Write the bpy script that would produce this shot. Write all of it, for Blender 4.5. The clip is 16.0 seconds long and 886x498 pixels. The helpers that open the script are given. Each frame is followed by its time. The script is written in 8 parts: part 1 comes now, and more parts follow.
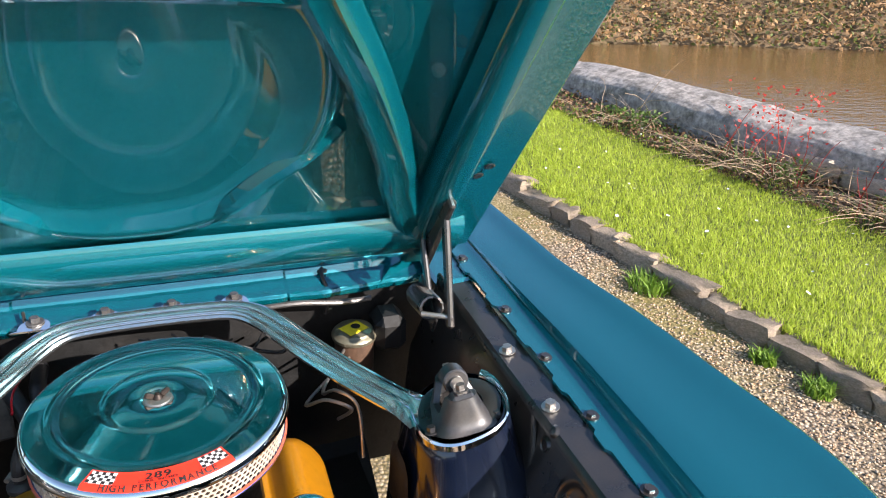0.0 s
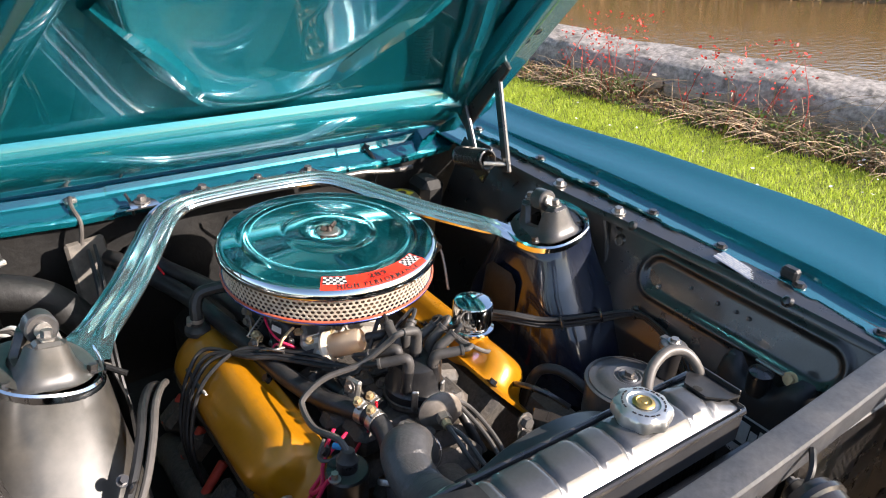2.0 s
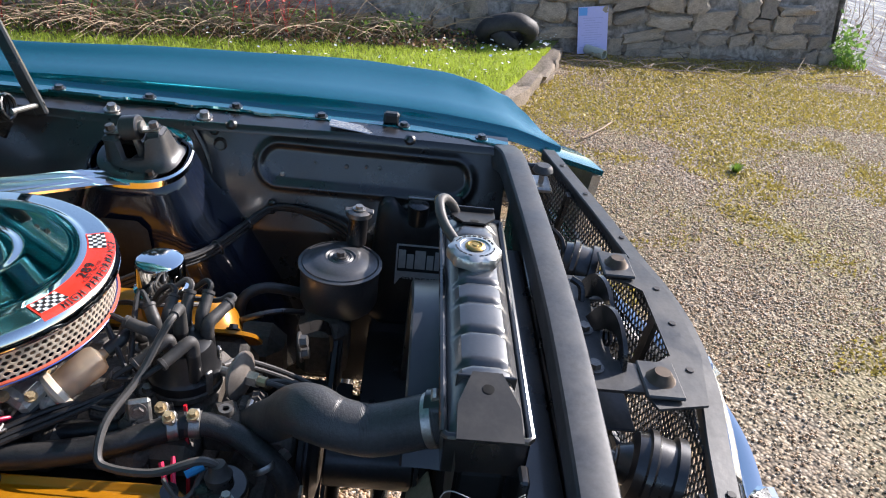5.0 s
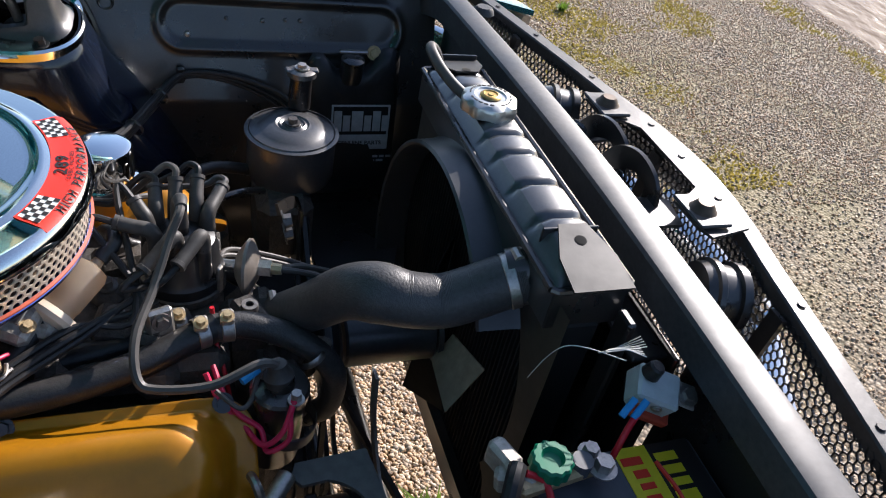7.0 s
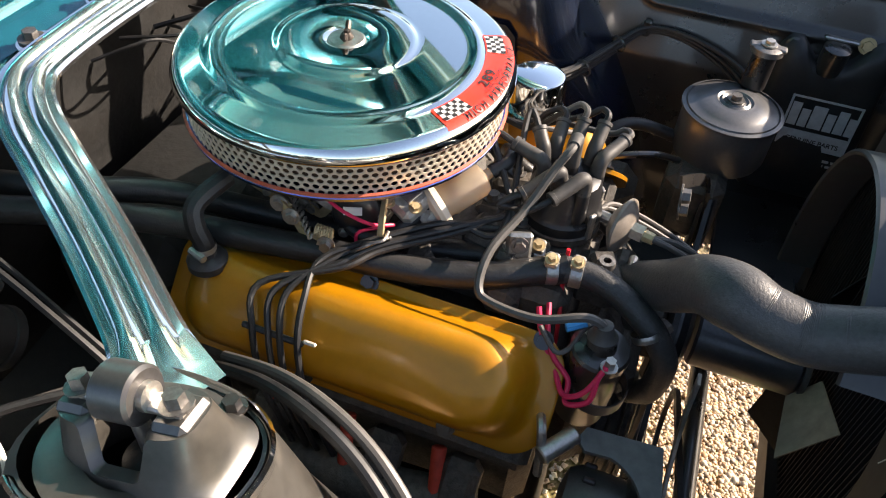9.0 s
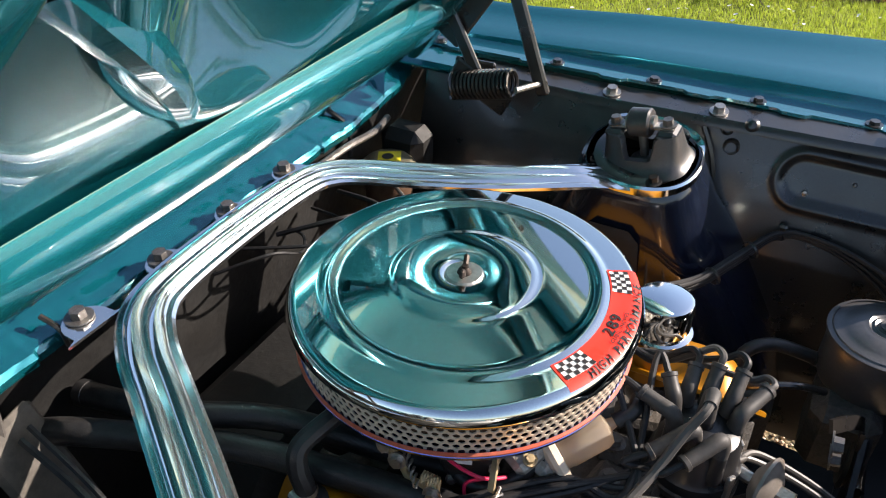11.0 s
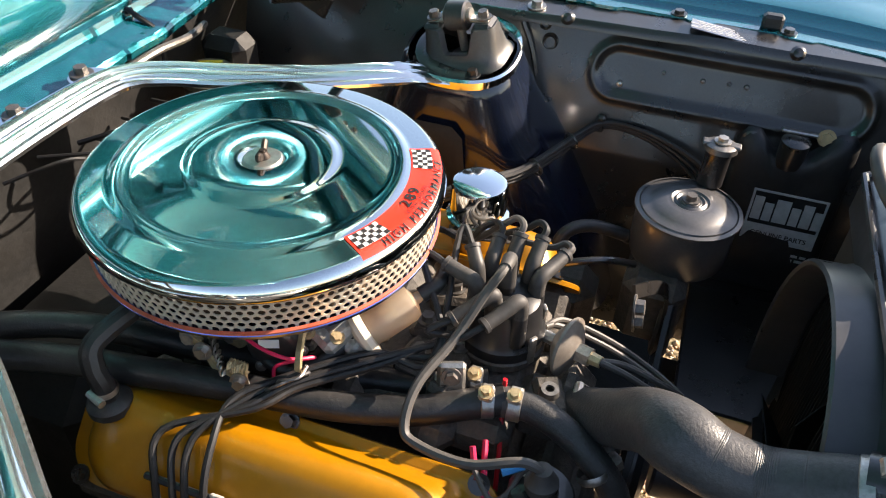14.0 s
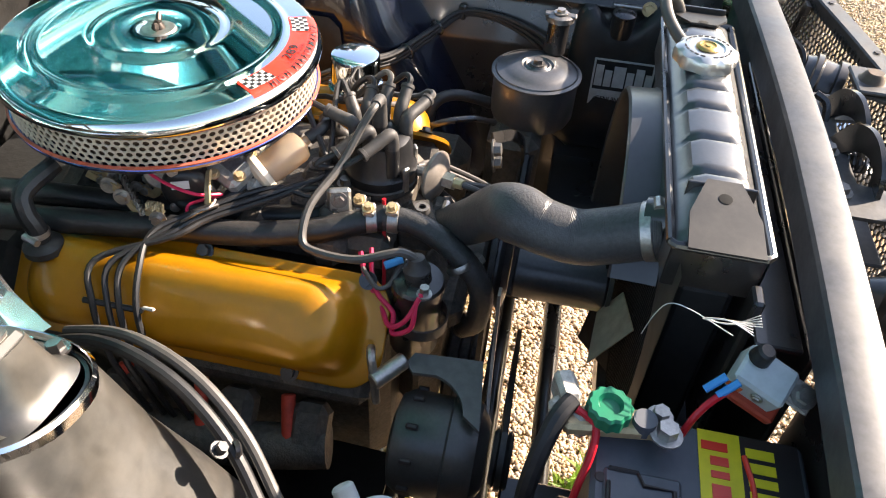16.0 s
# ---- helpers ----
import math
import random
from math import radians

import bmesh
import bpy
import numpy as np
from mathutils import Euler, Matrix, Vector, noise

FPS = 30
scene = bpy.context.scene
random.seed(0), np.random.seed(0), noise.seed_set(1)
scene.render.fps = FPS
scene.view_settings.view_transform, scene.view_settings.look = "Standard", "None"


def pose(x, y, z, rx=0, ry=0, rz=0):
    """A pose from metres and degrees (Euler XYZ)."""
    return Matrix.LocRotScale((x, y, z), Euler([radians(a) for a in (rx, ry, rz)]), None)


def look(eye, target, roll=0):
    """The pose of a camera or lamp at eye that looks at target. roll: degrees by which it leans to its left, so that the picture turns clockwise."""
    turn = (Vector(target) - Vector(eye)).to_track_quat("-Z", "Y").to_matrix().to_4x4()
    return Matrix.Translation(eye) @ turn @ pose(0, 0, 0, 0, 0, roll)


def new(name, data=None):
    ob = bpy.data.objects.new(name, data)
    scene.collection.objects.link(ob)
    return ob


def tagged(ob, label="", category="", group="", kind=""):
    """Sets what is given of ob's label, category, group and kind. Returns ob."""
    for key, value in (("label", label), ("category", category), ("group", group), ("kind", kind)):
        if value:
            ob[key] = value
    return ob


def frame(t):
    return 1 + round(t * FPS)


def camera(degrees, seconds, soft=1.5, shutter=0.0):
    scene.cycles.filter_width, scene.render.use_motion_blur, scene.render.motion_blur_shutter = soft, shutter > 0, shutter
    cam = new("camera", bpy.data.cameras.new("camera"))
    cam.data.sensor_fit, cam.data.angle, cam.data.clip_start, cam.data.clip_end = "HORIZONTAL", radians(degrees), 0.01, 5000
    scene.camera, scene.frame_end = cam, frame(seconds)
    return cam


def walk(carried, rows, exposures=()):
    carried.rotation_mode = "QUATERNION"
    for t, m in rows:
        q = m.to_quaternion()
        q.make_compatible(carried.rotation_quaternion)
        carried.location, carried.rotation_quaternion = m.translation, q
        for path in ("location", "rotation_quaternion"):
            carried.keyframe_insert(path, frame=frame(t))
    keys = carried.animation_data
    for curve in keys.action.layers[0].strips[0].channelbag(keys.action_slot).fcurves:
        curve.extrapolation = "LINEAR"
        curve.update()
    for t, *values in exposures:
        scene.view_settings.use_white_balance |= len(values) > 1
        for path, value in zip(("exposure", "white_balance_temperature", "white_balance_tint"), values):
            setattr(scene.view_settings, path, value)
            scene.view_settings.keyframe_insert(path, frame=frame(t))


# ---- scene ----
S = 0.93  # the car is drawn in its own units of 0.93 m, origin at the wing nut, x to its left side, y to its rear
CAR = pose(0, 0, 0.87, 6, 0, 0)  # the car stands nose down on the sloping gravel
cam = camera(61.1, 16.0, soft=1.1)
PATH = [  # seconds, eye, target, roll
    (0, (0.1006, -1.1675, 1.5169), (0.716, 0.6101, 0.8378), 0.31),
    (0.5, (0.001, -1.271, 1.4842), (0.5242, 0.5251, 0.7771), 0.42),
    (1, (-0.2412, -1.3401, 1.4406), (0.5097, 0.3715, 0.7289), 1.47),
    (1.5, (-0.41, -1.3115, 1.4017), (0.5718, 0.2627, 0.6547), 2.01),
    (2, (-0.5938, -1.206, 1.3872), (0.4892, 0.2874, 0.6144), 0.33),
    (2.5, (-0.6954, -1.1284, 1.3725), (0.5601, 0.1864, 0.5389), -0.50),
    (3, (-0.8196, -1.0302, 1.3832), (0.647, 0.0039, 0.5002), 0.24),
    (3.5, (-0.8471, -0.9149, 1.3807), (0.7051, -0.0471, 0.4654), -0.58),
    (4, (-0.8571, -0.789, 1.375), (0.7852, -0.1418, 0.4347), -0.52),
    (4.5, (-0.9059, -0.6815, 1.3851), (0.8218, -0.4294, 0.4096), 0.26),
    (5, (-0.8354, -0.6441, 1.3751), (0.8885, -0.6591, 0.3613), 0.49),
    (5.2, (-0.8034, -0.6187, 1.3651), (0.9072, -0.7097, 0.3329), 0.75),
    (7.3, (-0.7353, -0.3235, 1.3166), (0.676, -0.8777, 0.0124), 6.09),
    (7.5, (-0.7366, -0.3229, 1.311), (0.6833, -0.79, -0.0178), 5.47),
    (8, (-0.7267, -0.3642, 1.3012), (0.7209, -0.6033, -0.058), 3.57),
    (8.5, (-0.7182, -0.4268, 1.2881), (0.7337, -0.3066, -0.0821), 1.02),
    (9, (-0.7229, -0.4198, 1.2973), (0.6204, 0.1466, -0.0719), -3.16),
    (9.2, (-0.7271, -0.4043, 1.3004), (0.569, 0.3205, -0.0393), -4.75),
    (11.3, (-0.5758, -0.362, 1.3875), (0.8784, 0.5045, 0.3224), -6.15),
    (11.5, (-0.5558, -0.3739, 1.3955), (0.948, 0.443, 0.3605), -5.85),
    (12, (-0.531, -0.3956, 1.4098), (1.0397, 0.3499, 0.4214), -5.98),
    (12.5, (-0.5213, -0.4379, 1.3984), (1.0781, 0.2585, 0.4201), -6.68),
    (13, (-0.5459, -0.4615, 1.3613), (1.0398, 0.1875, 0.3296), -6.57),
    (13.5, (-0.5861, -0.4687, 1.3183), (0.9322, 0.1537, 0.1749), -5.60),
    (14, (-0.6046, -0.4658, 1.2963), (0.8544, 0.1363, 0.0679), -4.53),
    (14.5, (-0.6177, -0.4681, 1.2861), (0.8002, 0.1233, 0.0055), -4.44),
    (15, (-0.6592, -0.4846, 1.2705), (0.7318, 0.0777, -0.0519), -5.06),
    (15.5, (-0.7253, -0.5144, 1.2701), (0.6806, -0.029, -0.067), -4.95),
    (16, (-0.8162, -0.5654, 1.285), (0.6337, -0.2082, -0.0454), -3.79),
]
LIGHT = [(t, e, k, 17) for t, e, k in ((0.0, 1.4, 6350), (2.5, 1.5, 6700), (4.0, 1.4, 6600), (5.0, 1.1, 6050), (7.5, 0.85, 6200), (8.0, 1.25, 6500), (9.0, 1.7, 7300), (11.5, 1.1, 6700), (12.5, 1.25, 6700), (14.5, 1.85, 7500), (16.0, 2.1, 7300))]
walk(cam, [(t, look(eye, target, roll)) for t, eye, target, roll in PATH], LIGHT)

# ---- world, sun ----
SUN = Vector((0.588, -0.809, 0.0)).normalized() * math.cos(radians(23)) + Vector((0, 0, math.sin(radians(23))))
world = bpy.data.worlds.new("world")
scene.world = world
world.use_nodes = True
wn = world.node_tree.nodes
sky = wn.new("ShaderNodeTexSky")
sky.sky_type, sky.sun_disc = "NISHITA", False
sky.sun_elevation, sky.sun_rotation = radians(23), math.atan2(SUN.x, SUN.y)
sky.air_density, sky.dust_density, sky.ozone_density = 1.0, 0.6, 1.2
world.node_tree.links.new(sky.outputs[0], wn["Background"].inputs[0])
wn["Background"].inputs[1].default_value = 0.11
lamp = bpy.data.lights.new("sun", "SUN")
lamp.energy, lamp.angle, lamp.color = 5.0, radians(0.53), (1.0, 0.93, 0.82)
sun = new("sun", lamp)
sun.matrix_world = look(SUN * 30, (0, 0, 0))


# ---- materials ----
def mat(name, color, rough=0.5, metal=0.0, coat=0.0, grain=0.0, grain_scale=60.0, dirt=0.0, dirt_color=(0.25, 0.2, 0.15), dirt_scale=6.0,
        bump=0.0, bump_scale=120.0, rough_var=0.12, vary=0.0, transmission=0.0, ior=1.45, spec=0.5, coat_rough=0.04, island=False):
    """A principled surface with fine grain, large stains, uneven gloss and relief, all in object space."""
    m = bpy.data.materials.new(name)
    m.use_nodes = True
    n, l = m.node_tree.nodes, m.node_tree.links
    b = n["Principled BSDF"]
    b.inputs["Metallic"].default_value = metal
    b.inputs["Coat Weight"].default_value, b.inputs["Coat Roughness"].default_value = coat, coat_rough
    b.inputs["Transmission Weight"].default_value, b.inputs["IOR"].default_value = transmission, ior
    b.inputs["Specular IOR Level"].default_value = spec
    tc = n.new("ShaderNodeTexCoord")

    def tex(scale, detail=4.0, rough_=0.6):
        t = n.new("ShaderNodeTexNoise")
        t.inputs["Scale"].default_value, t.inputs["Detail"].default_value, t.inputs["Roughness"].default_value = scale, detail, rough_
        l.new(tc.outputs["Object"], t.inputs["Vector"])
        return t

    def remap(src, a, c, lo, hi):
        r = n.new("ShaderNodeMapRange")
        r.inputs[1].default_value, r.inputs[2].default_value, r.inputs[3].default_value, r.inputs[4].default_value = a, c, lo, hi
        l.new(src, r.inputs[0])
        return r.outputs[0]

    def mix(fac, a, c, blend="MIX"):
        x = n.new("ShaderNodeMix")
        x.data_type, x.blend_type = "RGBA", blend
        for sock, v in ((x.inputs[0], fac), (x.inputs[6], a), (x.inputs[7], c)):
            if isinstance(v, bpy.types.NodeSocket):
                l.new(v, sock)
            else:
                sock.default_value = v
        return x.outputs[2]

    col = (*color, 1)
    fine = tex(grain_scale)
    if grain:
        dark = tuple(c * (1 - grain) for c in color) + (1,)
        light = tuple(min(1, c * (1 + grain)) for c in color) + (1,)
        col = mix(remap(fine.outputs[0], 0.3, 0.7, 0, 1), dark, light)
    if vary:
        if island:
            g = n.new("ShaderNodeNewGeometry")
            rnd = g.outputs["Random Per Island"]
        else:
            g = n.new("ShaderNodeObjectInfo")
            rnd = g.outputs["Random"]
        col = mix(1.0, col, mix(rnd, (1 - vary, 1 - vary, 1 - vary * 0.9, 1), (1 + vary, 1 + vary * 0.9, 1 + vary * 0.8, 1)), "MULTIPLY")
    if dirt:
        big = tex(dirt_scale, 6.0, 0.65)
        col = mix(remap(big.outputs[0], 0.45, 0.72, 0, dirt), col, (*dirt_color, 1))
    if isinstance(col, tuple):
        b.inputs["Base Color"].default_value = col
    else:
        l.new(col, b.inputs["Base Color"])
    rn = tex(14.0, 5.0)
    l.new(remap(rn.outputs[0], 0.3, 0.7, max(0.01, rough - rough_var * rough), min(1.0, rough + rough_var)), b.inputs["Roughness"])
    if bump:
        bn = n.new("ShaderNodeBump")
        bn.inputs["Strength"].default_value, bn.inputs["Distance"].default_value = bump, 0.004
        bt = tex(bump_scale)
        l.new(bt.outputs[0], bn.inputs["Height"])
        l.new(bn.outputs[0], b.inputs["Normal"])
    return m


TEAL = mat("teal_paint", (0.0, 0.150, 0.190), 0.24, 0.6, 1.0, 0.05, 900, rough_var=0.02, coat_rough=0.006)
TEAL.node_tree.nodes["Principled BSDF"].inputs["Coat IOR"].default_value = 1.6
BLACK = mat("black_enamel", (0.018, 0.0165, 0.016), 0.26, 0.0, 0.5, 0.3, 300, 0.18, (0.10, 0.07, 0.045), 7, 0.05, 30, 0.14, coat_rough=0.10, spec=0.7)
# unlit tower's black, with the sky's blue reflection put into the colour
SHADE_GLOSS = mat("sky_tinted_gloss_black", (0.004, 0.007, 0.017), 0.16, 0.0, 0.8, 0.2, 300, 0.03, (0.05, 0.045, 0.045), 7, 0.02, 20, 0.1, coat_rough=0.05, spec=0.6)
SATIN = mat("satin_black", (0.026, 0.026, 0.028), 0.36, 0.0, 0.25, 0.3, 200, 0.30, (0.13, 0.105, 0.08), 8, 0.03, 60, 0.16, coat_rough=0.25, spec=0.8)
GREASE = mat("greasy_iron", (0.062, 0.056, 0.050), 0.55, 0.2, 0.0, 0.4, 120, 0.6, (0.14, 0.105, 0.07), 12, 0.5, 160)
CHROME = mat("chrome", (0.80, 0.82, 0.83), 0.06, 1.0, 0.0, 0.0, 60, 0.06, (0.5, 0.48, 0.45), 9, rough_var=0.05)
# sunlit tower's copy of the black: dust, plus sun sheen lightened into the colour
SUNLIT_DUSTBLACK = mat("dusty_sunlit_black", (0.030, 0.028, 0.025), 0.36, 0.0, 0.3, 0.3, 90, 0.5, (0.085, 0.073, 0.057), 9, 0.12, 9, 0.2, spec=0.9, coat_rough=0.3)
# brace chrome, kept slightly diffuse to whiten it in place of sky reflection
BEAM = mat("whitened_chrome", (0.80, 0.81, 0.82), 0.075, 0.97, 0.0, 0.0, 60, 0.10, (0.55, 0.53, 0.50), 12, rough_var=0.06)
RAILM = mat("worn_rail", (0.032, 0.032, 0.033), 0.40, 0.1, 0.0, 0.3, 120, 0.3, (0.12, 0.105, 0.09), 12, 0.12, 30, 0.2, spec=0.7)
STEEL = mat("zinc_steel", (0.45, 0.43, 0.40), 0.33, 0.9, 0.0, 0.15, 200, 0.35, (0.22, 0.17, 0.12), 30, 0.2, 200)
BOLTM = mat("bolt_steel", (0.20, 0.19, 0.18), 0.38, 0.8, 0.0, 0.2, 200, 0.4, (0.10, 0.07, 0.05), 60, 0.2, 300)
ALLOY = mat("dull_alloy", (0.48, 0.45, 0.40), 0.5, 0.45, 0.0, 0.2, 150, 0.5, (0.20, 0.15, 0.10), 25, 0.4, 200)
BRASSY = mat("zinc_gold", (0.55, 0.42, 0.24), 0.4, 0.55, 0.0, 0.2, 120, 0.4, (0.2, 0.14, 0.08), 30, 0.3, 200)
GOLD = mat("gold_paint", (0.44, 0.180, 0.004), 0.30, 0.3, 0.4, 0.06, 60, 0.30, (0.30, 0.13, 0.01), 7, 0.03, 60, 0.1, coat_rough=0.12)
RUBBER = mat("rubber", (0.014, 0.014, 0.015), 0.36, 0.0, 0.0, 0.3, 150, 0.3, (0.11, 0.10, 0.09), 14, 0.15, 250)
RUBBER_WORN = mat("worn_rubber", (0.048, 0.047, 0.048), 0.40, 0.0, 0.0, 0.25, 200, 0.3, (0.12, 0.11, 0.10), 12, 0.2, 300)
CORDED = mat("corded_rubber", (0.034, 0.033, 0.033), 0.42, 0.0, 0.0, 0.3, 200, 0.4, (0.12, 0.11, 0.10), 16, 0.25, 300)
CABLE = mat("cable_black", (0.010, 0.010, 0.011), 0.48, 0.0, 0.0, 0.2, 120, 0.15, (0.10, 0.09, 0.08), 30)
BOOT = mat("boot_grey", (0.040, 0.037, 0.035), 0.55, 0.0, 0.0, 0.2, 120, 0.3, (0.14, 0.12, 0.10), 40)
BAKELITE = mat("bakelite", (0.012, 0.012, 0.013), 0.3, 0.0, 0.0, 0.2, 120, 0.1, (0.07, 0.06, 0.05), 30)
RED = mat("red_label", (0.80, 0.035, 0.015), 0.35, 0.0, 0.2)
INK = mat("black_ink", (0.02, 0.015, 0.015), 0.45)
DARKRED = mat("dark_red_ink", (0.16, 0.01, 0.01), 0.4)
WHITE = mat("white_ink", (0.75, 0.75, 0.73), 0.45)
GREYINK = mat("grey_ink", (0.40, 0.41, 0.42), 0.5, grain=0.15)
REDWIRE = mat("red_wire", (0.50, 0.01, 0.02), 0.35)
PINKWIRE = mat("pink_wire", (0.65, 0.02, 0.08), 0.35)
BLUEWIRE = mat("blue_wire", (0.02, 0.25, 0.55), 0.35)
WHITEWIRE = mat("white_wire", (0.65, 0.64, 0.60), 0.4)
GREYWIRE = mat("grey_wire", (0.075, 0.068, 0.062), 0.45, grain=0.15)
YELLOW = mat("yellow_label", (0.75, 0.60, 0.02), 0.45, grain=0.08)
GREEN = mat("green_plastic", (0.0, 0.16, 0.08), 0.35, grain=0.1)
GREYPLASTIC = mat("grey_plastic", (0.07, 0.078, 0.095), 0.42, grain=0.12, dirt=0.2, dirt_color=(0.18, 0.17, 0.16))
DARKPLASTIC = mat("dark_plastic", (0.025, 0.027, 0.033), 0.4, grain=0.12, dirt=0.2, dirt_color=(0.1, 0.1, 0.1))
PALE = mat("pale_plastic", (0.45, 0.50, 0.50), 0.4, grain=0.08, dirt=0.2)
PAPERF = mat("filter_paper", (0.55, 0.45, 0.32), 0.8, grain=0.15, grain_scale=90)
SCREEN = mat("screen_tin", (0.62, 0.55, 0.45), 0.38, 0.45, grain=0.1, dirt=0.25, dirt_color=(0.5, 0.3, 0.2), dirt_scale=12)
AMBER = mat("amber_glass", (0.98, 0.84, 0.66), 0.10, 0.0, 0.4, 0.10, 30, transmission=0.8)
AMBER.node_tree.nodes["Principled BSDF"].inputs["Transmission Weight"].default_value = 0.55
glow_ = AMBER.node_tree.nodes.new("ShaderNodeBsdfTranslucent")
glow_.inputs[0].default_value = (0.95, 0.66, 0.40, 1)
half_ = AMBER.node_tree.nodes.new("ShaderNodeMixShader")
half_.inputs[0].default_value = 0.42
AMBER.node_tree.links.new(AMBER.node_tree.nodes["Principled BSDF"].outputs[0], half_.inputs[1])
AMBER.node_tree.links.new(glow_.outputs[0], half_.inputs[2])
AMBER.node_tree.links.new(half_.outputs[0], AMBER.node_tree.nodes["Material Output"].inputs[0])
PLATE = mat("plate_metal", (0.20, 0.225, 0.28), 0.38, 0.3, grain=0.1)
DUSTY = mat("dusty_panel", (0.075, 0.067, 0.058), 0.6, 0.0, 0.0, 0.25, 60, 0.5, (0.28, 0.24, 0.19), 9, 0.2, 60)
# near-black: the shade deep in the bay is put into this colour
SHADED_BLACK = mat("shaded_black", (0.009, 0.009, 0.009), 0.55, 0.0, 0.0, 0.3, 80, 0.15, (0.045, 0.038, 0.031), 6, 0.3, 60)
BRASS = mat("brass", (0.55, 0.36, 0.12), 0.35, 1.0, grain=0.1)
RUST = mat("rust_red_boot", (0.42, 0.04, 0.02), 0.6, grain=0.25)


# ---- building tools ----
class MB:
    """Vertices and faces of one mesh."""

    def __init__(self):
        self.v, self.f = [], []

    def add(self, vs, fs, m=None):
        k = len(self.v)
        self.v += [tuple(m @ Vector(p)) for p in vs] if m else [tuple(p) for p in vs]
        self.f += [tuple(i + k for i in f) for f in fs]
        return self

    def box(self, c, s, bevel=0.0, m=None):
        x, y, z = (a / 2 for a in s)
        b = min(bevel, x * 0.98, y * 0.98, z * 0.98)
        t = Matrix.Translation(c) @ (m or Matrix())
        if b <= 0:
            vs = [(i * x, j * y, k * z) for i in (-1, 1) for j in (-1, 1) for k in (-1, 1)]
            return self.add(vs, [(0, 1, 3, 2), (4, 6, 7, 5), (0, 4, 5, 1), (2, 3, 7, 6), (0, 2, 6, 4), (1, 5, 7, 3)], t)
        vs, at = [], {}
        for i in (-1, 1):
            for j in (-1, 1):
                for k in (-1, 1):
                    for ax in range(3):
                        at[i, j, k, ax] = len(vs)
                        e = [i * (x - b), j * (y - b), k * (z - b)]
                        e[ax] = (i * x, j * y, k * z)[ax]
                        vs.append(e)
        fs = []
        for sgn in (-1, 1):
            fs += [[at[sgn, -1, -1, 0], at[sgn, 1, -1, 0], at[sgn, 1, 1, 0], at[sgn, -1, 1, 0]][::sgn]]
            fs += [[at[-1, sgn, -1, 1], at[-1, sgn, 1, 1], at[1, sgn, 1, 1], at[1, sgn, -1, 1]][::sgn]]
            fs += [[at[-1, -1, sgn, 2], at[1, -1, sgn, 2], at[1, 1, sgn, 2], at[-1, 1, sgn, 2]][::sgn]]
            for s2 in (-1, 1):
                fs += [[at[sgn, s2, -1, 0], at[sgn, s2, 1, 0], at[sgn, s2, 1, 1], at[sgn, s2, -1, 1]]]
                fs += [[at[sgn, -1, s2, 0], at[sgn, 1, s2, 0], at[sgn, 1, s2, 2], at[sgn, -1, s2, 2]]]
                fs += [[at[-1, sgn, s2, 1], at[1, sgn, s2, 1], at[1, sgn, s2, 2], at[-1, sgn, s2, 2]]]
                for s3 in (-1, 1):
                    fs += [[at[sgn, s2, s3, a] for a in range(3)]]
        return self.add(vs, fs, t)

    def loft(self, rings, closed=True, caps=(True, True)):
        n, vs = len(rings[0]), [p for r in rings for p in r]
        fs = []
        for i in range(len(rings) - 1):
            for j in range(n if closed else n - 1):
                a, b = i * n + j, i * n + (j + 1) % n
                fs.append((a, b, b + n, a + n))
        if closed and caps[0]:
            fs.append(tuple(range(n))[::-1])
        if closed and caps[1]:
            fs.append(tuple(range((len(rings) - 1) * n, len(rings) * n)))
        return self.add(vs, fs)

    def lathe(self, prof, c=(0, 0, 0), axis=(0, 0, 1), seg=32, caps=(False, False)):
        q = Vector((0, 0, 1)).rotation_difference(Vector(axis).normalized()).to_matrix()
        rings = []
        for r, z in prof:
            rings.append([Vector(c) + q @ Vector((r * math.cos(a), r * math.sin(a), z)) for a in (2 * math.pi * i / seg for i in range(seg))])
        return self.loft(rings, True, caps)

    def cyl(self, p0, p1, r0, r1=None, seg=16, bevel=0.0):
        p0, p1 = Vector(p0), Vector(p1)
        h, r1 = (p1 - p0).length, r0 if r1 is None else r1
        b = min(bevel, h / 3, r0 * 0.8, r1 * 0.8)
        prof = [(r0 - b, 0), (r0, b), (r1, h - b), (r1 - b, h)] if b > 0 else [(r0, 0), (r1, h)]
        return self.lathe(prof, p0, p1 - p0, seg, (True, True))

    def tube(self, pts, r, seg=8, smooth=6, caps=True, rib=0.0, ribs=0):
        pts = path(pts, smooth)
        if ribs:
            pts = path(pts, max(1, ribs // max(1, len(pts) - 1)), line=True)
        rings, up = [], None
        for i, p in enumerate(pts):
            d = (pts[min(i + 1, len(pts) - 1)] - pts[max(i - 1, 0)]).normalized()
            if up is None:
                up = d.orthogonal().normalized()
            up = (up - d * up.dot(d)).normalized()
            w = d.cross(up)
            rr = (r(i / (len(pts) - 1)) if callable(r) else r) + (rib if i % 2 else 0)
            rings.append([p + (up * math.cos(a) + w * math.sin(a)) * rr for a in (2 * math.pi * k / seg for k in range(seg))])
        return self.loft(rings, True, (caps, caps))

    def sweep(self, pts, prof, up=(0, 0, 1), smooth=6, closed=False):
        """A profile of (across, up) swept along points."""
        pts = path(pts, smooth)
        rings, u = [], Vector(up)
        for i, p in enumerate(pts):
            d = (pts[min(i + 1, len(pts) - 1)] - pts[max(i - 1, 0)]).normalized()
            w = d.cross(u).normalized()
            v = w.cross(d)
            rings.append([p + w * a + v * b for a, b in prof])
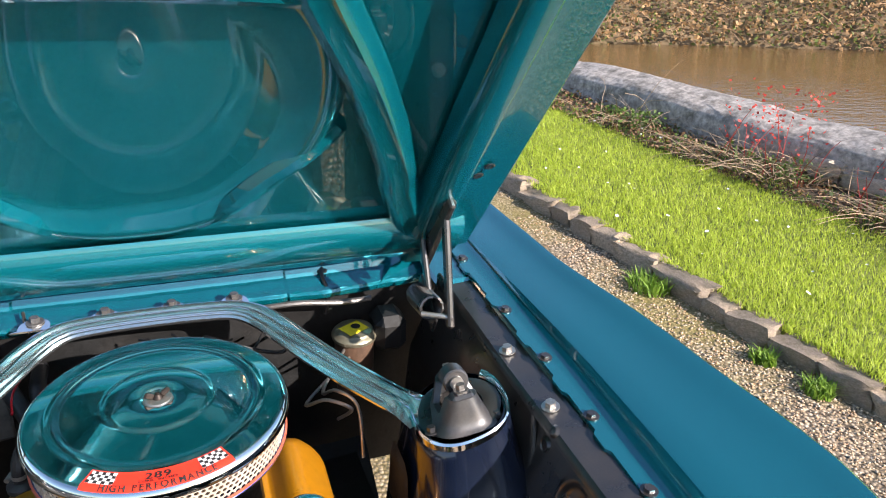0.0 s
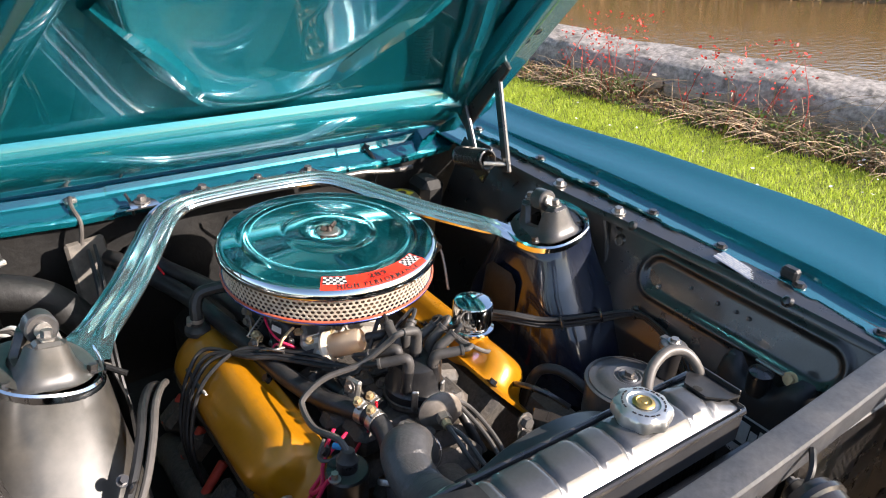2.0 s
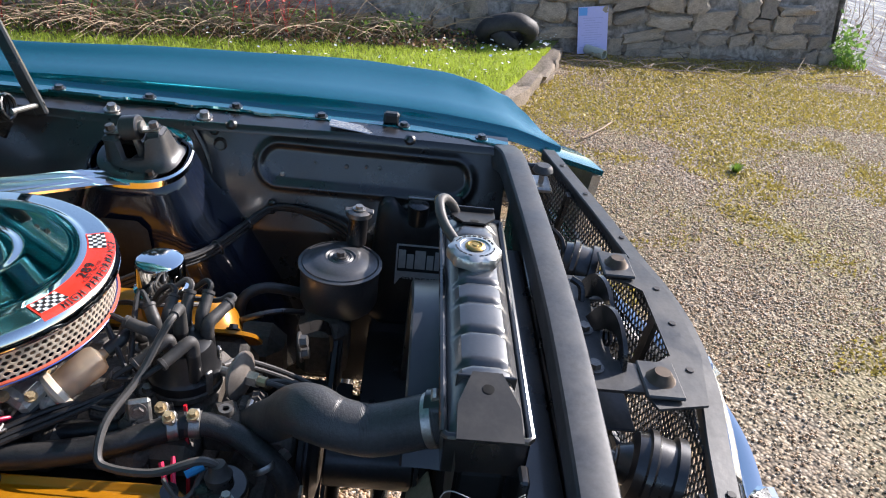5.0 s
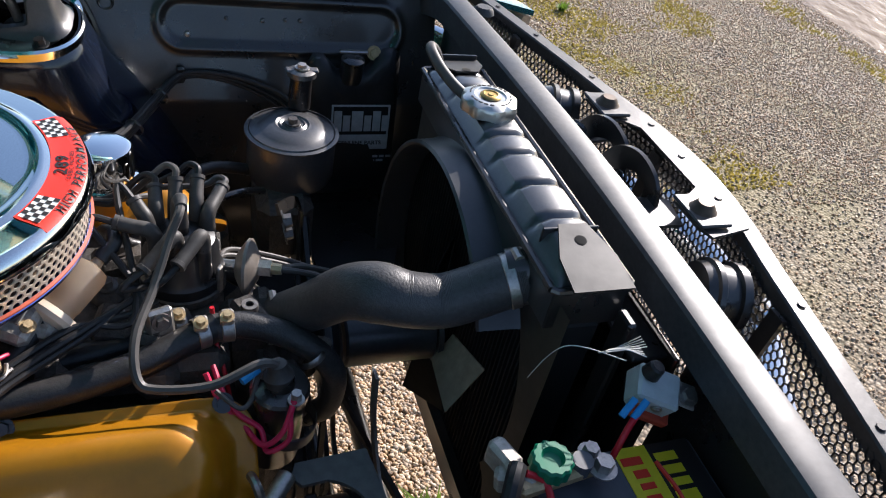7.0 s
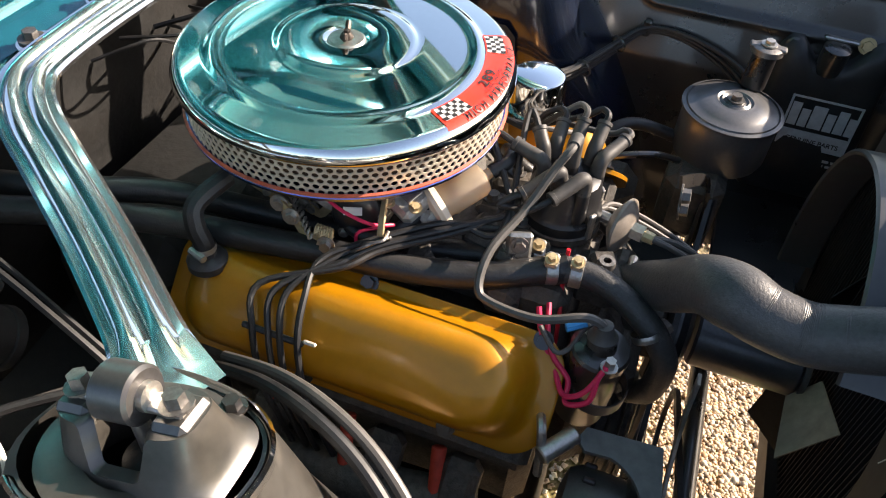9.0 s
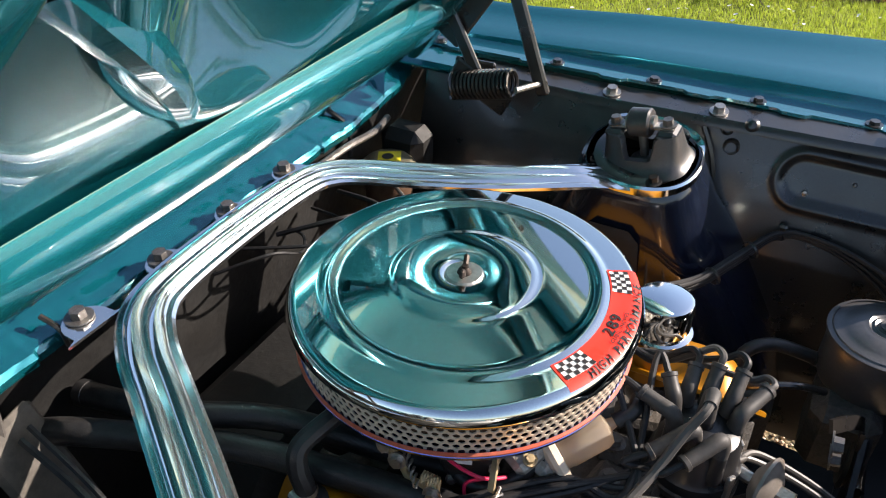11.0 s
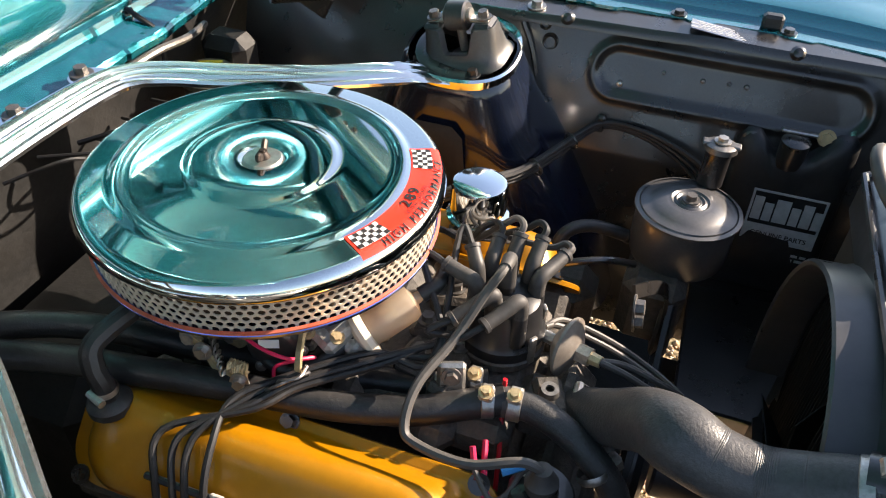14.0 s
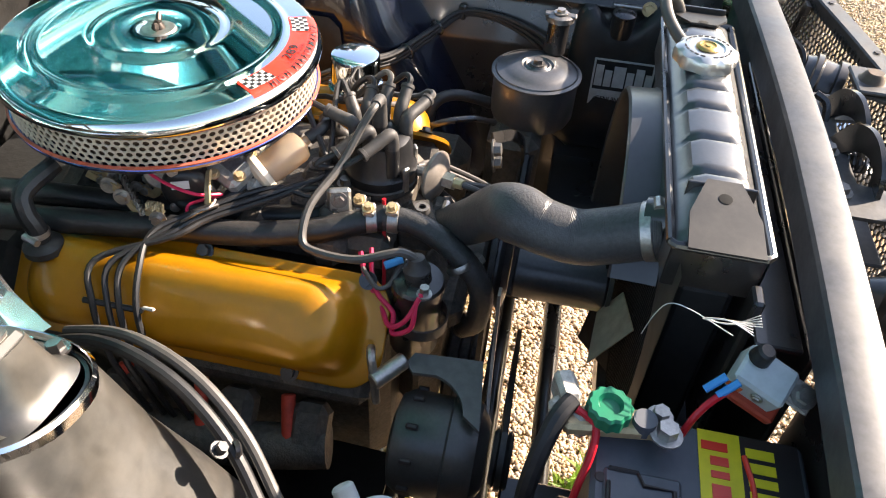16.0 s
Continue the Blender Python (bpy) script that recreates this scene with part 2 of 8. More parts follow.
        return self.loft(rings, closed, (True, True))

    def plate(self, poly, thick, m=None):
        """A flat polygon of (x, y), thick along z."""
        n = len(poly)
        vs = [(x, y, 0) for x, y in poly] + [(x, y, thick) for x, y in poly]
        fs = [tuple(range(n))[::-1], tuple(range(n, 2 * n))] + [(i, (i + 1) % n, (i + 1) % n + n, i + n) for i in range(n)]
        return self.add(vs, fs, m)

    def grid(self, nu, nv, fn, back=None):
        """A sheet fn(u, v); back: an offset vector that gives it thickness."""
        vs = [fn(i / nu, j / nv) for i in range(nu + 1) for j in range(nv + 1)]
        k = nv + 1
        fs = [(i * k + j, (i + 1) * k + j, (i + 1) * k + j + 1, i * k + j + 1) for i in range(nu) for j in range(nv)]
        if back:
            o, nvv = Vector(back), len(vs)
            vs = vs + [tuple(Vector(p) + o) for p in vs]
            fs = fs + [tuple(nvv + a for a in f[::-1]) for f in fs]
            edge = [i * k for i in range(nu + 1)] + [nu * k + j for j in range(1, k)] + [i * k + nv for i in range(nu - 1, -1, -1)] + [j for j in range(nv - 1, 0, -1)]
            fs += [(edge[i], edge[i - 1], edge[i - 1] + nvv, edge[i] + nvv) for i in range(len(edge))]
        return self.add(vs, fs)

    def bolt(self, p, axis=(0, 0, 1), r=0.009, h=0.008, washer=1.5):
        p, a = Vector(p), Vector(axis).normalized()
        self.cyl(p, p + a * 0.0025, r * washer, seg=14)
        self.cyl(p + a * 0.0025, p + a * (0.0025 + h), r, r * 0.93, 6)
        return self


def path(pts, k, line=False):
    """Points on a smooth curve through pts, k steps a span."""
    pts = [Vector(p) for p in pts]
    if k <= 1 or len(pts) < 2:
        return pts
    out = []
    for i in range(len(pts) - 1):
        a, b, c, d = pts[max(i - 1, 0)], pts[i], pts[i + 1], pts[min(i + 2, len(pts) - 1)]
        for j in range(k):
            t = j / k
            out.append(b.lerp(c, t) if line else 0.5 * (2 * b + (c - a) * t + (2 * a - 5 * b + 4 * c - d) * t * t + (3 * b - a - 3 * c + d) * t ** 3))
    return out + [pts[-1]]


def mesh_of(name, mb, material, smooth=35):
    me = bpy.data.meshes.new(name)
    me.from_pydata(mb.v, [], mb.f)
    me.validate()
    bm = bmesh.new()
    bm.from_mesh(me)
    if len(mb.f) < 60000:
        bmesh.ops.recalc_face_normals(bm, faces=bm.faces)
    bm.to_mesh(me)
    bm.free()
    me.materials.append(material)
    if smooth:
        me.polygons.foreach_set("use_smooth", [True] * len(me.polygons))
        me.set_sharp_from_angle(angle=radians(smooth))
    return me


def thing(name, label, category, base=(0, 0, 0), group="", kind="", where=None):
    """An Empty at the base of a thing of the car; its parts are given in the car's units."""
    ob = new(name)
    ob.empty_display_size = 0.05
    ob.matrix_world = (CAR @ Matrix.Scale(S, 4) if where is None else where) @ Matrix.Translation(base)
    ob["base"] = base
    return tagged(ob, label, category, group, kind)


def part(name, mb, material, parent, label="", smooth=35, kind=""):
    ob = new(name, mesh_of(name, mb, material, smooth))
    ob.parent = parent
    if parent.data is None:
        ob.location = -Vector(parent["base"])
    return tagged(ob, label, kind=kind)


def hose(name, pts, r, material, label, category, seg=8, rib=0.0, ribs=0, smooth=6):
    ob = thing(name, label, category, tuple(Vector(pts[0])))
    part("tube" if category == "hose" else "strand", MB().tube(pts, r, seg, smooth, True, rib, ribs), material, ob)
    if category == "hose":
        for a, b in ((pts[0], pts[1]), (pts[-1], pts[-2])):
            a, d = Vector(a), (Vector(b) - Vector(a)).normalized()
            part("collar", MB().cyl(a - d * 0.002, a + d * 0.014, r * 1.08, seg=max(12, seg), bevel=r * 0.05), material, ob)
    return ob


def glyphs(text, size):
    """Outlines of a line of text as (vertices, faces) on the plane z = 0, with its width."""
    cu = bpy.data.curves.new("text", "FONT")
    cu.body, cu.size, cu.extrude, cu.align_x, cu.align_y = text, size, 0.0, "LEFT", "BOTTOM_BASELINE"
    cu.offset = size * 0.022
    ob = bpy.data.objects.new("text", cu)
    scene.collection.objects.link(ob)
    dg = bpy.context.evaluated_depsgraph_get()
    me = ob.evaluated_get(dg).to_mesh()
    vs, fs = [tuple(v.co) for v in me.vertices], [tuple(p.vertices) for p in me.polygons]
    bpy.data.objects.remove(ob)
    bpy.data.curves.remove(cu)
    w = max((v[0] for v in vs), default=size * 0.3)
    return vs, fs, w


def mirror(p):
    return (-p[0], *p[1:])


# ---- the car's body ----
def lerp_table(y, table):
    table = sorted(table)
    if y <= table[0][0]:
        return table[0][1]
    for (a, b), (c, d) in zip(table, table[1:]):
        if y <= c:
            t = (y - a) / (c - a)
            t = t * t * (3 - 2 * t) * 0.5 + t * 0.5
            return b + (d - b) * t
    return table[-1][1]


def sstep_(a, b, x):
    t = max(0.0, min(1.0, (x - a) / (b - a)))
    return t * t * (3 - 2 * t)


def fender(sx):
    crest = [(-0.87, 0.955), (-0.81, 0.985), (-0.72, 1.02), (-0.5, 1.04), (-0.15, 1.005), (0.33, 0.945), (0.75, 0.93)]
    inner = [(-0.87, 0.748), (-0.80, 0.770), (-0.6, 0.797), (-0.1, 0.806), (0.75, 0.795)]
    drop = [(-0.87, -0.032), (-0.80, -0.014), (-0.7, -0.006), (-0.4, -0.004), (0.0, -0.010), (0.4, -0.022), (0.75, -0.030)]
    ob = thing("fender", "glossy turquoise front fender with a crisp crown line", "fender", (sx * 0.9, -0.2, -0.4), "front fenders")

    def profile(y):
        c, i, d = lerp_table(y, crest), lerp_table(y, inner), lerp_table(y, drop)
        w = c - i
        return [(i - 0.006, -0.030 + d), (i, -0.010 + d), (i + 0.008, 0.000 + d), (i + 0.022, 0.004 + d), (i + w * 0.35, 0.008 + d), (i + w * 0.62, 0.014 + d), (i + w * 0.82, 0.022 + d),
                (c - 0.014, 0.029 + d), (c, 0.031 + d), (c + 0.012, 0.024 + d * 1.1), (c + 0.024, 0.004 + d * 1.2), (c + 0.032, -0.04 + d * 1.2),
                (c + 0.05, -0.13), (c + 0.062, -0.24), (c + 0.05, -0.36), (c + 0.03, -0.52)]
    ys = [0.75 - 1.62 * k / 70 for k in range(71)]

    def nose(x, y):
        """The leading edge runs forward towards the car's middle."""
        return y - 0.125 * max(0.0, min(1.0, (0.965 - x) / 0.21)) * sstep_(-0.62, -0.87, y) ** 1.5
    rings = [[(sx * x, nose(x, y), z - 0.012 * sstep_(-0.75, -0.87, y) * (x < 0.85)) for x, z in profile(y)] for y in ys]
    part("panel", MB().loft(rings, False), TEAL, ob)
    # the stepped channel along the hood's edge
    ch = [[(sx * x, y, z) for x, z in ((lerp_table(y, inner) - 0.004, -0.026), (lerp_table(y, inner) - 0.014, -0.034), (lerp_table(y, inner) - 0.036, -0.036),
           (lerp_table(y, inner) - 0.044, -0.026), (lerp_table(y, inner) - 0.066 - 0.008 * (math.sin(y * 37) > 0.55), -0.026), (lerp_table(y, inner) - 0.067 - 0.008 * (math.sin(y * 37) > 0.55), -0.032))]
          for y in (0.60 - 1.46 * k / 146 for k in range(147))]
    channel = part("gutter", MB().loft(ch, False), TEAL, ob)
    for y in (0.43, 0.16, -0.04, -0.235, -0.43, -0.62, -0.80):
        part("bolt", MB().bolt((sx * (lerp_table(y, inner) - 0.055), y, -0.026), r=0.010, h=0.006), BLACK, channel)
    part("rubber_bumper", MB().box((sx * 0.752, -0.590, -0.014), (0.024, 0.036, 0.026), 0.005), RUBBER, channel)
    # front end: the eyebrow over the lamp, its inner corner and silver rim
    tip = MB()
    tip.grid(8, 8, lambda u, v: (sx * (0.705 - 0.05 * u + 0.27 * v), -0.972 - 0.108 * u + 0.075 * v, -0.046 - 0.006 * u - 0.05 * v ** 2), (0, 0, -0.012))
    part("lamp_eyebrow", tip, TEAL, ob)
    rim = MB().lathe([(0.085, 0), (0.10, 0.0), (0.105, 0.012), (0.098, 0.03), (0.088, 0.03), (0.085, 0)], (sx * 0.815, -1.02, -0.19), (sx * 0.2, -1, -0.1), 28)
    part("lamp_bezel", rim, CHROME, ob)
    part("lamp_glass", MB().lathe([(0.0, 0.035), (0.05, 0.03), (0.086, 0.012)], (sx * 0.815, -1.02, -0.19), (sx * 0.2, -1, -0.1), 28), PALE, ob)
    sil = MB().grid(6, 6, lambda u, v: (sx * (0.658 + 0.26 * v), -1.078 + 0.07 * v + 0.02 * u, -0.066 - 0.05 * v * v - 0.20 * u), (0, 0.02, 0))
    part("lamp_surround", sil, STEEL, ob)
    return ob


for side in (1, -1):
    fender(side)


def inner_fender(sx):
    ob = thing("inner_fender", "gloss black stamped inner fender panel with a long pressed oval", "inner fender", (sx * 0.64, -0.3, -0.5), "inner fenders")

    def oval(y, z):
        cx, cz, hl, r = -0.545, -0.117, 0.238, 0.042
        d = math.hypot(max(abs(y - cx) - (hl - r), 0), z - cz) - r
        return 0.006 * math.exp(-((d - 0.004) / 0.007) ** 2) - 0.005 * (1 - sstep_(-0.012, 0.0, d))

    def sheet(u, v):
        y = -0.862 + 1.29 * u
        z = -0.052 - v * (0.60 if y < 0.06 or sx > 0 else 0.20)
        x = 0.688 - 0.22 * min(v, 0.35) - 0.06 * max(0, v - 0.35) + 0.004 * noise.noise((y * 5, z * 5, 3))
        return (sx * (x - oval(y, z)), y, z)
    part("panel", MB().grid(320, 130, sheet), BLACK, ob, smooth=60)
    def rise(y):
        return 0.014 * max(0.0, min(1.0, -y / 0.5))
    lip = MB()
    ys = [-0.862 + 1.29 * k / 40 for k in range(41)]
    lip.loft([[(sx * x, y, z + 0.0015 * noise.noise((y * 9, 1, 2))) for x, z in ((0.668, -0.062 + rise(y)), (0.670, -0.052 + rise(y)), (0.677, -0.045 + rise(y)), (0.735, -0.041 + rise(y)), (0.738, -0.047 + rise(y)))] for y in ys], False)
    part("flange", lip, BLACK, ob)
    for y in (0.026, -0.177):
        part("bolt", MB().bolt((sx * 0.697, y, -0.042 + rise(y)), (-sx * 0.15, 0, 1), 0.011, 0.011, 1.6), STEEL, ob, "bright zinc bolt")
    for y in (-0.241, -0.637):
        part("dimple", MB().lathe([(0.0, 0.008), (0.008, 0.006), (0.013, 0.0)], (sx * 0.674, y, -0.046 + rise(y)), (-sx, 0, 0.7), 14), BLACK, ob)
    for y, z, r in ((-0.43, -0.108, 0.004), (-0.50, -0.110, 0.005), (-0.357, -0.139, 0.006), (-0.545, -0.107, 0.004), (-0.575, -0.107, 0.005)):
        part("rivet", MB().lathe([(0, 0.003), (r * 0.8, 0.002), (r, -0.004)], (sx * (0.664 - 0.367 * (-z - 0.117)), y, z), (-sx, 0, 0.2), 10), STEEL if y == -0.357 else BOLTM, ob)
    for y, z, r in ((-0.215, -0.09, 0.017), (-0.235, -0.145, 0.016), (-0.20, -0.06, 0.012), (-0.245, -0.185, 0.014)):
        part("spot_weld", MB().lathe([(r * 0.55, 0.002), (r * 0.75, 0.004), (r, -0.003)], (sx * (0.682 - 0.22 * (-z - 0.05)), y, z), (-sx, 0, 0.2), 14), BLACK, ob)
    return ob


for side in (1, -1):
    inner_fender(side)

# identification plate on the flange
tag_ = thing("data_plate", "small aluminium data plate with stamped rows on the flange", "plate", (0.70, -0.50, -0.04))
pm = Matrix.Translation((0.700, -0.507, -0.0265)) @ Euler((0, radians(-7), radians(90 + 2))).to_matrix().to_4x4()
part("plate", MB().box((0, 0, 0), (0.105, 0.042, 0.002), 0.0008, None), PLATE, tag_).matrix_local = Matrix.Translation(-Vector((0.70, -0.50, -0.04))) @ pm
rows_ = MB()
rng = random.Random(4)
for j in range(5):
    x = -0.045
    while x < 0.04:
        w = rng.uniform(0.006, 0.02)
        rows_.box((x + w / 2, 0.014 - j * 0.007, 0.0014), (w, 0.0028, 0.0006))
        x += w + 0.004
part("lettering", rows_, GREYINK, tag_).matrix_local = Matrix.Translation(-Vector((0.70, -0.50, -0.04))) @ pm


def ring_at(cx, cy, z, rx, ry, n=40, p=2.6, turn=0.0):
    out = []
    for k in range(n):
        a = 2 * math.pi * k / n
        c, s = math.cos(a), math.sin(a)
        r = (abs(c) ** p + abs(s) ** p) ** (-1 / p)
        x, y = rx * r * c, ry * r * s
        out.append((cx + x * math.cos(turn) - y * math.sin(turn), cy + x * math.sin(turn) + y * math.cos(turn), z))
    return out


def tower(sx):
    ob = thing("shock_tower", "gloss black shock absorber tower with smooth flared sides", "shock tower", (sx * 0.56, -0.05, -0.6), "shock towers")
    rings = []
    for z, rx, ry, cx, cy, p in ((-0.073, 0.080, 0.096, 0.550, -0.082, 2.4), (-0.079, 0.088, 0.104, 0.550, -0.082, 2.5), (-0.10, 0.093, 0.110, 0.551, -0.082, 2.7), (-0.18, 0.108, 0.142, 0.556, -0.084, 3.0),
                                 (-0.26, 0.130, 0.190, 0.567, -0.095, 3.2), (-0.38, 0.152, 0.240, 0.578, -0.122, 3.2), (-0.55, 0.17, 0.28, 0.59, -0.15, 3.2)):
        tilt = 0.28 * sstep_(-0.5, -0.14, z)
        rings.append([(sx * x, y, zz + tilt * (x - 0.56) - 0.05 * tilt * (y + 0.05)) for x, y, zz in ring_at(cx, cy, z, rx, ry, 48, p)])
    # one paint in two copies: shaded on the left tower, sunlit on the right
    part("column", MB().loft(rings, True, (False, True)), SHADE_GLOSS if sx > 0 else SUNLIT_DUSTBLACK, ob)
    top = MB().lathe([(0.084, 0.0), (0.070, 0.004), (0.05, 0.002), (0.046, -0.03)], (sx * 0.55, -0.082, -0.076), (-sx * 0.27, 0.0, 1), 40)
    part("top", top, BLACK if sx > 0 else SUNLIT_DUSTBLACK, ob)
    # raised near-black arch on the inner face, standing in for a shaded recess
    pk = MB()
    pk.loft([[(sx * (0.438 - 0.008 * d), -0.07 + a * (1 - 0.25 * d), -0.24 + b * (1 - 0.25 * d)) for a, b in ((-0.07, -0.09), (0.07, -0.09), (0.055, 0.05), (0.035, 0.07), (-0.035, 0.07), (-0.055, 0.05))] for d in (0, 0.6, 1)], True, (False, True))
    part("pocket", pk, SHADED_BLACK, ob)
    seam = MB().tube([(sx * 0.675, -0.16, -0.06), (sx * 0.662, -0.19, -0.12), (sx * 0.64, -0.225, -0.25), (sx * 0.62, -0.26, -0.40)], 0.006, 6)
    part("weld_seam", seam, BLACK, ob)
    return ob


def shock_mount(sx):
    cx, cy, cz = 0.550, -0.090, -0.087
    ob = thing("shock_mount", "black cast shock absorber top mount with a bolted rubber bush", "shock mount", (sx * cx, cy, cz), "shock mounts")
    q = Matrix.Translation((cx, cy, cz)) @ Euler((radians(-11), radians(-8), radians(-2))).to_matrix().to_4x4()

    def at(x, y, z):
        p = q @ Vector((x, y, z))
        return Vector((sx * p.x, p.y, p.z))
    # bridge casting: two stout legs on a wide foot, an arched opening on both sides
    sh = MB()
    N = 96

    def skirt(u, v, inset=0.0):
        a = 2 * math.pi * u
        c, s_ = math.cos(a), math.sin(a)
        r = (abs(c) ** 3.6 + abs(s_) ** 3.6) ** (-1 / 3.6)
        full = 0.072 * r * s_
        e0 = 0.024 + 0.039 * sstep_(0.022, 0.038, abs(full))
        h = e0 * v
        e = h / 0.063
        rx, ry = 0.056 - 0.026 * e ** 0.8 - inset, 0.074 - 0.008 * e - inset
        flare = 0.008 * (1 - min(1, e * 4)) ** 2
        return at((rx + flare) * r * c, (ry + flare) * r * s_ * (0.94 if s_ > 0 else 1.0), h)
    sh.loft([[skirt(k / N, v) for k in range(N)] for v in (0, 0.06, 0.15, 0.3, 0.5, 0.75, 0.93, 1.0)] + [[skirt(k / N, v, 0.012) for k in range(N)] for v in (1.0, 0.5, 0.0)], True, (False, False))
    part("bridge", sh, SATIN if sx > 0 else SUNLIT_DUSTBLACK, ob, smooth=50)
    upv = at(0, 0, 1) - at(0, 0, 0)
    m_ = (q.to_3x3() if sx > 0 else Matrix.Diagonal((-1, 1, 1)) @ q.to_3x3() @ Matrix.Diagonal((-1, 1, 1))).to_4x4()
    for e in (-1, 1):
        part("ear", MB().box(at(0, e * 0.046, 0.062), (0.042, 0.034, 0.014), 0.005, m_), SATIN if sx > 0 else SUNLIT_DUSTBLACK, ob)
        part("bolt", MB().bolt(at(0, e * 0.046, 0.073), upv, 0.0095, 0.011, 1.5), BOLTM, ob)
    part("pin", MB().box(at(0, 0, 0.071), (0.020, 0.112, 0.007), 0.002, m_), STEEL, ob, "flattened steel cross pin")
    bush = part("bush", MB().cyl(at(0, -0.018, 0.077), at(0, 0.020, 0.077), 0.025, seg=30, bevel=0.003), SATIN, ob)
    part("sleeve", MB().cyl(at(0, -0.024, 0.077), at(0, 0.026, 0.077), 0.013, seg=18), STEEL, bush)
    part("stud", MB().cyl(at(0, 0, -0.02), at(0, 0, 0.062), 0.008, seg=12), STEEL, ob)
    part("rubber", MB().lathe([(0.0, 0.016), (0.016, 0.016), (0.026, 0.010), (0.030, 0.0)], at(0, 0, -0.004), upv, 22), RUBBER, ob)
    for a in (100, 205, 330):
        part("nut", MB().bolt(at(0.072 * math.cos(radians(a)), 0.088 * math.sin(radians(a)), 0.0), upv, 0.009, 0.010), BLACK, ob)
    return ob


for side in (1, -1):
    tower(side)
    shock_mount(side)

# chromed brace from tower to tower along the cowl
brace = thing("strut_brace", "chromed ribbed steel brace bolted between shock towers and cowl", "brace", (0, 0.38, -0.1))
prof = [(-0.036, -0.006), (-0.037, 0.0), (-0.033, 0.004), (-0.026, 0.004), (-0.021, 0.010), (-0.014, 0.013), (-0.007, 0.010), (-0.003, 0.006), (0.003, 0.006), (0.007, 0.010), (0.014, 0.013), (0.021, 0.010), (0.026, 0.004), (0.033, 0.004), (0.037, 0.0), (0.036, -0.006)]
line_ = [(0.492, -0.075, -0.097), (0.480, -0.050, -0.094), (0.460, -0.022, -0.091), (0.428, 0.020, -0.088), (0.358, 0.120, -0.081), (0.285, 0.235, -0.068), (0.242, 0.302, -0.058), (0.198, 0.346, -0.051), (0.140, 0.366, -0.049), (0.0, 0.372, -0.048)]
line_ = line_ + [mirror(p) for p in line_[-2::-1]]
pts_ = path(line_, 8)
rings = []
for i, p in enumerate(pts_):
    d = (pts_[min(i + 1, len(pts_) - 1)] - pts_[max(i - 1, 0)]).normalized()
    w = d.cross(Vector((0, 0, 1))).normalized()
    e = sstep_(24, 7, min(i, len(pts_) - 1 - i))
    rings.append([p + w * q * (1 + 0.25 * e) + Vector((0, 0, (h if h > 0 else h * (1 - e)) * (1 - 0.97 * e))) for q, h in prof])
part("beam", MB().loft(rings, False), BEAM, brace)
for x0 in (-0.243, -0.103, 0.037, 0.174):
    tabp = []
    for k in range(13):
        a = math.pi * k / 12
        tabp.append((x0 + 0.032 * math.cos(a), 0.390 + 0.046 * math.sin(a) ** 0.7))
    fl = MB().plate(tabp + [(x0 - 0.045, 0.385), (x0 + 0.045, 0.385)], 0.004, Matrix.Translation((0, 0, -0.058)))
    part("cowl_tab", fl, BEAM, brace, smooth=0)
for x0 in (-0.243, -0.103, 0.037, 0.174):
    part("bolt", MB().bolt((x0, 0.418, -0.053), r=0.011, h=0.011, washer=1.7), BOLTM, brace)
for side in (1, -1):
    foot = MB()

    def rim_ring(rx, ry, z):
        return [(x * side, y, zz + 0.28 * (x - 0.56)) for x, y, zz in ring_at(0.550, -0.082, z, rx, ry, 56, 2.4)]
    arc = [k for k in range(-31, 7)]
    rims = [rim_ring(rx, ry, z) for rx, ry, z in ((0.080, 0.096, -0.080), (0.084, 0.100, -0.068), (0.088, 0.104, -0.064), (0.091, 0.107, -0.068), (0.090, 0.106, -0.082))]
    foot.loft([[r[k] for r in rims] for k in arc], False)
    part("foot_rim", foot, CHROME, brace)

# cowl and firewall
cowl = thing("cowl_panel", "turquoise cowl panel with lumpy brushed seam sealer along its front lip", "cowl", (0, 0.5, -0.2))
cp = [(0.430, -0.088), (0.428, -0.078), (0.434, -0.071), (0.455, -0.068), (0.476, -0.060), (0.492, -0.058), (0.500, -0.040), (0.535, -0.035), (0.545, -0.010), (0.565, -0.002), (0.62, -0.002)]


def cowl_pt(u, v):
    k = v * (len(cp) - 1)
    i = min(int(k), len(cp) - 2)
    y, z = (cp[i][c] + (cp[i + 1][c] - cp[i][c]) * (k - i) for c in (0, 1))
    x = -0.76 + 1.52 * u
    wob = max(0, 1 - abs(k - 3.2) / 3.2)
    y += 0.007 * noise.noise((x * 14, 2, 0)) * (1 if k < 2.5 else 0) + 0.006 * (abs(x) < 0.3)
    return (x, y + 0.06 * (abs(x) / 0.76) ** 4, z + 0.0022 * wob * noise.noise((x * 22, v * 6, 5)) + 0.0012 * wob * noise.noise((x * 80, v * 26, 7)))


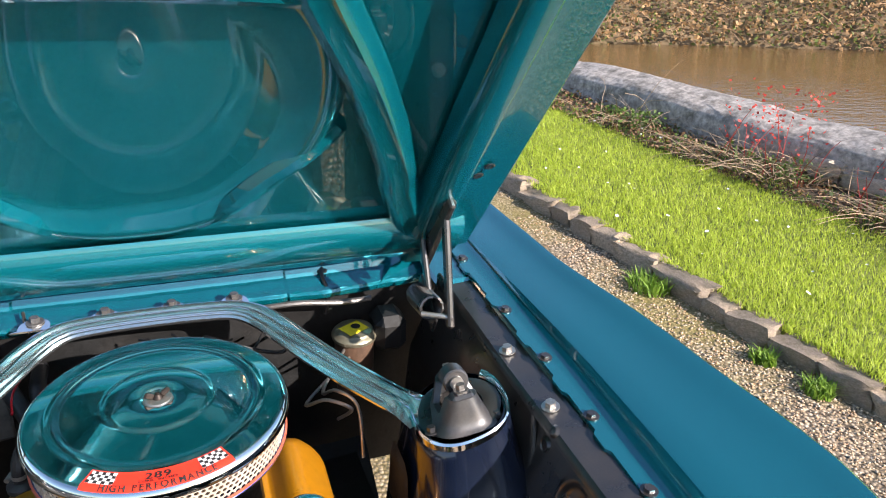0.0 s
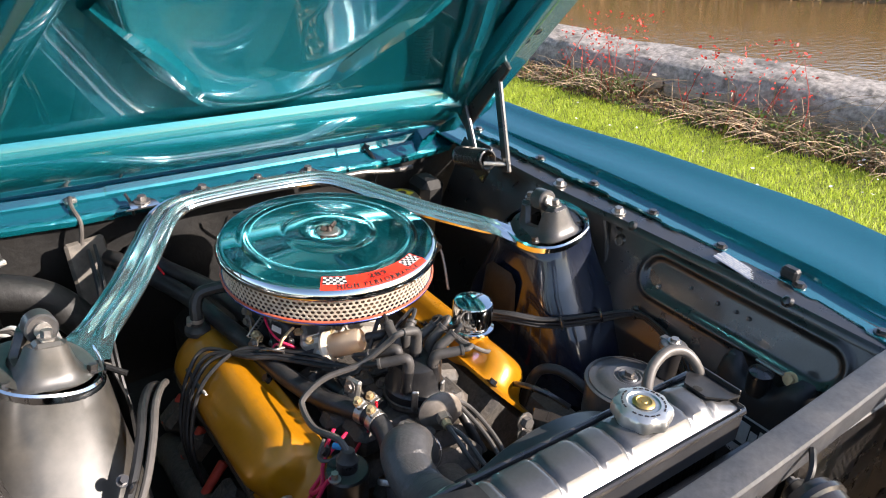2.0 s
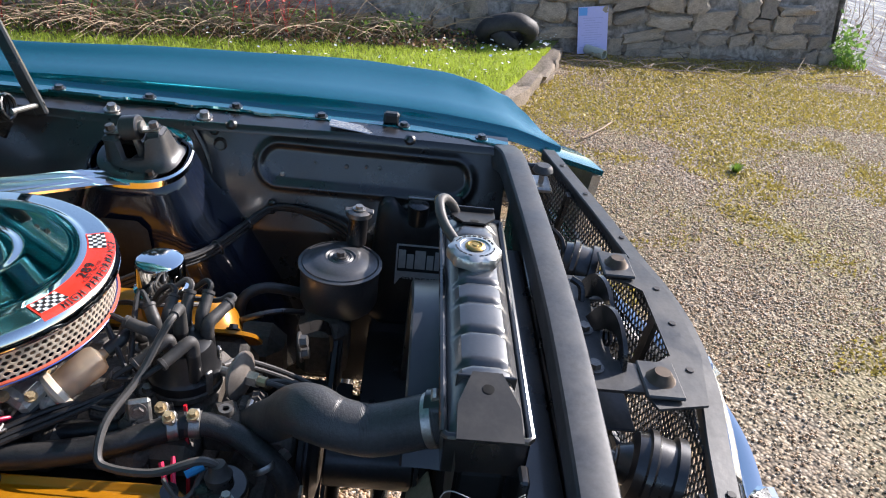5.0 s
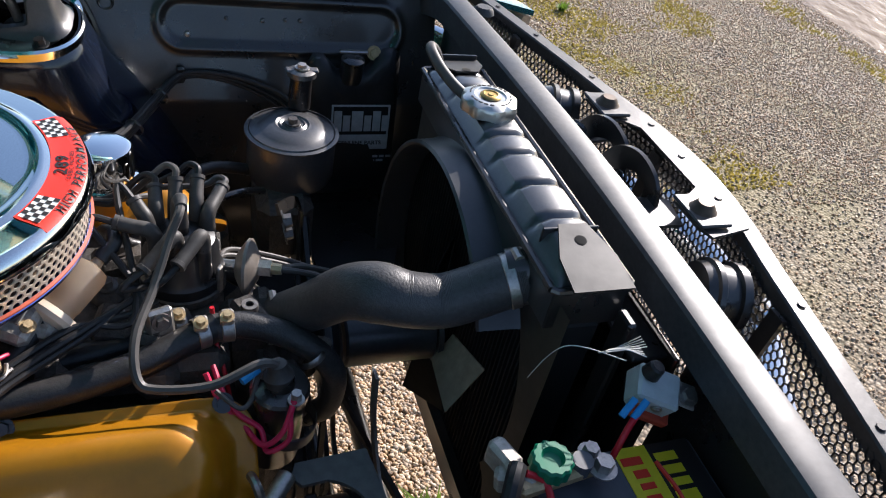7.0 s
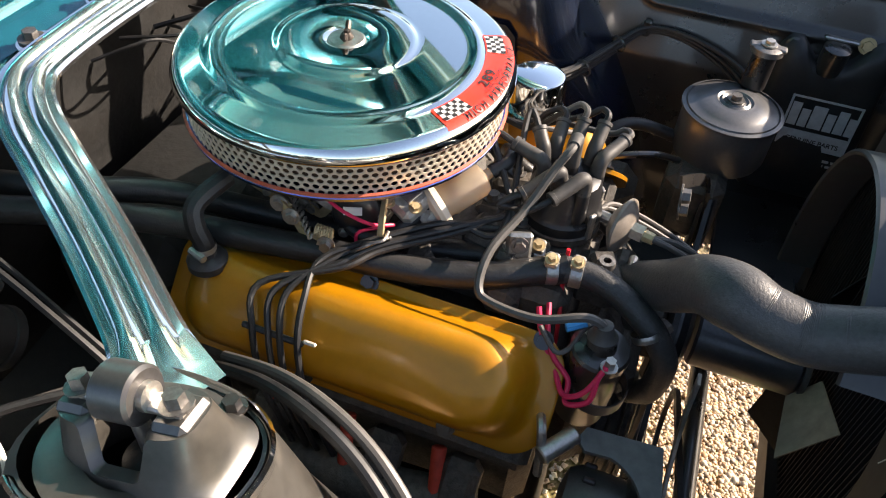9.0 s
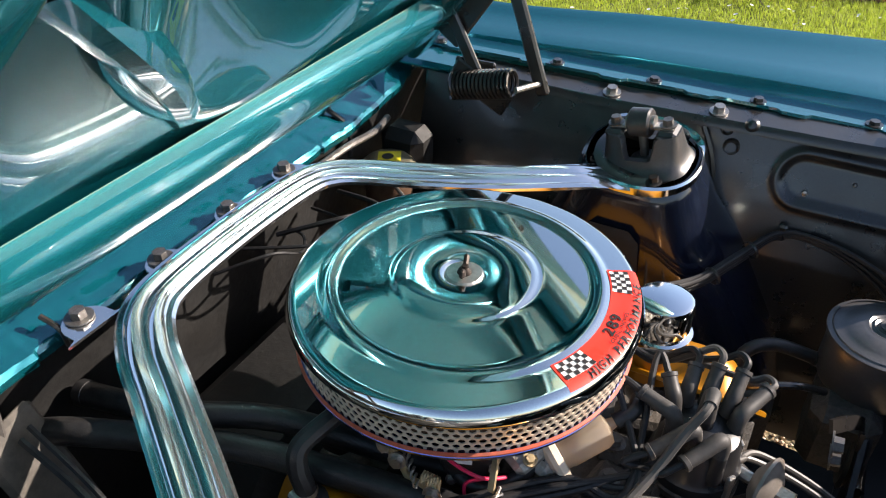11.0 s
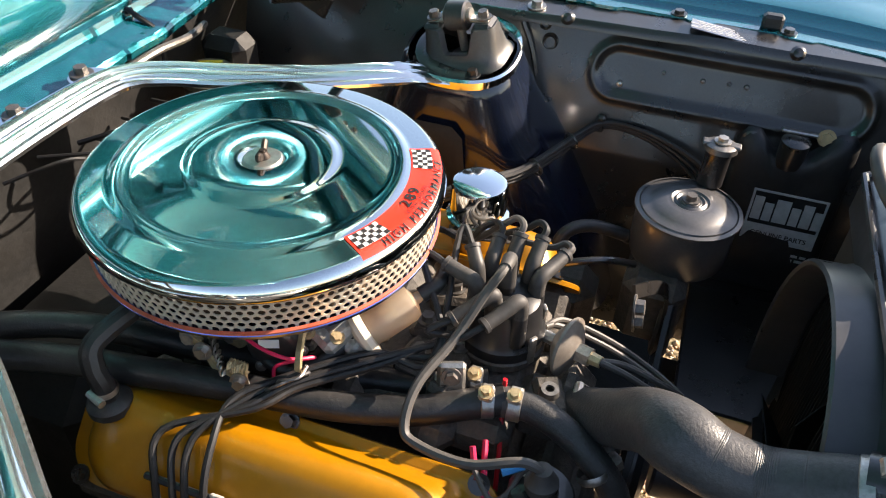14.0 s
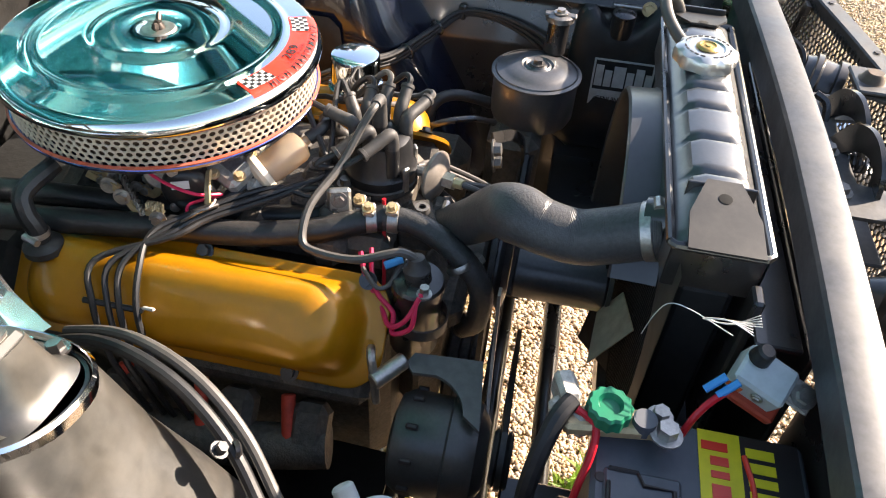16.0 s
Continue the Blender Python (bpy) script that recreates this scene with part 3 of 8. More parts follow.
part("panel", MB().grid(300, 40, cowl_pt, (0, 0.001, -0.003)), TEAL, cowl)
part("end_gusset", MB().loft([[(0.52 + 0.13 * a, 0.44 + 0.07 * a, -0.086 + b) for a, b in ((0, 0), (1, 0.0), (1.0, 0.06), (0.35, 0.045))], [(0.54 + 0.13 * a, 0.52 + 0.03 * a, -0.08 + b) for a, b in ((0, 0), (1, 0.0), (1.0, 0.07), (0.35, 0.05))]]), TEAL, cowl)
part("corner_panel", MB().box((0.70, 0.47, -0.045), (0.11, 0.26, 0.02), 0.008), TEAL, cowl)
part("seal_strip", MB().sweep([(-0.76, 0.590, 0.010), (0, 0.578, 0.012), (0.70, 0.590, 0.008)], [(-0.022, -0.006), (-0.02, 0.006), (0, 0.011), (0.02, 0.006), (0.022, -0.006)]), mat("grey_seal", (0.16, 0.135, 0.125), 0.8, grain=0.2), cowl)
part("rear_panel", MB().box((0, 0.66, -0.01), (1.5, 0.12, 0.02), 0.006), TEAL, cowl)
for x, y in ((-0.38, 0.487), (0.395, 0.505)):
    part("clip", MB().box((x, y, -0.052), (0.026, 0.018, 0.012), 0.003), STEEL if x < 0 else BLACK, cowl)
    part("hook", MB().tube([(x, y, -0.045), (x - 0.004, y - 0.03, -0.055), (x + 0.004, y - 0.06, -0.085), (x - 0.004, y - 0.065, -0.14)], 0.005, 8), GREYWIRE if x < 0 else CABLE, cowl)
part("wire_clip", MB().tube([(-0.27, 0.455, -0.045), (-0.265, 0.432, -0.06), (-0.262, 0.43, -0.09)], 0.004, 6), BLACK, cowl)

firewall = thing("firewall", "black firewall panel with shade put into its colour, and a dusty brace", "firewall", (0, 0.47, -0.6))
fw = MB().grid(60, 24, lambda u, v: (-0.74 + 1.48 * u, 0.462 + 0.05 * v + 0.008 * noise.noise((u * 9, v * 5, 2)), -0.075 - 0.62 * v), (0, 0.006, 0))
part("panel", fw, SHADED_BLACK, firewall)
part("brace_panel", MB().box((-0.37, 0.40, -0.22), (0.09, 0.015, 0.20), 0.006, Euler((radians(-18), 0, radians(12))).to_matrix().to_4x4()), DUSTY, firewall)

# hood, standing open on its hinges
HO, HA = Vector((0, 0.43, 0.02)), radians(50)
HV, HN = Vector((0, -math.cos(HA), math.sin(HA))), Vector((0, -math.sin(HA), -math.cos(HA)))


def hp(x, v, d=0.0):
    """A point of the open hood: across, up from its rear edge, out of its underside."""
    return HO + Vector((x, 0, 0)) + HV * v + HN * d


hood = thing("hood", "open turquoise steel hood, its stamped underside glossy and reflective", "hood", tuple(HO))
part("outer_skin", MB().grid(24, 24, lambda u, v: hp(-0.756 + 1.512 * u, -0.01 + 1.27 * v, -0.034 - 0.03 * math.sin(math.pi * u)), HN * -0.004), TEAL, hood)
part("inner_skin", MB().grid(30, 30, lambda u, v: hp(-0.748 + 1.496 * u, 0.0 + 1.25 * v, -0.010 - 0.012 * math.sin(math.pi * u) * math.sin(math.pi * v)), HN * -0.004), TEAL, hood)
for side in (1, -1):
    edge_ = MB().loft([[tuple(hp(side * x, v, d)) for x, d in ((0.750, -0.036), (0.757, -0.03), (0.757, -0.004), (0.750, 0.002), (0.69, 0.004), (0.66, 0.010), (0.645, 0.030), (0.635, 0.036), (0.585, 0.036), (0.572, 0.028), (0.562, -0.006))] for v in (0.0, 0.2, 0.4, 0.7, 1.0, 1.25)], False)
    part("side_rail", edge_, TEAL, hood)
# rear beam: a rolled box section across the hood
part("rear_beam", MB().loft([[tuple(hp(x, v, d)) for v, d in ((0.0, -0.03), (-0.006, 0.0), (0.004, 0.018), (0.03, 0.030), (0.06, 0.034), (0.10, 0.040), (0.135, 0.034), (0.155, 0.020), (0.170, -0.006))] for x in (-0.70 + 1.4 * k / 40 for k in range(41))], False), TEAL, hood)
# diagonal rails and the raised centre panel with its dished middle
for side in (1, -1):
    pts_ = [hp(side * x, v, 0.0) for x, v in ((0.600, 0.10), (0.560, 0.20), (0.515, 0.33), (0.490, 0.43), (0.396, 0.68), (0.305, 0.88), (0.20, 1.13))]
    part("diagonal_rail", MB().sweep(pts_, [(-0.046, -0.006), (-0.036, 0.018), (-0.022, 0.030), (-0.004, 0.026), (0.012, 0.030), (0.026, 0.018), (0.040, -0.006)], HN, 8), TEAL, hood)
    bead_ = [hp(side * x, v, 0.006 if 0.15 < x < 0.32 else -0.014) for x, v in ((0.115, 0.225), (0.17, 0.305), (0.233, 0.395), (0.30, 0.475), (0.365, 0.545))]
    part("bead", MB().sweep(bead_, [(-0.024, -0.008), (-0.014, 0.010), (0.0, 0.016), (0.014, 0.010), (0.024, -0.008)], HN, 6), TEAL, hood)


def loop_ring(k, d):
    out = []
    for i in range(72):
        a = 2 * math.pi * i / 72
        c, s = math.cos(a), math.sin(a)
        r = (abs(c) ** 3 + abs(s) ** 3) ** (-1 / 3)
        x, v = 0.345 * r * c * k, 0.60 + 0.375 * r * s * k
        x *= 1 - 0.42 * max(0.0, (0.62 - v) / 0.4) ** 1.5
        out.append(tuple(hp(x, v, d)))
    return out


part("centre_dish", MB().loft([loop_ring(1.04, -0.004), loop_ring(1.0, 0.010), loop_ring(0.96, 0.014), loop_ring(0.91, 0.010), loop_ring(0.84, -0.002), loop_ring(0.7, -0.008), loop_ring(0.35, -0.012)], True, (False, True)), TEAL, hood)
part("cross_bead", MB().sweep([hp(-0.33, 0.86, 0.0), hp(-0.24, 0.885, 0.008), hp(0, 0.90, 0.010), hp(0.24, 0.885, 0.008), hp(0.33, 0.86, 0.0)], [(-0.022, -0.01), (-0.012, 0.010), (0, 0.014), (0.012, 0.010), (0.022, -0.01)], HN, 8), TEAL, hood)
for x, v in ((0.675, 0.36), (0.69, 0.395)):
    part("hole_plug", MB().lathe([(0, 0.001), (0.009, 0.002), (0.012, 0.0)], hp(x, v, 0.009), HN, 12), BLACK, hood)


def hinge(sx):
    ob = thing("hinge_assembly", "black hood hinge arms with a stretched coil spring", "hinge", (sx * 0.62, 0.25, -0.05), "hood hinges")
    x = sx * 0.622
    part("base_bracket", MB().box((sx * 0.652, 0.30, -0.035), (0.012, 0.09, 0.05), 0.004), BLACK, ob)

    def strap(a, b, w, t):
        a, b = Vector(a), Vector(b)
        d = (b - a)
        q = Vector((0, 0, 1)).rotation_difference(d.normalized()).to_matrix().to_4x4()
        return MB().box((a + b) / 2, (t, w, d.length + w), 0.004, q)
    part("front_arm", strap((x - sx * 0.014, 0.138, -0.022), (x - sx * 0.004, 0.228, 0.212), 0.027, 0.014), BLACK, ob)
    part("rear_arm", strap((x - sx * 0.02, 0.265, -0.03), (x - sx * 0.02, 0.325, 0.085), 0.026, 0.012), BLACK, ob)
    part("top_bracket", strap((x - sx * 0.006, 0.332, 0.075), (x - sx * 0.004, 0.228, 0.222), 0.076, 0.014), BLACK, ob)
    part("lower_link", strap((sx * 0.597, 0.225, -0.06), (sx * 0.597, 0.30, -0.02), 0.05, 0.008), BLACK, ob)
    coil = []
    a0, a1 = Vector((sx * 0.590, 0.318, -0.045)), Vector((sx * 0.582, 0.186, -0.012))
    ax = (a1 - a0).normalized()
    u = ax.orthogonal().normalized()
    w = ax.cross(u)
    n = 15
    for k in range(n * 12 + 1):
        t = k / (n * 12)
        a = 2 * math.pi * n * t
        coil.append(a0.lerp(a1, t) + (u * math.cos(a) + w * math.sin(a)) * 0.026)
    part("spring", MB().tube(coil, 0.0042, 6, 1), BLACK, ob)
    part("spring_pin", MB().cyl((sx * 0.552, 0.168, -0.010), (sx * 0.612, 0.138, -0.012), 0.006, seg=10), STEEL, ob)
    part("bolt", MB().bolt((x, 0.212, 0.225), HN, 0.010, 0.008), STEEL, ob)
    part("bolt", MB().bolt((x - sx * 0.012, 0.140, -0.012), (-sx, 0, 0), 0.009, 0.006), BLACK, ob)
    return ob


for side in (1, -1):
    hinge(side)

# radiator support bar and the front panel
support = thing("radiator_support", "worn satin black radiator support bar across the bay", "radiator support", (0, -0.88, -0.5))
ends = [(0.705, -0.846, -0.034), (0.655, -0.856, -0.020), (0.60, -0.862, -0.010), (0.5, -0.868, -0.008), (0.25, -0.879, -0.007), (0.0, -0.884, -0.007)]
bar_prof = [(-0.022, -0.052), (-0.025, -0.004), (-0.022, 0.001), (-0.013, 0.003), (0.013, 0.003), (0.022, 0.001), (0.025, -0.004), (0.022, -0.052)]
part("top_bar", MB().sweep(ends + [mirror(p) for p in ends[-2::-1]], bar_prof, (0, 0, 1), 6), mat("worn_black_bar", (0.045, 0.046, 0.050), 0.40, 0.0, 0.0, 0.3, 120, 0.3, (0.14, 0.13, 0.12), 12, 0.12, 7, 0.15, spec=0.6), support, smooth=18)
for side in (1, -1):
    part("front_sheet", MB().box((side * 0.49, -0.885, -0.31), (0.34, 0.012, 0.50), 0.004), BLACK, support)
    part("wing_sheet", MB().box((side * 0.655, -0.93, -0.22), (0.012, 0.09, 0.34), 0.004), BLACK, support)
part("splash_pan", MB().grid(20, 10, lambda u, v: (-0.66 + 1.32 * u, -0.80 - 0.12 * v, -0.52 + 0.02 * v ** 2), (0, 0, -0.006)), BLACK, support)
for side in (1, -1):
    part("side_pan", MB().box((side * 0.465, -0.735, -0.51), (0.40, 0.31, 0.012), 0.004), BLACK, support)
part("front_apron", MB().box((0, -0.868, -0.30), (0.64, 0.008, 0.44), 0.002), BLACK, support)
part("air_baffle", MB().box((0, -0.835, -0.085), (0.62, 0.05, 0.008), 0.002), BLACK, support)
part("lower_bar", MB().box((0, -0.885, -0.56), (1.3, 0.06, 0.05), 0.008), BLACK, support)
for side in (1, -1):
    br = part("stop_bracket", MB().box((side * 0.588, -0.926, -0.068), (0.07, 0.05, 0.012), 0.004), STEEL, support)
    part("stop_screw", MB().cyl((side * 0.582, -0.928, -0.07), (side * 0.582, -0.928, -0.034), 0.006, seg=10), STEEL, br)
    part("stop_pad", MB().cyl((side * 0.582, -0.928, -0.038), (side * 0.582, -0.928, -0.020), 0.023, 0.020, 20, 0.005), RUBBER_WORN, br)
part("front_wire", MB().tube([(0.30, -0.905, -0.02), (0.27, -0.925, -0.03), (0.25, -0.93, -0.07), (0.27, -0.925, -0.11)], 0.005, 6), CABLE, support)
part("cable_clip", MB().tube([(0.13, -0.918, -0.02), (0.12, -0.935, -0.03), (0.10, -0.935, -0.06), (0.13, -0.93, -0.075)], 0.006, 6), BLACK, support)

rail_pts = [(0.71, -0.958), (0.60, -0.980), (0.40, -1.020), (0.232, -1.050), (0.12, -1.072), (0.0, -1.080)]
rail_pts = rail_pts + [mirror(p) for p in rail_pts[-2::-1]]
grille = thing("grille_panel", "satin black grille rail with honeycomb wire mesh and bright trim", "grille", (0, -1.03, -0.3))
part("rail", MB().sweep([(x, y, -0.022 - 0.02 * abs(x)) for x, y in rail_pts], [(-0.012, -0.012), (-0.013, 0.0), (0.014, 0.001), (0.016, -0.002), (0.015, -0.022)], (0, 0, 1), 6), RAILM, grille)
centre = MB().plate([(-0.175, -0.985), (-0.15, -0.975), (-0.09, -0.975), (-0.075, -1.01), (-0.06, -1.03), (0.105, -1.03), (0.125, -1.01), (0.14, -0.975), (0.20, -0.975), (0.225, -0.985), (0.20, -1.045), (0.10, -1.075), (-0.05, -1.078), (-0.16, -1.055)], 0.004, Matrix.Translation((0, 0, -0.020)))
part("latch_panel", centre, RAILM, grille, smooth=0)
for x in (0.170, -0.123):
    tab = part("bolt_plate", MB().box((x, -0.998, -0.011), (0.075, 0.052, 0.006), 0.002), RAILM, grille)
    part("bolt", MB().lathe([(0.0, 0.012), (0.011, 0.012), (0.014, 0.009), (0.018, 0.002), (0.021, 0.0)], (x, -0.998, -0.008), (0, 0, 1), 12), mat("rusty_bolt", (0.085, 0.06, 0.042), 0.5, 0.5, grain=0.3) if x > 0 else bpy.data.materials["rusty_bolt"], tab)
for x, y in ((0.62, -0.976), (0.48, -1.004), (0.30, -1.040), (-0.30, -1.040), (-0.48, -1.004), (0.02, -1.055), (-0.09, -1.05), (0.115, -1.055)):
    # solid black disc painted for the dark inside of a hole
    part("screw_hole", MB().lathe([(0.0, 0.001), (0.005, 0.001), (0.006, 0.0)], (x, y, -0.020 - 0.02 * abs(x) * (abs(x) > 0.25) + 0.005 * (abs(x) < 0.25)), (0, 0, 1), 10), INK, grille)


def mesh_pt(x, h):
    """The wire mesh hangs from the rail and leans back to its foot."""
    y = lerp_table(abs(x), [(0.0, -1.062), (0.232, -1.036), (0.40, -1.006), (0.60, -0.966), (0.71, -0.944)])
    return Vector((x, y + 0.10 * h, -0.035 - 0.02 * abs(x) - h))


hexes = MB()
cell = 0.0072
nx, nz = int(0.66 / (cell * 1.732)), 22
for i in range(-nx, nx + 1):
    for j in range(nz):
        x0, h0 = (i + 0.5 * (j % 2)) * cell * 1.732, 0.004 + j * cell * 1.5
        a6 = [math.pi / 6 + k * math.pi / 3 for k in range(6)]
        o6 = [mesh_pt(x0 + cell * math.cos(a), h0 + cell * math.sin(a)) for a in a6]
        i6 = [mesh_pt(x0 + cell * 0.83 * math.cos(a), h0 + cell * 0.83 * math.sin(a)) for a in a6]
        b6 = [p + Vector((0, 0.0025, 0)) for p in i6]
        hexes.add(o6 + i6 + b6, [(k, (k + 1) % 6, 6 + (k + 1) % 6, 6 + k) for k in range(6)] + [(6 + k, 6 + (k + 1) % 6, 12 + (k + 1) % 6, 12 + k) for k in range(6)])
part("honeycomb", hexes, SATIN, grille, smooth=0, kind="stuff")
for x in (0.50, 0.06, -0.30):
    a, b = mesh_pt(x, 0.0), mesh_pt(x, 0.24)
    part("stay", MB().sweep([a + Vector((0, 0.012, 0)), b + Vector((0, 0.012, 0))], [(-0.012, -0.004), (0.012, -0.004), (0.012, 0.004), (-0.012, 0.004)], (0, 1, 0), 1, True), BLACK, grille)
trim_prof = [(-0.008, -0.03), (-0.010, -0.002), (0.0, 0.004), (0.012, 0.0), (0.016, -0.012), (0.012, -0.04)]
part("bright_trim", MB().sweep([(x, y - 0.030, -0.062 - 0.02 * abs(x)) for x, y in rail_pts if abs(x) < 0.3], trim_prof, (0, 0, 1), 6), CHROME, grille)
part("lower_trim", MB().sweep([(x, y + 0.04, -0.27) for x, y in rail_pts], trim_prof, (0, 0, 1), 6), CHROME, grille)

bumper = thing("bumper", "curved chrome front bumper blade", "bumper", (0, -1.2, -0.5))
bp = [(0.95, -0.88), (0.88, -0.97), (0.70, -1.02), (0.45, -1.06), (0.30, -1.11), (0.18, -1.175), (0.0, -1.205)]
bp = bp + [mirror(p) for p in bp[-2::-1]]
part("blade", MB().sweep([(x, y, -0.275) for x, y in bp], [(-0.01, -0.07), (0.016, -0.055), (0.026, -0.02), (0.028, 0.02), (0.020, 0.045), (0.0, 0.062), (-0.02, 0.064), (-0.02, 0.058), (0.0, 0.05)], (0, 0, 1), 8), CHROME, bumper)
for side in (1, -1):
    part("overrider", MB().box((side * 0.15, -1.20, -0.25), (0.06, 0.05, 0.15), 0.02), CHROME, bumper)
    part("bumper_iron", MB().box((side * 0.42, -0.99, -0.34), (0.05, 0.14, 0.02), 0.004), BLACK, bumper)

latch = thing("hood_latch", "black hood latch with two curved catch hooks", "latch", (0.02, -0.95, -0.06))
part("bracket", MB().plate([(-0.13, -0.905), (0.16, -0.905), (0.16, -0.99), (0.10, -1.0), (0.09, -0.95), (-0.06, -0.95), (-0.07, -1.0), (-0.13, -0.99)], 0.005, Matrix.Translation((0.02, 0, -0.05))), RAILM, latch, smooth=0)
for x in (0.075, -0.015):
    hk = MB().sweep([(x + 0.06, -0.935, -0.055), (x + 0.05, -0.955, -0.025), (x + 0.015, -0.965, -0.012), (x - 0.025, -0.968, -0.022), (x - 0.035, -0.97, -0.05)], [(-0.018, -0.003), (0.018, -0.003), (0.018, 0.003), (-0.018, 0.003)], (0, -1, 0.2), 6, True)
    part("hook", hk, BLACK, latch)
    part("bolt", MB().bolt((x - 0.05, -0.925, -0.045), r=0.010, h=0.008), BOLTM, latch)
part("spring", MB().tube([(0.03 + 0.012 * math.cos(k * 0.9), -0.98 + 0.0011 * k, -0.06 + 0.012 * math.sin(k * 0.9)) for k in range(50)], 0.0025, 6, 1), BLACK, latch)
part("cross_plate", MB().box((0.02, -0.945, -0.10), (0.30, 0.08, 0.006), 0.002), RAILM, latch)


def horn(x, y, z):
    ob = thing("horn", "round black horn behind the grille mesh", "horn", (x, y, z), "horns")
    part("drum", MB().lathe([(0.0, 0.045), (0.02, 0.045), (0.028, 0.03), (0.044, 0.026), (0.047, 0.014), (0.052, 0.012), (0.052, 0.004), (0.047, 0.0), (0.046, -0.02), (0.052, -0.022), (0.052, -0.034), (0.04, -0.038), (0.0, -0.038)], (x, y, z), (0.25, 1, 0.1), 28), BLACK, ob)
    part("terminal", MB().bolt((x + 0.01, y + 0.045, z + 0.01), (0.25, 1, 0.1), 0.008, 0.008), BOLTM, ob)
    return ob


horn(0.262, -0.955, -0.080)
horn(-0.218, -0.978, -0.082)


# ---- the engine bay ----
LX, LY = 0.008, 0.0  # centre of the air cleaner
ac = thing("air_cleaner", "round chromed air cleaner with a perforated screen and red label", "air cleaner", (LX, LY, -0.11))
lid_prof = [(0.0, -0.017), (0.024, -0.017), (0.028, -0.014), (0.032, -0.0125), (0.055, -0.0118), (0.082, -0.0128), (0.0855, -0.0136), (0.088, -0.0146), (0.091, -0.0162), (0.0935, -0.0172), (0.097, -0.0177), (0.101, -0.0179), (0.152, -0.0206), (0.158, -0.0210), (0.163, -0.0192), (0.1665, -0.0178), (0.1695, -0.0176), (0.173, -0.0184), (0.178, -0.0212), (0.181, -0.0222), (0.184, -0.0228),
            (0.208, -0.0240), (0.212, -0.0250), (0.217, -0.0290), (0.220, -0.0345), (0.2225, -0.041), (0.222, -0.046), (0.219, -0.050), (0.214, -0.050)]
LIDM = mat("dusty_chrome", (0.64, 0.67, 0.67), 0.03, 1.0, 0.0, 0.10, 700, 0.08, (0.42, 0.41, 0.38), 7, rough_var=0.03)
part("lid", MB().lathe(lid_prof, (LX, LY, 0), seg=128), LIDM, ac)


def lid_z(r):
    for (a, b), (c, d) in zip(lid_prof, lid_prof[1:]):
        if a <= r <= c:
            return b + (d - b) * (r - a) / (c - a)
    return -0.04


A0, A1 = radians(-122), radians(-58)


def band(r0, r1, a0, a1, lift, nr=5, na=40):
    return MB().grid(na, nr, lambda u, v: (LX + (r0 + (r1 - r0) * v) * math.cos(a0 + (a1 - a0) * u), LY + (r0 + (r1 - r0) * v) * math.sin(a0 + (a1 - a0) * u), lid_z(r0 + (r1 - r0) * v) + lift))


label = part("label", band(0.179, 0.2165, A0, A1, 0.0010), RED, ac, "red curved performance label")
for a0, a1 in ((A0 + 0.02, A0 + 0.235), (A1 - 0.235, A1 - 0.02)):
    flag = part("flag", band(0.181, 0.2045, a0, a1, 0.0016), WHITE, label, "black and white chequered flag")
    for i in range(7):
        for j in range(4):
            if (i + j) % 2:
                w, h = (a1 - a0) / 7, 0.0235 / 4
                part("square", band(0.181 + h * j, 0.181 + h * (j + 1), a0 + w * i, a0 + w * (i + 1), 0.0021, 1, 2), INK, label)


def arc_text(text, size, r, a_mid, spread=1.0, gap=0.0012):
    """Text along the lid's rim, its feet outwards, read from the front of the car."""
    mb = MB()
    gl = [glyphs(c, size) if c != " " else ([], [], size * 0.35) for c in text]
    total = sum(g[2] * spread + gap for g in gl) - gap
    s = -total / 2
    for vs, fs, w in gl:
        out = []
        for x, y, _ in vs:
            rr = r - y
            a = a_mid + (s + x * spread) / r
            out.append((LX + rr * math.cos(a), LY + rr * math.sin(a), lid_z(rr) + 0.0022))
        mb.add(out, fs)
        s += w * spread + gap
    return mb


mid_a = (A0 + A1) / 2
part("number", arc_text("289", 0.0185, 0.1970, mid_a, 1.3, 0.002), INK, label, smooth=0)
part("small_wording", arc_text("CUBIC INCHES", 0.0064, 0.2030, mid_a, 1.15, 0.0010), INK, label, smooth=0)
part("wording", arc_text("HIGH PERFORMANCE", 0.0135, 0.2155, mid_a, 1.12, 0.0024), INK, label, smooth=0, kind="stuff")

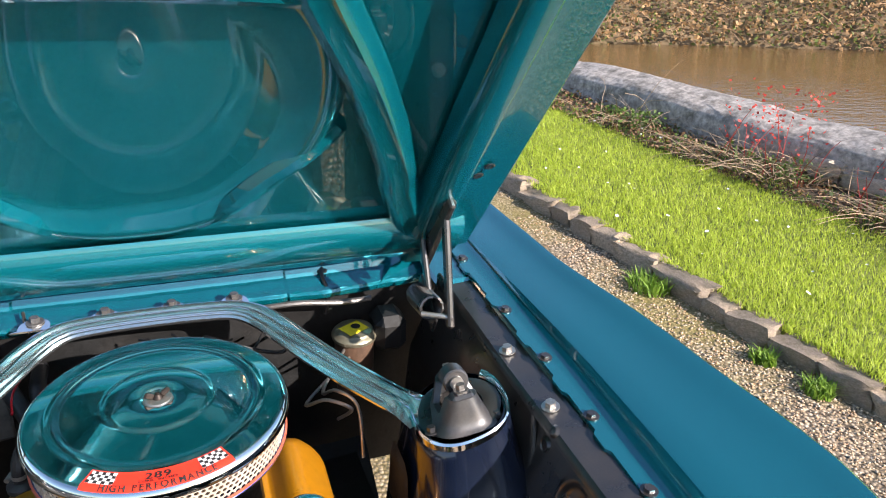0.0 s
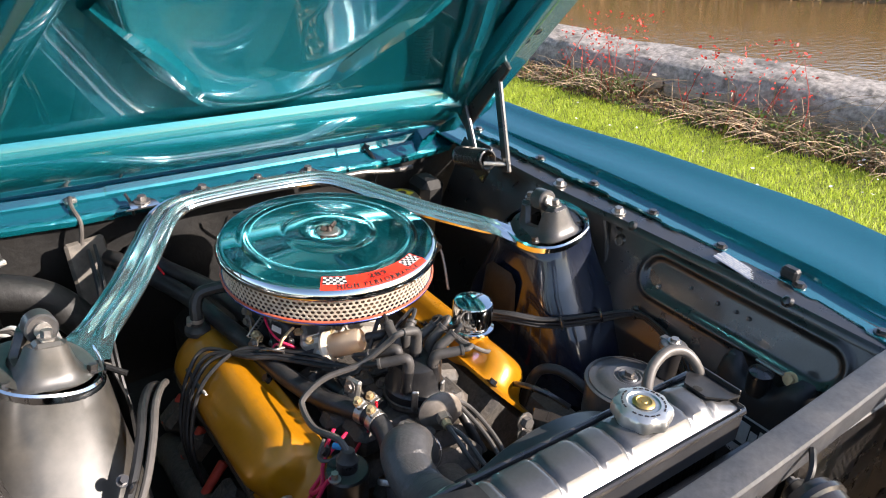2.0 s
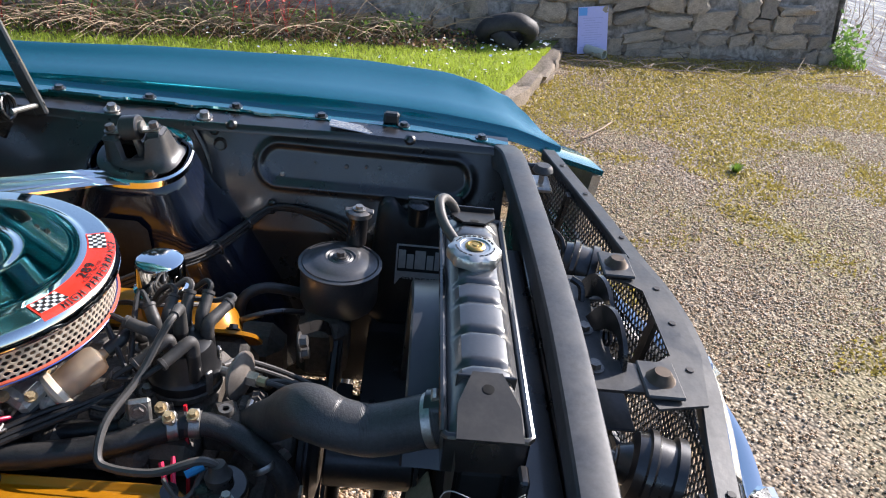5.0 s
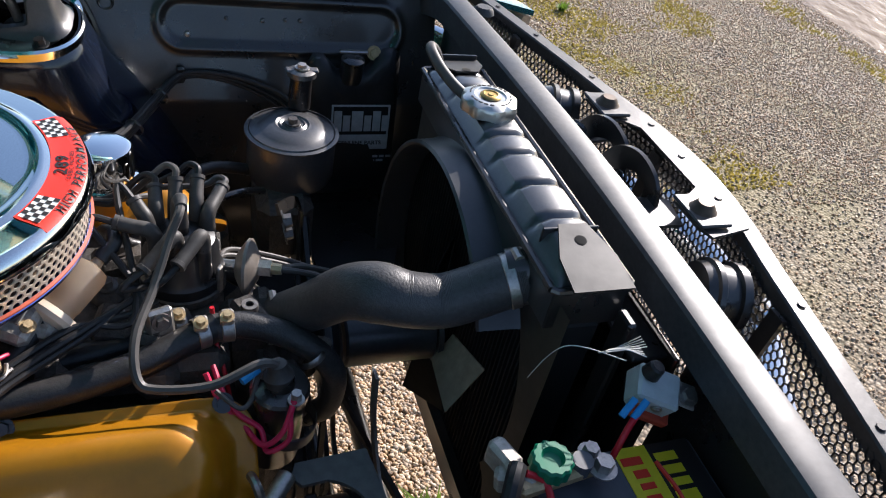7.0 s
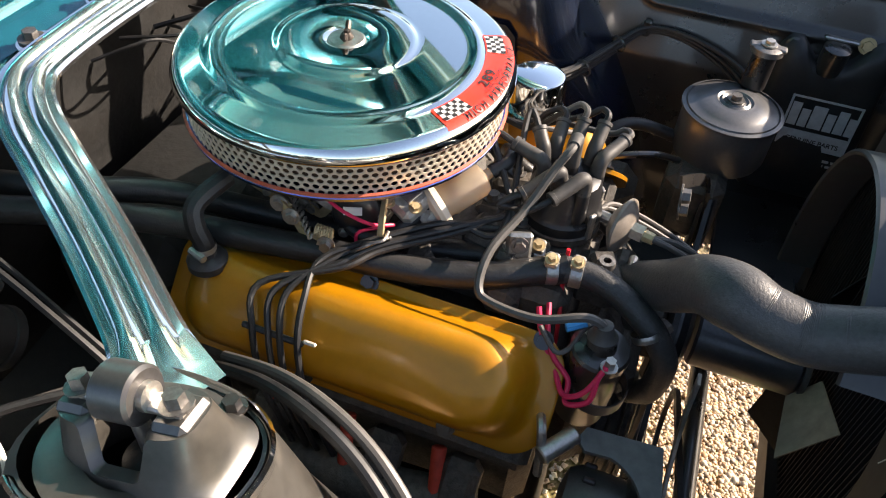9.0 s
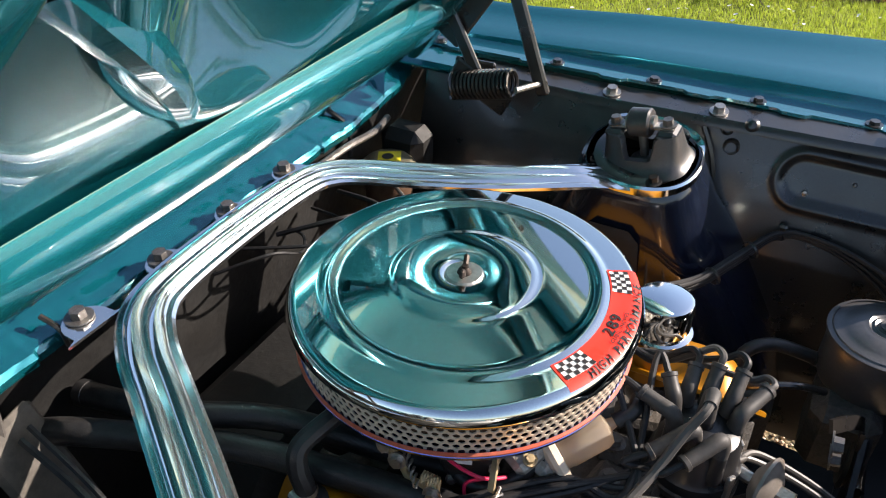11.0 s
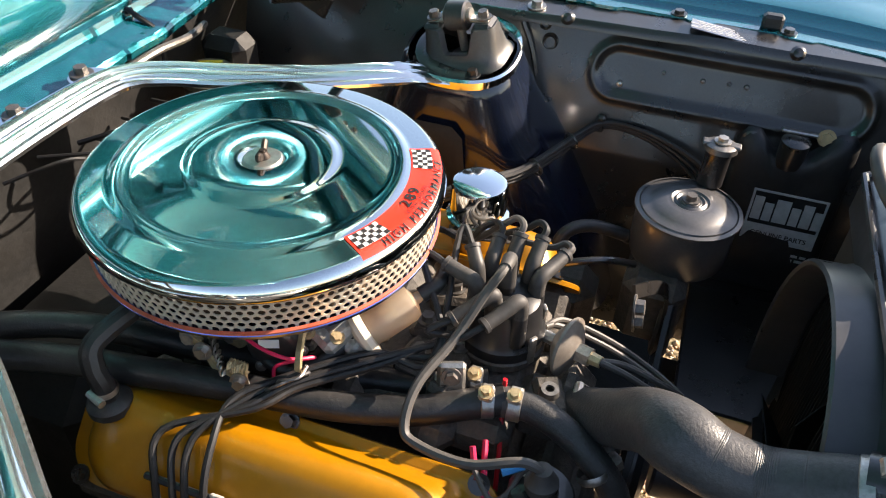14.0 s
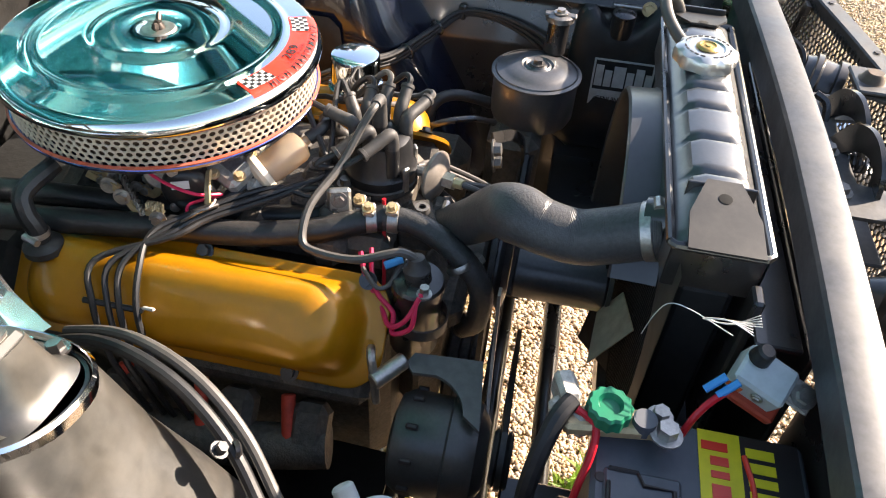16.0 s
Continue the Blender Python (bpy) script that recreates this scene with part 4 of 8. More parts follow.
part("element", MB().lathe([(0.190, -0.050), (0.192, -0.05), (0.192, -0.10)], (LX, LY, 0), seg=160), mat("dark_filter_paper", (0.10, 0.06, 0.035), 0.9, grain=0.3), ac)
scr = MB()
NH, RW = 116, 6
pitch_a, pitch_z = 2 * math.pi / NH, 0.0082
for j in range(RW):
    for i in range(NH):
        a0, z0 = (i + 0.5 * (j % 2)) * pitch_a, -0.0535 - j * pitch_z
        ring_o, ring_i = [], []
        ring_b = []
        for k in range(12):
            q = math.pi / 6 + k * math.pi / 6
            hexr = math.cos(math.pi / 6) / math.cos((q % (math.pi / 3)) - math.pi / 6) if k % 2 else 1.0
            for rr, lst, dr in ((hexr, ring_o, 0.0), (0.66, ring_i, 0.0), (0.62, ring_b, -0.0016)):
                a, z = a0 + 0.5773 * pitch_a * math.cos(q) * rr, z0 + pitch_z * 0.6667 * math.sin(q) * rr
                lst.append((LX + (0.211 + dr) * math.cos(a), LY + (0.211 + dr) * math.sin(a), z))
        scr.add(ring_o + ring_i + ring_b, [(k + d, (k + 1) % 12 + d, 12 + (k + 1) % 12 + d, 12 + k + d) for d in (0, 12) for k in range(12)])
part("screen", scr, SCREEN, ac, smooth=0, kind="stuff")
part("screen_rim", MB().lathe([(0.2115, -0.0475), (0.213, -0.049), (0.2115, -0.0525)], (LX, LY, 0), seg=96), SCREEN, ac)
BLUEBASE = mat("chrome_base", (0.22, 0.26, 0.55), 0.15, 1.0, grain=0.1)
part("base_pan", MB().lathe([(0.208, -0.096), (0.214, -0.096), (0.2165, -0.099), (0.2155, -0.1035), (0.208, -0.106), (0.17, -0.108), (0.10, -0.112), (0.065, -0.118), (0.06, -0.128)], (LX, LY, 0), seg=96), BLUEBASE, ac)
part("rim_stripe", MB().lathe([(0.2135, -0.0935), (0.2168, -0.0952), (0.2168, -0.0968), (0.2150, -0.0975)], (LX, LY, 0), seg=96), mat("worn_red_stripe", (0.42, 0.07, 0.03), 0.5, grain=0.3, dirt=0.5, dirt_color=(0.2, 0.15, 0.12), dirt_scale=20), ac)
NUT = mat("dark_wing_nut", (0.03, 0.022, 0.018), 0.45, 0.6, grain=0.3)
wing = part("wing_nut", MB().lathe([(0.0, -0.006), (0.005, -0.007), (0.008, -0.011), (0.010, -0.016)], (LX, LY, 0), seg=16), NUT, ac)
part("stud", MB().cyl((LX, LY, -0.012), (LX, LY, -0.004), 0.0035, seg=10), NUT, ac)
for e in (1, -1):
    part("wing", MB().box((LX + e * 0.013, LY + e * 0.004, -0.007), (0.017, 0.007, 0.011), 0.0025, Euler((0, radians(-30 * e), radians(18))).to_matrix().to_4x4()), NUT, wing)
part("centre_washer", MB().lathe([(0.0, -0.0145), (0.022, -0.0145), (0.0245, -0.0165)], (LX, LY, 0), seg=32), STEEL, ac)

ac.matrix_world = ac.matrix_world @ Matrix.Translation((0.004, 0.0, 0.0105)) @ Matrix.Scale(1.016, 4)

# carburettor
carb = thing("carburettor", "dusty zinc carburettor with linkage under the air cleaner", "carburettor", (0, 0, -0.22))
part("body", MB().box((0, 0.01, -0.165), (0.15, 0.17, 0.075), 0.012), ALLOY, carb)
part("throttle_plate", MB().box((0, 0.0, -0.21), (0.17, 0.20, 0.018), 0.004), ALLOY, carb)
part("throat", MB().cyl((0, 0, -0.14), (0, 0, -0.108), 0.066, seg=24), ALLOY, carb)
part("float_bowl", MB().box((0, -0.105, -0.168), (0.115, 0.055, 0.06), 0.010), ALLOY, carb)
part("float_bowl", MB().box((0, 0.118, -0.168), (0.115, 0.055, 0.06), 0.010), ALLOY, carb)
part("choke_housing", MB().cyl((-0.085, -0.035, -0.15), (-0.125, -0.04, -0.15), 0.028, seg=20, bevel=0.004), BAKELITE, carb)
part("choke_cap", MB().cyl((-0.125, -0.04, -0.15), (-0.134, -0.041, -0.15), 0.022, seg=20, bevel=0.003), ALLOY, carb)
rng = random.Random(11)
for k in range(7):
    x, y, z = -0.09 - 0.05 * rng.random(), -0.10 + 0.17 * rng.random(), -0.155 - 0.04 * rng.random()
    lev = MB().sweep([(x, y, z), (x - 0.006, y + rng.uniform(-0.03, 0.03), z + rng.uniform(-0.02, 0.02)), (x - 0.004, y + rng.uniform(-0.05, 0.05), z + rng.uniform(-0.02, 0.02))], [(-0.006, -0.0015), (0.006, -0.0015), (0.006, 0.0015), (-0.006, 0.0015)], (-1, 0.1, 0.2), 4, True)
    part("lever", lev, BRASSY, carb)
    part("pivot", MB().bolt((x - 0.003, y, z), (-1, 0, 0), 0.006, 0.006), STEEL, carb)
part("return_spring", MB().tube([(-0.115 - 0.0012 * k + 0.006 * math.cos(k), 0.03 - 0.0012 * k, -0.175 + 0.006 * math.sin(k)) for k in range(60)], 0.0016, 5, 1), STEEL, carb)
for x, y, z, a in ((-0.045, -0.145, -0.15, 30), (0.02, -0.15, -0.14, -20), (0.06, -0.10, -0.15, 10), (-0.085, -0.115, -0.165, 60)):
    part("fitting", MB().box((x, y, z), (0.04, 0.022, 0.018), 0.004, Euler((0.1, 0.2, radians(a))).to_matrix().to_4x4()), ALLOY, carb)
    part("screw", MB().bolt((x, y, z + 0.009), r=0.006, h=0.004), BRASSY, carb)
part("gasket_fin", MB().box((-0.07, -0.165, -0.155), (0.05, 0.030, 0.008), 0.002, Euler((0.2, -0.3, radians(35))).to_matrix().to_4x4()), ALLOY, carb)
part("gasket_fin", MB().box((-0.052, -0.178, -0.165), (0.045, 0.026, 0.008), 0.002, Euler((0.25, -0.2, radians(28))).to_matrix().to_4x4()), ALLOY, carb)

CH = Vector((-0.138, -0.082, -0.160))
ca = Vector((-0.9, -0.35, 0.15)).normalized()
part("choke_cover", MB().lathe([(0.034, -0.03), (0.034, -0.006), (0.031, 0.0), (0.024, 0.004), (0.012, 0.005), (0.0, 0.005)], CH, ca, 26), BAKELITE, carb)
for k in range(3):
    a = radians(120 * k + 40)
    u_ = ca.orthogonal().normalized()
    o_ = (u_ * math.cos(a) + ca.cross(u_) * math.sin(a)) * 0.032
    part("screw", MB().bolt(CH + o_, ca, 0.005, 0.004), STEEL, carb)
part("sticker", MB().box(CH + ca * 0.006 + Vector((0, 0.006, 0.010)), (0.001, 0.024, 0.012), 0, ca.to_track_quat("X", "Z").to_matrix().to_4x4()), WHITE, carb, "white paper sticker")
for pts_, w_ in (([(-0.160, 0.030, -0.160), (-0.166, 0.012, -0.150), (-0.168, -0.005, -0.165), (-0.174, -0.022, -0.182), (-0.178, -0.045, -0.178), (-0.180, -0.060, -0.184)], 0.009),
                 ([(-0.150, 0.020, -0.190), (-0.160, 0.010, -0.170), (-0.162, 0.004, -0.150)], 0.012), ([(-0.170, -0.058, -0.165), (-0.178, -0.060, -0.180), (-0.172, -0.066, -0.200)], 0.012),
                 ([(-0.125, -0.115, -0.130), (-0.150, -0.122, -0.142), (-0.160, -0.124, -0.160)], 0.008)):
    part("linkage", MB().sweep(pts_, [(-w_ / 2, -0.002), (w_ / 2, -0.002), (w_ / 2, 0.002), (-w_ / 2, 0.002)], (-1, 0.2, 0.3), 5, True), BRASSY, carb, "gold zinc throttle link")
for p_ in ((-0.170, -0.004, -0.163), (-0.182, -0.058, -0.182), (-0.164, 0.016, -0.152)):
    part("pivot", MB().bolt(p_, (-1, -0.2, 0.2), 0.008, 0.007), STEEL, carb)
part("link_spring", MB().tube([(-0.172 + 0.008 * math.cos(k), -0.040 - 0.0005 * k, -0.172 + 0.008 * math.sin(k)) for k in range(44)], 0.0016, 5, 1), BRASSY, carb)
part("casting", MB().box((-0.090, -0.130, -0.150), (0.050, 0.060, 0.026), 0.007, Euler((0.2, -0.35, radians(-30))).to_matrix().to_4x4()), ALLOY, carb)
part("casting", MB().box((-0.075, -0.165, -0.168), (0.060, 0.040, 0.030), 0.008, Euler((0.1, -0.2, radians(-25))).to_matrix().to_4x4()), ALLOY, carb)
part("name_plate", MB().box((-0.092, -0.133, -0.1355), (0.024, 0.030, 0.002), 0.0006, Euler((0.2, -0.35, radians(-30))).to_matrix().to_4x4()), STEEL, carb)
for x, y, z in ((-0.115, -0.115, -0.148), (-0.065, -0.150, -0.140), (-0.108, -0.150, -0.150), (-0.055, -0.178, -0.150)):
    part("screw", MB().bolt((x, y, z + 0.004), (-0.3, -0.2, 1), 0.006, 0.005), BRASSY, carb)

# engine block with heads, intake manifold and front cover
eng = thing("engine_block", "grimy dark cast iron V8 engine block with intake manifold", "engine", (0, -0.1, -0.7))
part("intake_manifold", MB().box((0, -0.12, -0.245), (0.25, 0.50, 0.06), 0.015), GREASE, eng)
for y in (-0.28, -0.16, 0.04, 0.12):
    for sx in (1, -1):
        part("runner", MB().box((sx * 0.10, y, -0.228), (0.10, 0.055, 0.05), 0.016, Euler((0, radians(sx * 18), 0)).to_matrix().to_4x4()), GREASE, eng)
for x, y, z, sx_, sy_, sz_ in ((-0.055, -0.235, -0.205, 0.06, 0.05, 0.03), (0.07, -0.24, -0.205, 0.05, 0.07, 0.03), (-0.09, -0.28, -0.200, 0.045, 0.035, 0.035), (0.0, -0.225, -0.20, 0.05, 0.04, 0.02), (-0.02, -0.275, -0.21, 0.07, 0.04, 0.02)):
    part("boss", MB().box((x, y, z), (sx_, sy_, sz_), 0.008, Euler((0, 0, x * 4)).to_matrix().to_4x4()), GREASE, eng)
    part("manifold_bolt", MB().bolt((x, y, z + sz_ / 2), (0, 0, 1), 0.009, 0.009), BOLTM, eng)
part("lifting_tab", MB().box((-0.092, -0.288, -0.172), (0.012, 0.034, 0.040), 0.004, Euler((0, 0.2, radians(20))).to_matrix().to_4x4()), STEEL, eng)
part("tab_bolt", MB().bolt((-0.099, -0.290, -0.165), (-1, -0.3, 0.3), 0.008, 0.006), BOLTM, eng)
part("water_neck", MB().box((-0.045, -0.395, -0.235), (0.075, 0.065, 0.05), 0.012), GREASE, eng)
part("neck_flange", MB().box((-0.050, -0.402, -0.207), (0.060, 0.036, 0.014), 0.006, Euler((0, 0, radians(25))).to_matrix().to_4x4()), GREASE, eng)
part("neck_bolt", MB().lathe([(0.0055, 0.008), (0.0055, 0.012), (0.011, 0.012), (0.013, 0.0)], (-0.052, -0.400, -0.203), seg=16), BOLTM, eng)
part("neck_ear", MB().box((-0.02, -0.42, -0.212), (0.035, 0.022, 0.02), 0.006), GREASE, eng)
part("block", MB().box((0, -0.10, -0.50), (0.36, 0.56, 0.40), 0.03), GREASE, eng)
for sx in (1, -1):
    hm = Euler((0, radians(sx * 47), 0)).to_matrix().to_4x4()
    part("cylinder_head", MB().box((sx * 0.205, -0.115, -0.335), (0.16, 0.53, 0.10), 0.012, hm), GREASE, eng)
    part("exhaust_manifold", MB().tube([(sx * 0.315, -0.33, -0.44), (sx * 0.335, -0.2, -0.45), (sx * 0.335, 0.0, -0.46), (sx * 0.32, 0.12, -0.52), (sx * 0.30, 0.2, -0.65)], 0.034, 12), GREASE, eng)
    for y in (-0.30, -0.19, -0.02, 0.09):
        part("port", MB().box((sx * 0.305, y, -0.415), (0.07, 0.055, 0.05), 0.012, hm), GREASE, eng)
    for y in (-0.265, -0.135, -0.02, 0.10):
        part("plug_boot", MB().cyl((sx * 0.287, y, -0.375), (sx * 0.335, y - 0.012, -0.425), 0.0105, 0.009, 12, 0.002), RUST, eng, "faded red spark plug boot")
part("timing_cover", MB().box((0, -0.415, -0.45), (0.24, 0.07, 0.34), 0.03), GREASE, eng)
part("water_pump", MB().cyl((0, -0.44, -0.33), (0, -0.50, -0.33), 0.055, seg=24, bevel=0.006), GREASE, eng)
part("pump_arm", MB().box((-0.07, -0.455, -0.34), (0.12, 0.05, 0.06), 0.016), GREASE, eng)
for p0, p1, r in (((0, -0.505, -0.33), (0, -0.545, -0.33), 0.075), ((0, -0.470, -0.60), (0, -0.545, -0.60), 0.098)):
    c = Vector(p0)
    part("pulley", MB().lathe([(0.02, 0.0), (r - 0.012, 0.0), (r, 0.004), (r - 0.012, 0.012), (r - 0.012, 0.016), (r, 0.024), (r - 0.012, 0.030), (r - 0.03, 0.034), (0.02, 0.03)], p0, (0, -1, 0), 36), SATIN, eng)
part("crank_damper", MB().lathe([(0.0, 0.0), (0.085, 0.0), (0.092, 0.006), (0.092, 0.052), (0.086, 0.058), (0.0, 0.058)], (0, -0.452, -0.60), (0, -1, 0), 36), GREASE, eng)
part("fan_hub", MB().cyl((0, -0.545, -0.33), (0, -0.692, -0.33), 0.046, seg=20, bevel=0.004), SATIN, eng)
part("oil_pan", MB().box((0, -0.10, -0.72), (0.24, 0.50, 0.10), 0.03), BLACK, eng)
# bell housing and gearbox take the shade-darkened black, not greasy iron
part("bell_housing", MB().loft([ring_at(0, 0.19, -0.46, 0.24, 0.01, 32, 2.4), ring_at(0, 0.20, -0.46, 0.24, 0.01, 32, 2.4)], True), SHADED_BLACK, eng)
part("gearbox_case", MB().box((0, 0.32, -0.50), (0.42, 0.28, 0.36), 0.06), SHADED_BLACK, eng)
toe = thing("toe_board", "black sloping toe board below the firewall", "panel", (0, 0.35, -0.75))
part("sheet", MB().grid(20, 8, lambda u, v: (-0.50 + 1.0 * u, 0.50 - 0.34 * v, -0.58 - 0.17 * v - 0.02 * math.sin(9 * u)), (0, 0, -0.006)), SHADED_BLACK, toe)
# added near-black sheets hide the gravel where only shade shows beside the engine
shield = thing("dark_gap_sheet", "near-black sheet added beside the engine to darken the gap", "panel", (0.38, -0.3, -0.62))
part("sheet", MB().grid(16, 10, lambda u, v: (0.20 + 0.26 * v, -0.56 + 0.98 * u, -0.60 + 0.03 * v + 0.008 * math.sin(11 * u)), (0, 0, -0.006)), SHADED_BLACK, shield)
low = thing("dark_gap_sheet", "near-black sheet added below the starter side to darken the gap", "panel", (-0.38, -0.1, -0.62))
part("sheet", MB().grid(16, 10, lambda u, v: (-0.20 - 0.24 * v, -0.40 + 0.78 * u, -0.62 + 0.03 * v + 0.008 * math.sin(11 * u)), (0, 0, -0.006)), SHADED_BLACK, low)
part("stiffener", MB().box((-0.43, -0.01, -0.60), (0.02, 0.76, 0.04), 0.006), SHADED_BLACK, low)
part("steering_box", MB().box((0.40, -0.33, -0.46), (0.11, 0.16, 0.15), 0.03), GREASE, shield)
cross = thing("crossmember", "black steel crossmember and steering rods under the engine", "crossmember", (0, -0.4, -0.75))
for y, z, r in ((-0.56, -0.70, 0.016), (-0.665, -0.74, 0.020), (-0.40, -0.76, 0.022)):
    part("rod", MB().cyl((-0.62, y, z), (0.62, y + 0.03, z), r, seg=12), BLACK, cross)
for sx in (1, -1):
    part("frame_rail", MB().box((sx * 0.44, -0.42, -0.66), (0.08, 1.0, 0.10), 0.012), BLACK, cross)


def valve_cover(sx):
    ob = thing("valve_cover", "gold painted pressed steel valve cover", "valve cover", (sx * 0.235, -0.115, -0.33), "valve covers")
    w, n = Vector((sx * -0.70, 0, 0.714)), Vector((sx * 0.714, 0, 0.70))  # inboard and up, and out of the cover
    c0 = Vector((sx * 0.231, -0.120, -0.280))

    def ring(hw, hl, h, rad, k=12):
        pts = []
        for cxs, cys, a0 in ((1, 1, 0), (-1, 1, 90), (-1, -1, 180), (1, -1, 270)):
            for i in range(k + 1):
                a = radians(a0 + 90 * i / k)
                pts.append(c0 + w * (cxs * (hw - rad) + rad * math.cos(a)) + Vector((0, cys * (hl - rad) + rad * math.sin(a), 0)) + n * h)
        return pts
    body = MB().loft([ring(0.079, 0.272, -0.004, 0.05), ring(0.079, 0.272, 0.002, 0.05), ring(0.076, 0.269, 0.004, 0.05), ring(0.068, 0.250, 0.004, 0.045), ring(0.065, 0.243, 0.007, 0.045), ring(0.063, 0.236, 0.016, 0.048), ring(0.060, 0.230, 0.034, 0.052), ring(0.059, 0.222, 0.050, 0.054),
                       ring(0.051, 0.212, 0.061, 0.048), ring(0.041, 0.200, 0.067, 0.04), ring(0.028, 0.186, 0.0695, 0.027), ring(0.012, 0.17, 0.0702, 0.011)], True, (True, True))
    part("cover", body, GOLD, ob, smooth=50)
    for y in (-0.235, 0.0, 0.235):
        for e in (1, -1):
            part("bolt", MB().bolt(c0 + w * (e * 0.0715) + Vector((0, y if e > 0 else y * 0.85 + 0.05, 0)) + n * 0.004, n, 0.0085, 0.007, 1.5), BLACK, ob)
    if sx < 0:
        g = c0 + w * 0.042 + Vector((0, 0.197, 0)) + n * 0.066
        part("grommet", MB().lathe([(0.026, -0.006), (0.026, 0.004), (0.020, 0.010), (0.012, 0.012), (0.012, 0.028)], g, (0, 0, 1), 20), RUBBER, ob)
        part("pcv_valve", MB().tube([g + Vector((0, 0, 0.0)), g + Vector((0.0, 0, 0.03)), g + Vector((0.004, 0.01, 0.055)), g + Vector((0.02, 0.015, 0.075)), g + Vector((0.07, 0.0, 0.085))], 0.013, 10), RUBBER, ob)
        part("pcv_clamp", MB().lathe([(0.0145, 0), (0.0155, 0.004), (0.0145, 0.009)], g + Vector((0, 0, 0.020)), (0, 0, 1), 16), STEEL, ob)
        part("clamp_screw", MB().cyl(g + Vector((-0.02, -0.012, 0.024)), g + Vector((-0.012, 0.012, 0.024)), 0.005, seg=8), STEEL, ob)
    else:
        f = Vector((0.233, -0.218, -0.240))
        part("filler_neck", MB().lathe([(0.066, -0.04), (0.056, -0.015), (0.043, 0.018), (0.035, 0.034), (0.034, 0.058)], f, (0, 0, 1), 28), GOLD, ob)
    return ob


valve_cover(-1)
valve_cover(1)
oc = thing("oil_filler_cap", "chromed oil filler cap on a gold neck", "oil cap", (0.233, -0.218, -0.19))
part("cap", MB().lathe([(0.0, 0.002), (0.034, 0.0015), (0.040, -0.001), (0.0425, -0.006), (0.0425, -0.048), (0.040, -0.051), (0.040, -0.054), (0.048, -0.057), (0.048, -0.062), (0.040, -0.064), (0.036, -0.072)], (0.233, -0.218, -0.123), (0, 0, 1), 40), CHROME, oc)

# distributor with its cap, towers and leads
DX, DY, DZ = 0.022, -0.318, 0.022
dist = thing("distributor", "black distributor cap bristling with grey ignition lead boots", "distributor", (DX, DY, -0.27))
part("housing", MB().lathe([(0.028, -0.27), (0.03, -0.245), (0.050, -0.238), (0.052, -0.215), (0.046, -0.210)], (DX, DY, DZ), (0, 0, 1), 28), GREASE, dist)
part("base_ring", MB().lathe([(0.052, -0.236), (0.058, -0.232), (0.058, -0.222), (0.052, -0.218)], (DX, DY, DZ), (0, 0, 1), 36), GREASE, dist)
cap_ = part("cap", MB().lathe([(0.055, -0.222), (0.056, -0.204), (0.051, -0.198), (0.048, -0.165), (0.044, -0.152), (0.034, -0.146), (0.016, -0.142), (0.0, -0.142)], (DX, DY, DZ), (0, 0, 1), 36), BAKELITE, dist)
for side in (1, -1):
    part("clip", MB().box((DX + side * 0.030, DY - 0.047, -0.205 + DZ), (0.012, 0.006, 0.045), 0.002, Euler((0, 0, side * 0.55)).to_matrix().to_4x4()), STEEL, dist)
# each boot: the bend over its tower and the end where the lead comes out
BOOTS = [((-0.012, -0.344, -0.100), (-0.054, -0.312, -0.116)), ((0.036, -0.353, -0.106), (0.084, -0.376, -0.096)), ((0.052, -0.340, -0.106), (0.086, -0.344, -0.080)),
         ((0.056, -0.314, -0.106), (0.082, -0.316, -0.079)), ((0.046, -0.290, -0.108), (0.080, -0.290, -0.090)), ((0.024, -0.280, -0.106), (0.046, -0.264, -0.086)),
         ((-0.002, -0.288, -0.102), (0.008, -0.242, -0.092)), ((-0.014, -0.312, -0.098), (-0.052, -0.272, -0.122))]
boot_ends = []
for top_, end_ in BOOTS:
    top_, end_ = Vector(top_), Vector(end_)
    foot_ = Vector((top_.x, top_.y, -0.150 + DZ))
    part("tower", MB().cyl(foot_ - Vector((0, 0, 0.045)), foot_ + Vector((0, 0, 0.008)), 0.0125, 0.0105, 14), BAKELITE, cap_)
    d_ = (end_ - top_).normalized()
    boot_ = part("boot", MB().tube([foot_ + Vector((0, 0, 0.002)), top_ - Vector((0, 0, 0.012)), top_ + d_ * 0.006, top_.lerp(end_, 0.55), end_], lambda t: 0.0110 - 0.0022 * t, 14, 6), BOOT, cap_)
    part("boot_rim", MB().lathe([(0.0085, -0.002), (0.0103, -0.001), (0.0103, 0.004), (0.006, 0.005)], end_ - d_ * 0.003, d_, 14), BOOT, boot_)
    boot_ends.append((end_, d_))
p = Vector((DX - 0.002, DY, -0.142 + DZ))
part("centre_tower", MB().cyl(p, p + Vector((0, 0, 0.03)), 0.0115, 0.0095, 14), BAKELITE, cap_)
part("centre_boot", MB().tube([p + Vector((0, 0, 0.010)), p + Vector((0, 0, 0.042)), p + Vector((-0.008, -0.002, 0.056)), p + Vector((-0.030, -0.002, 0.060))], lambda t: 0.0115 - 0.004 * t, 14, 6), BOOT, cap_)
va = thing("vacuum_advance", "dull zinc vacuum advance canister with hex fittings", "vacuum advance", (0.05, -0.39, -0.2))
vax = Vector((-0.30, -0.95, 0.06)).normalized()
vc = Vector((0.020, -0.404, -0.188))
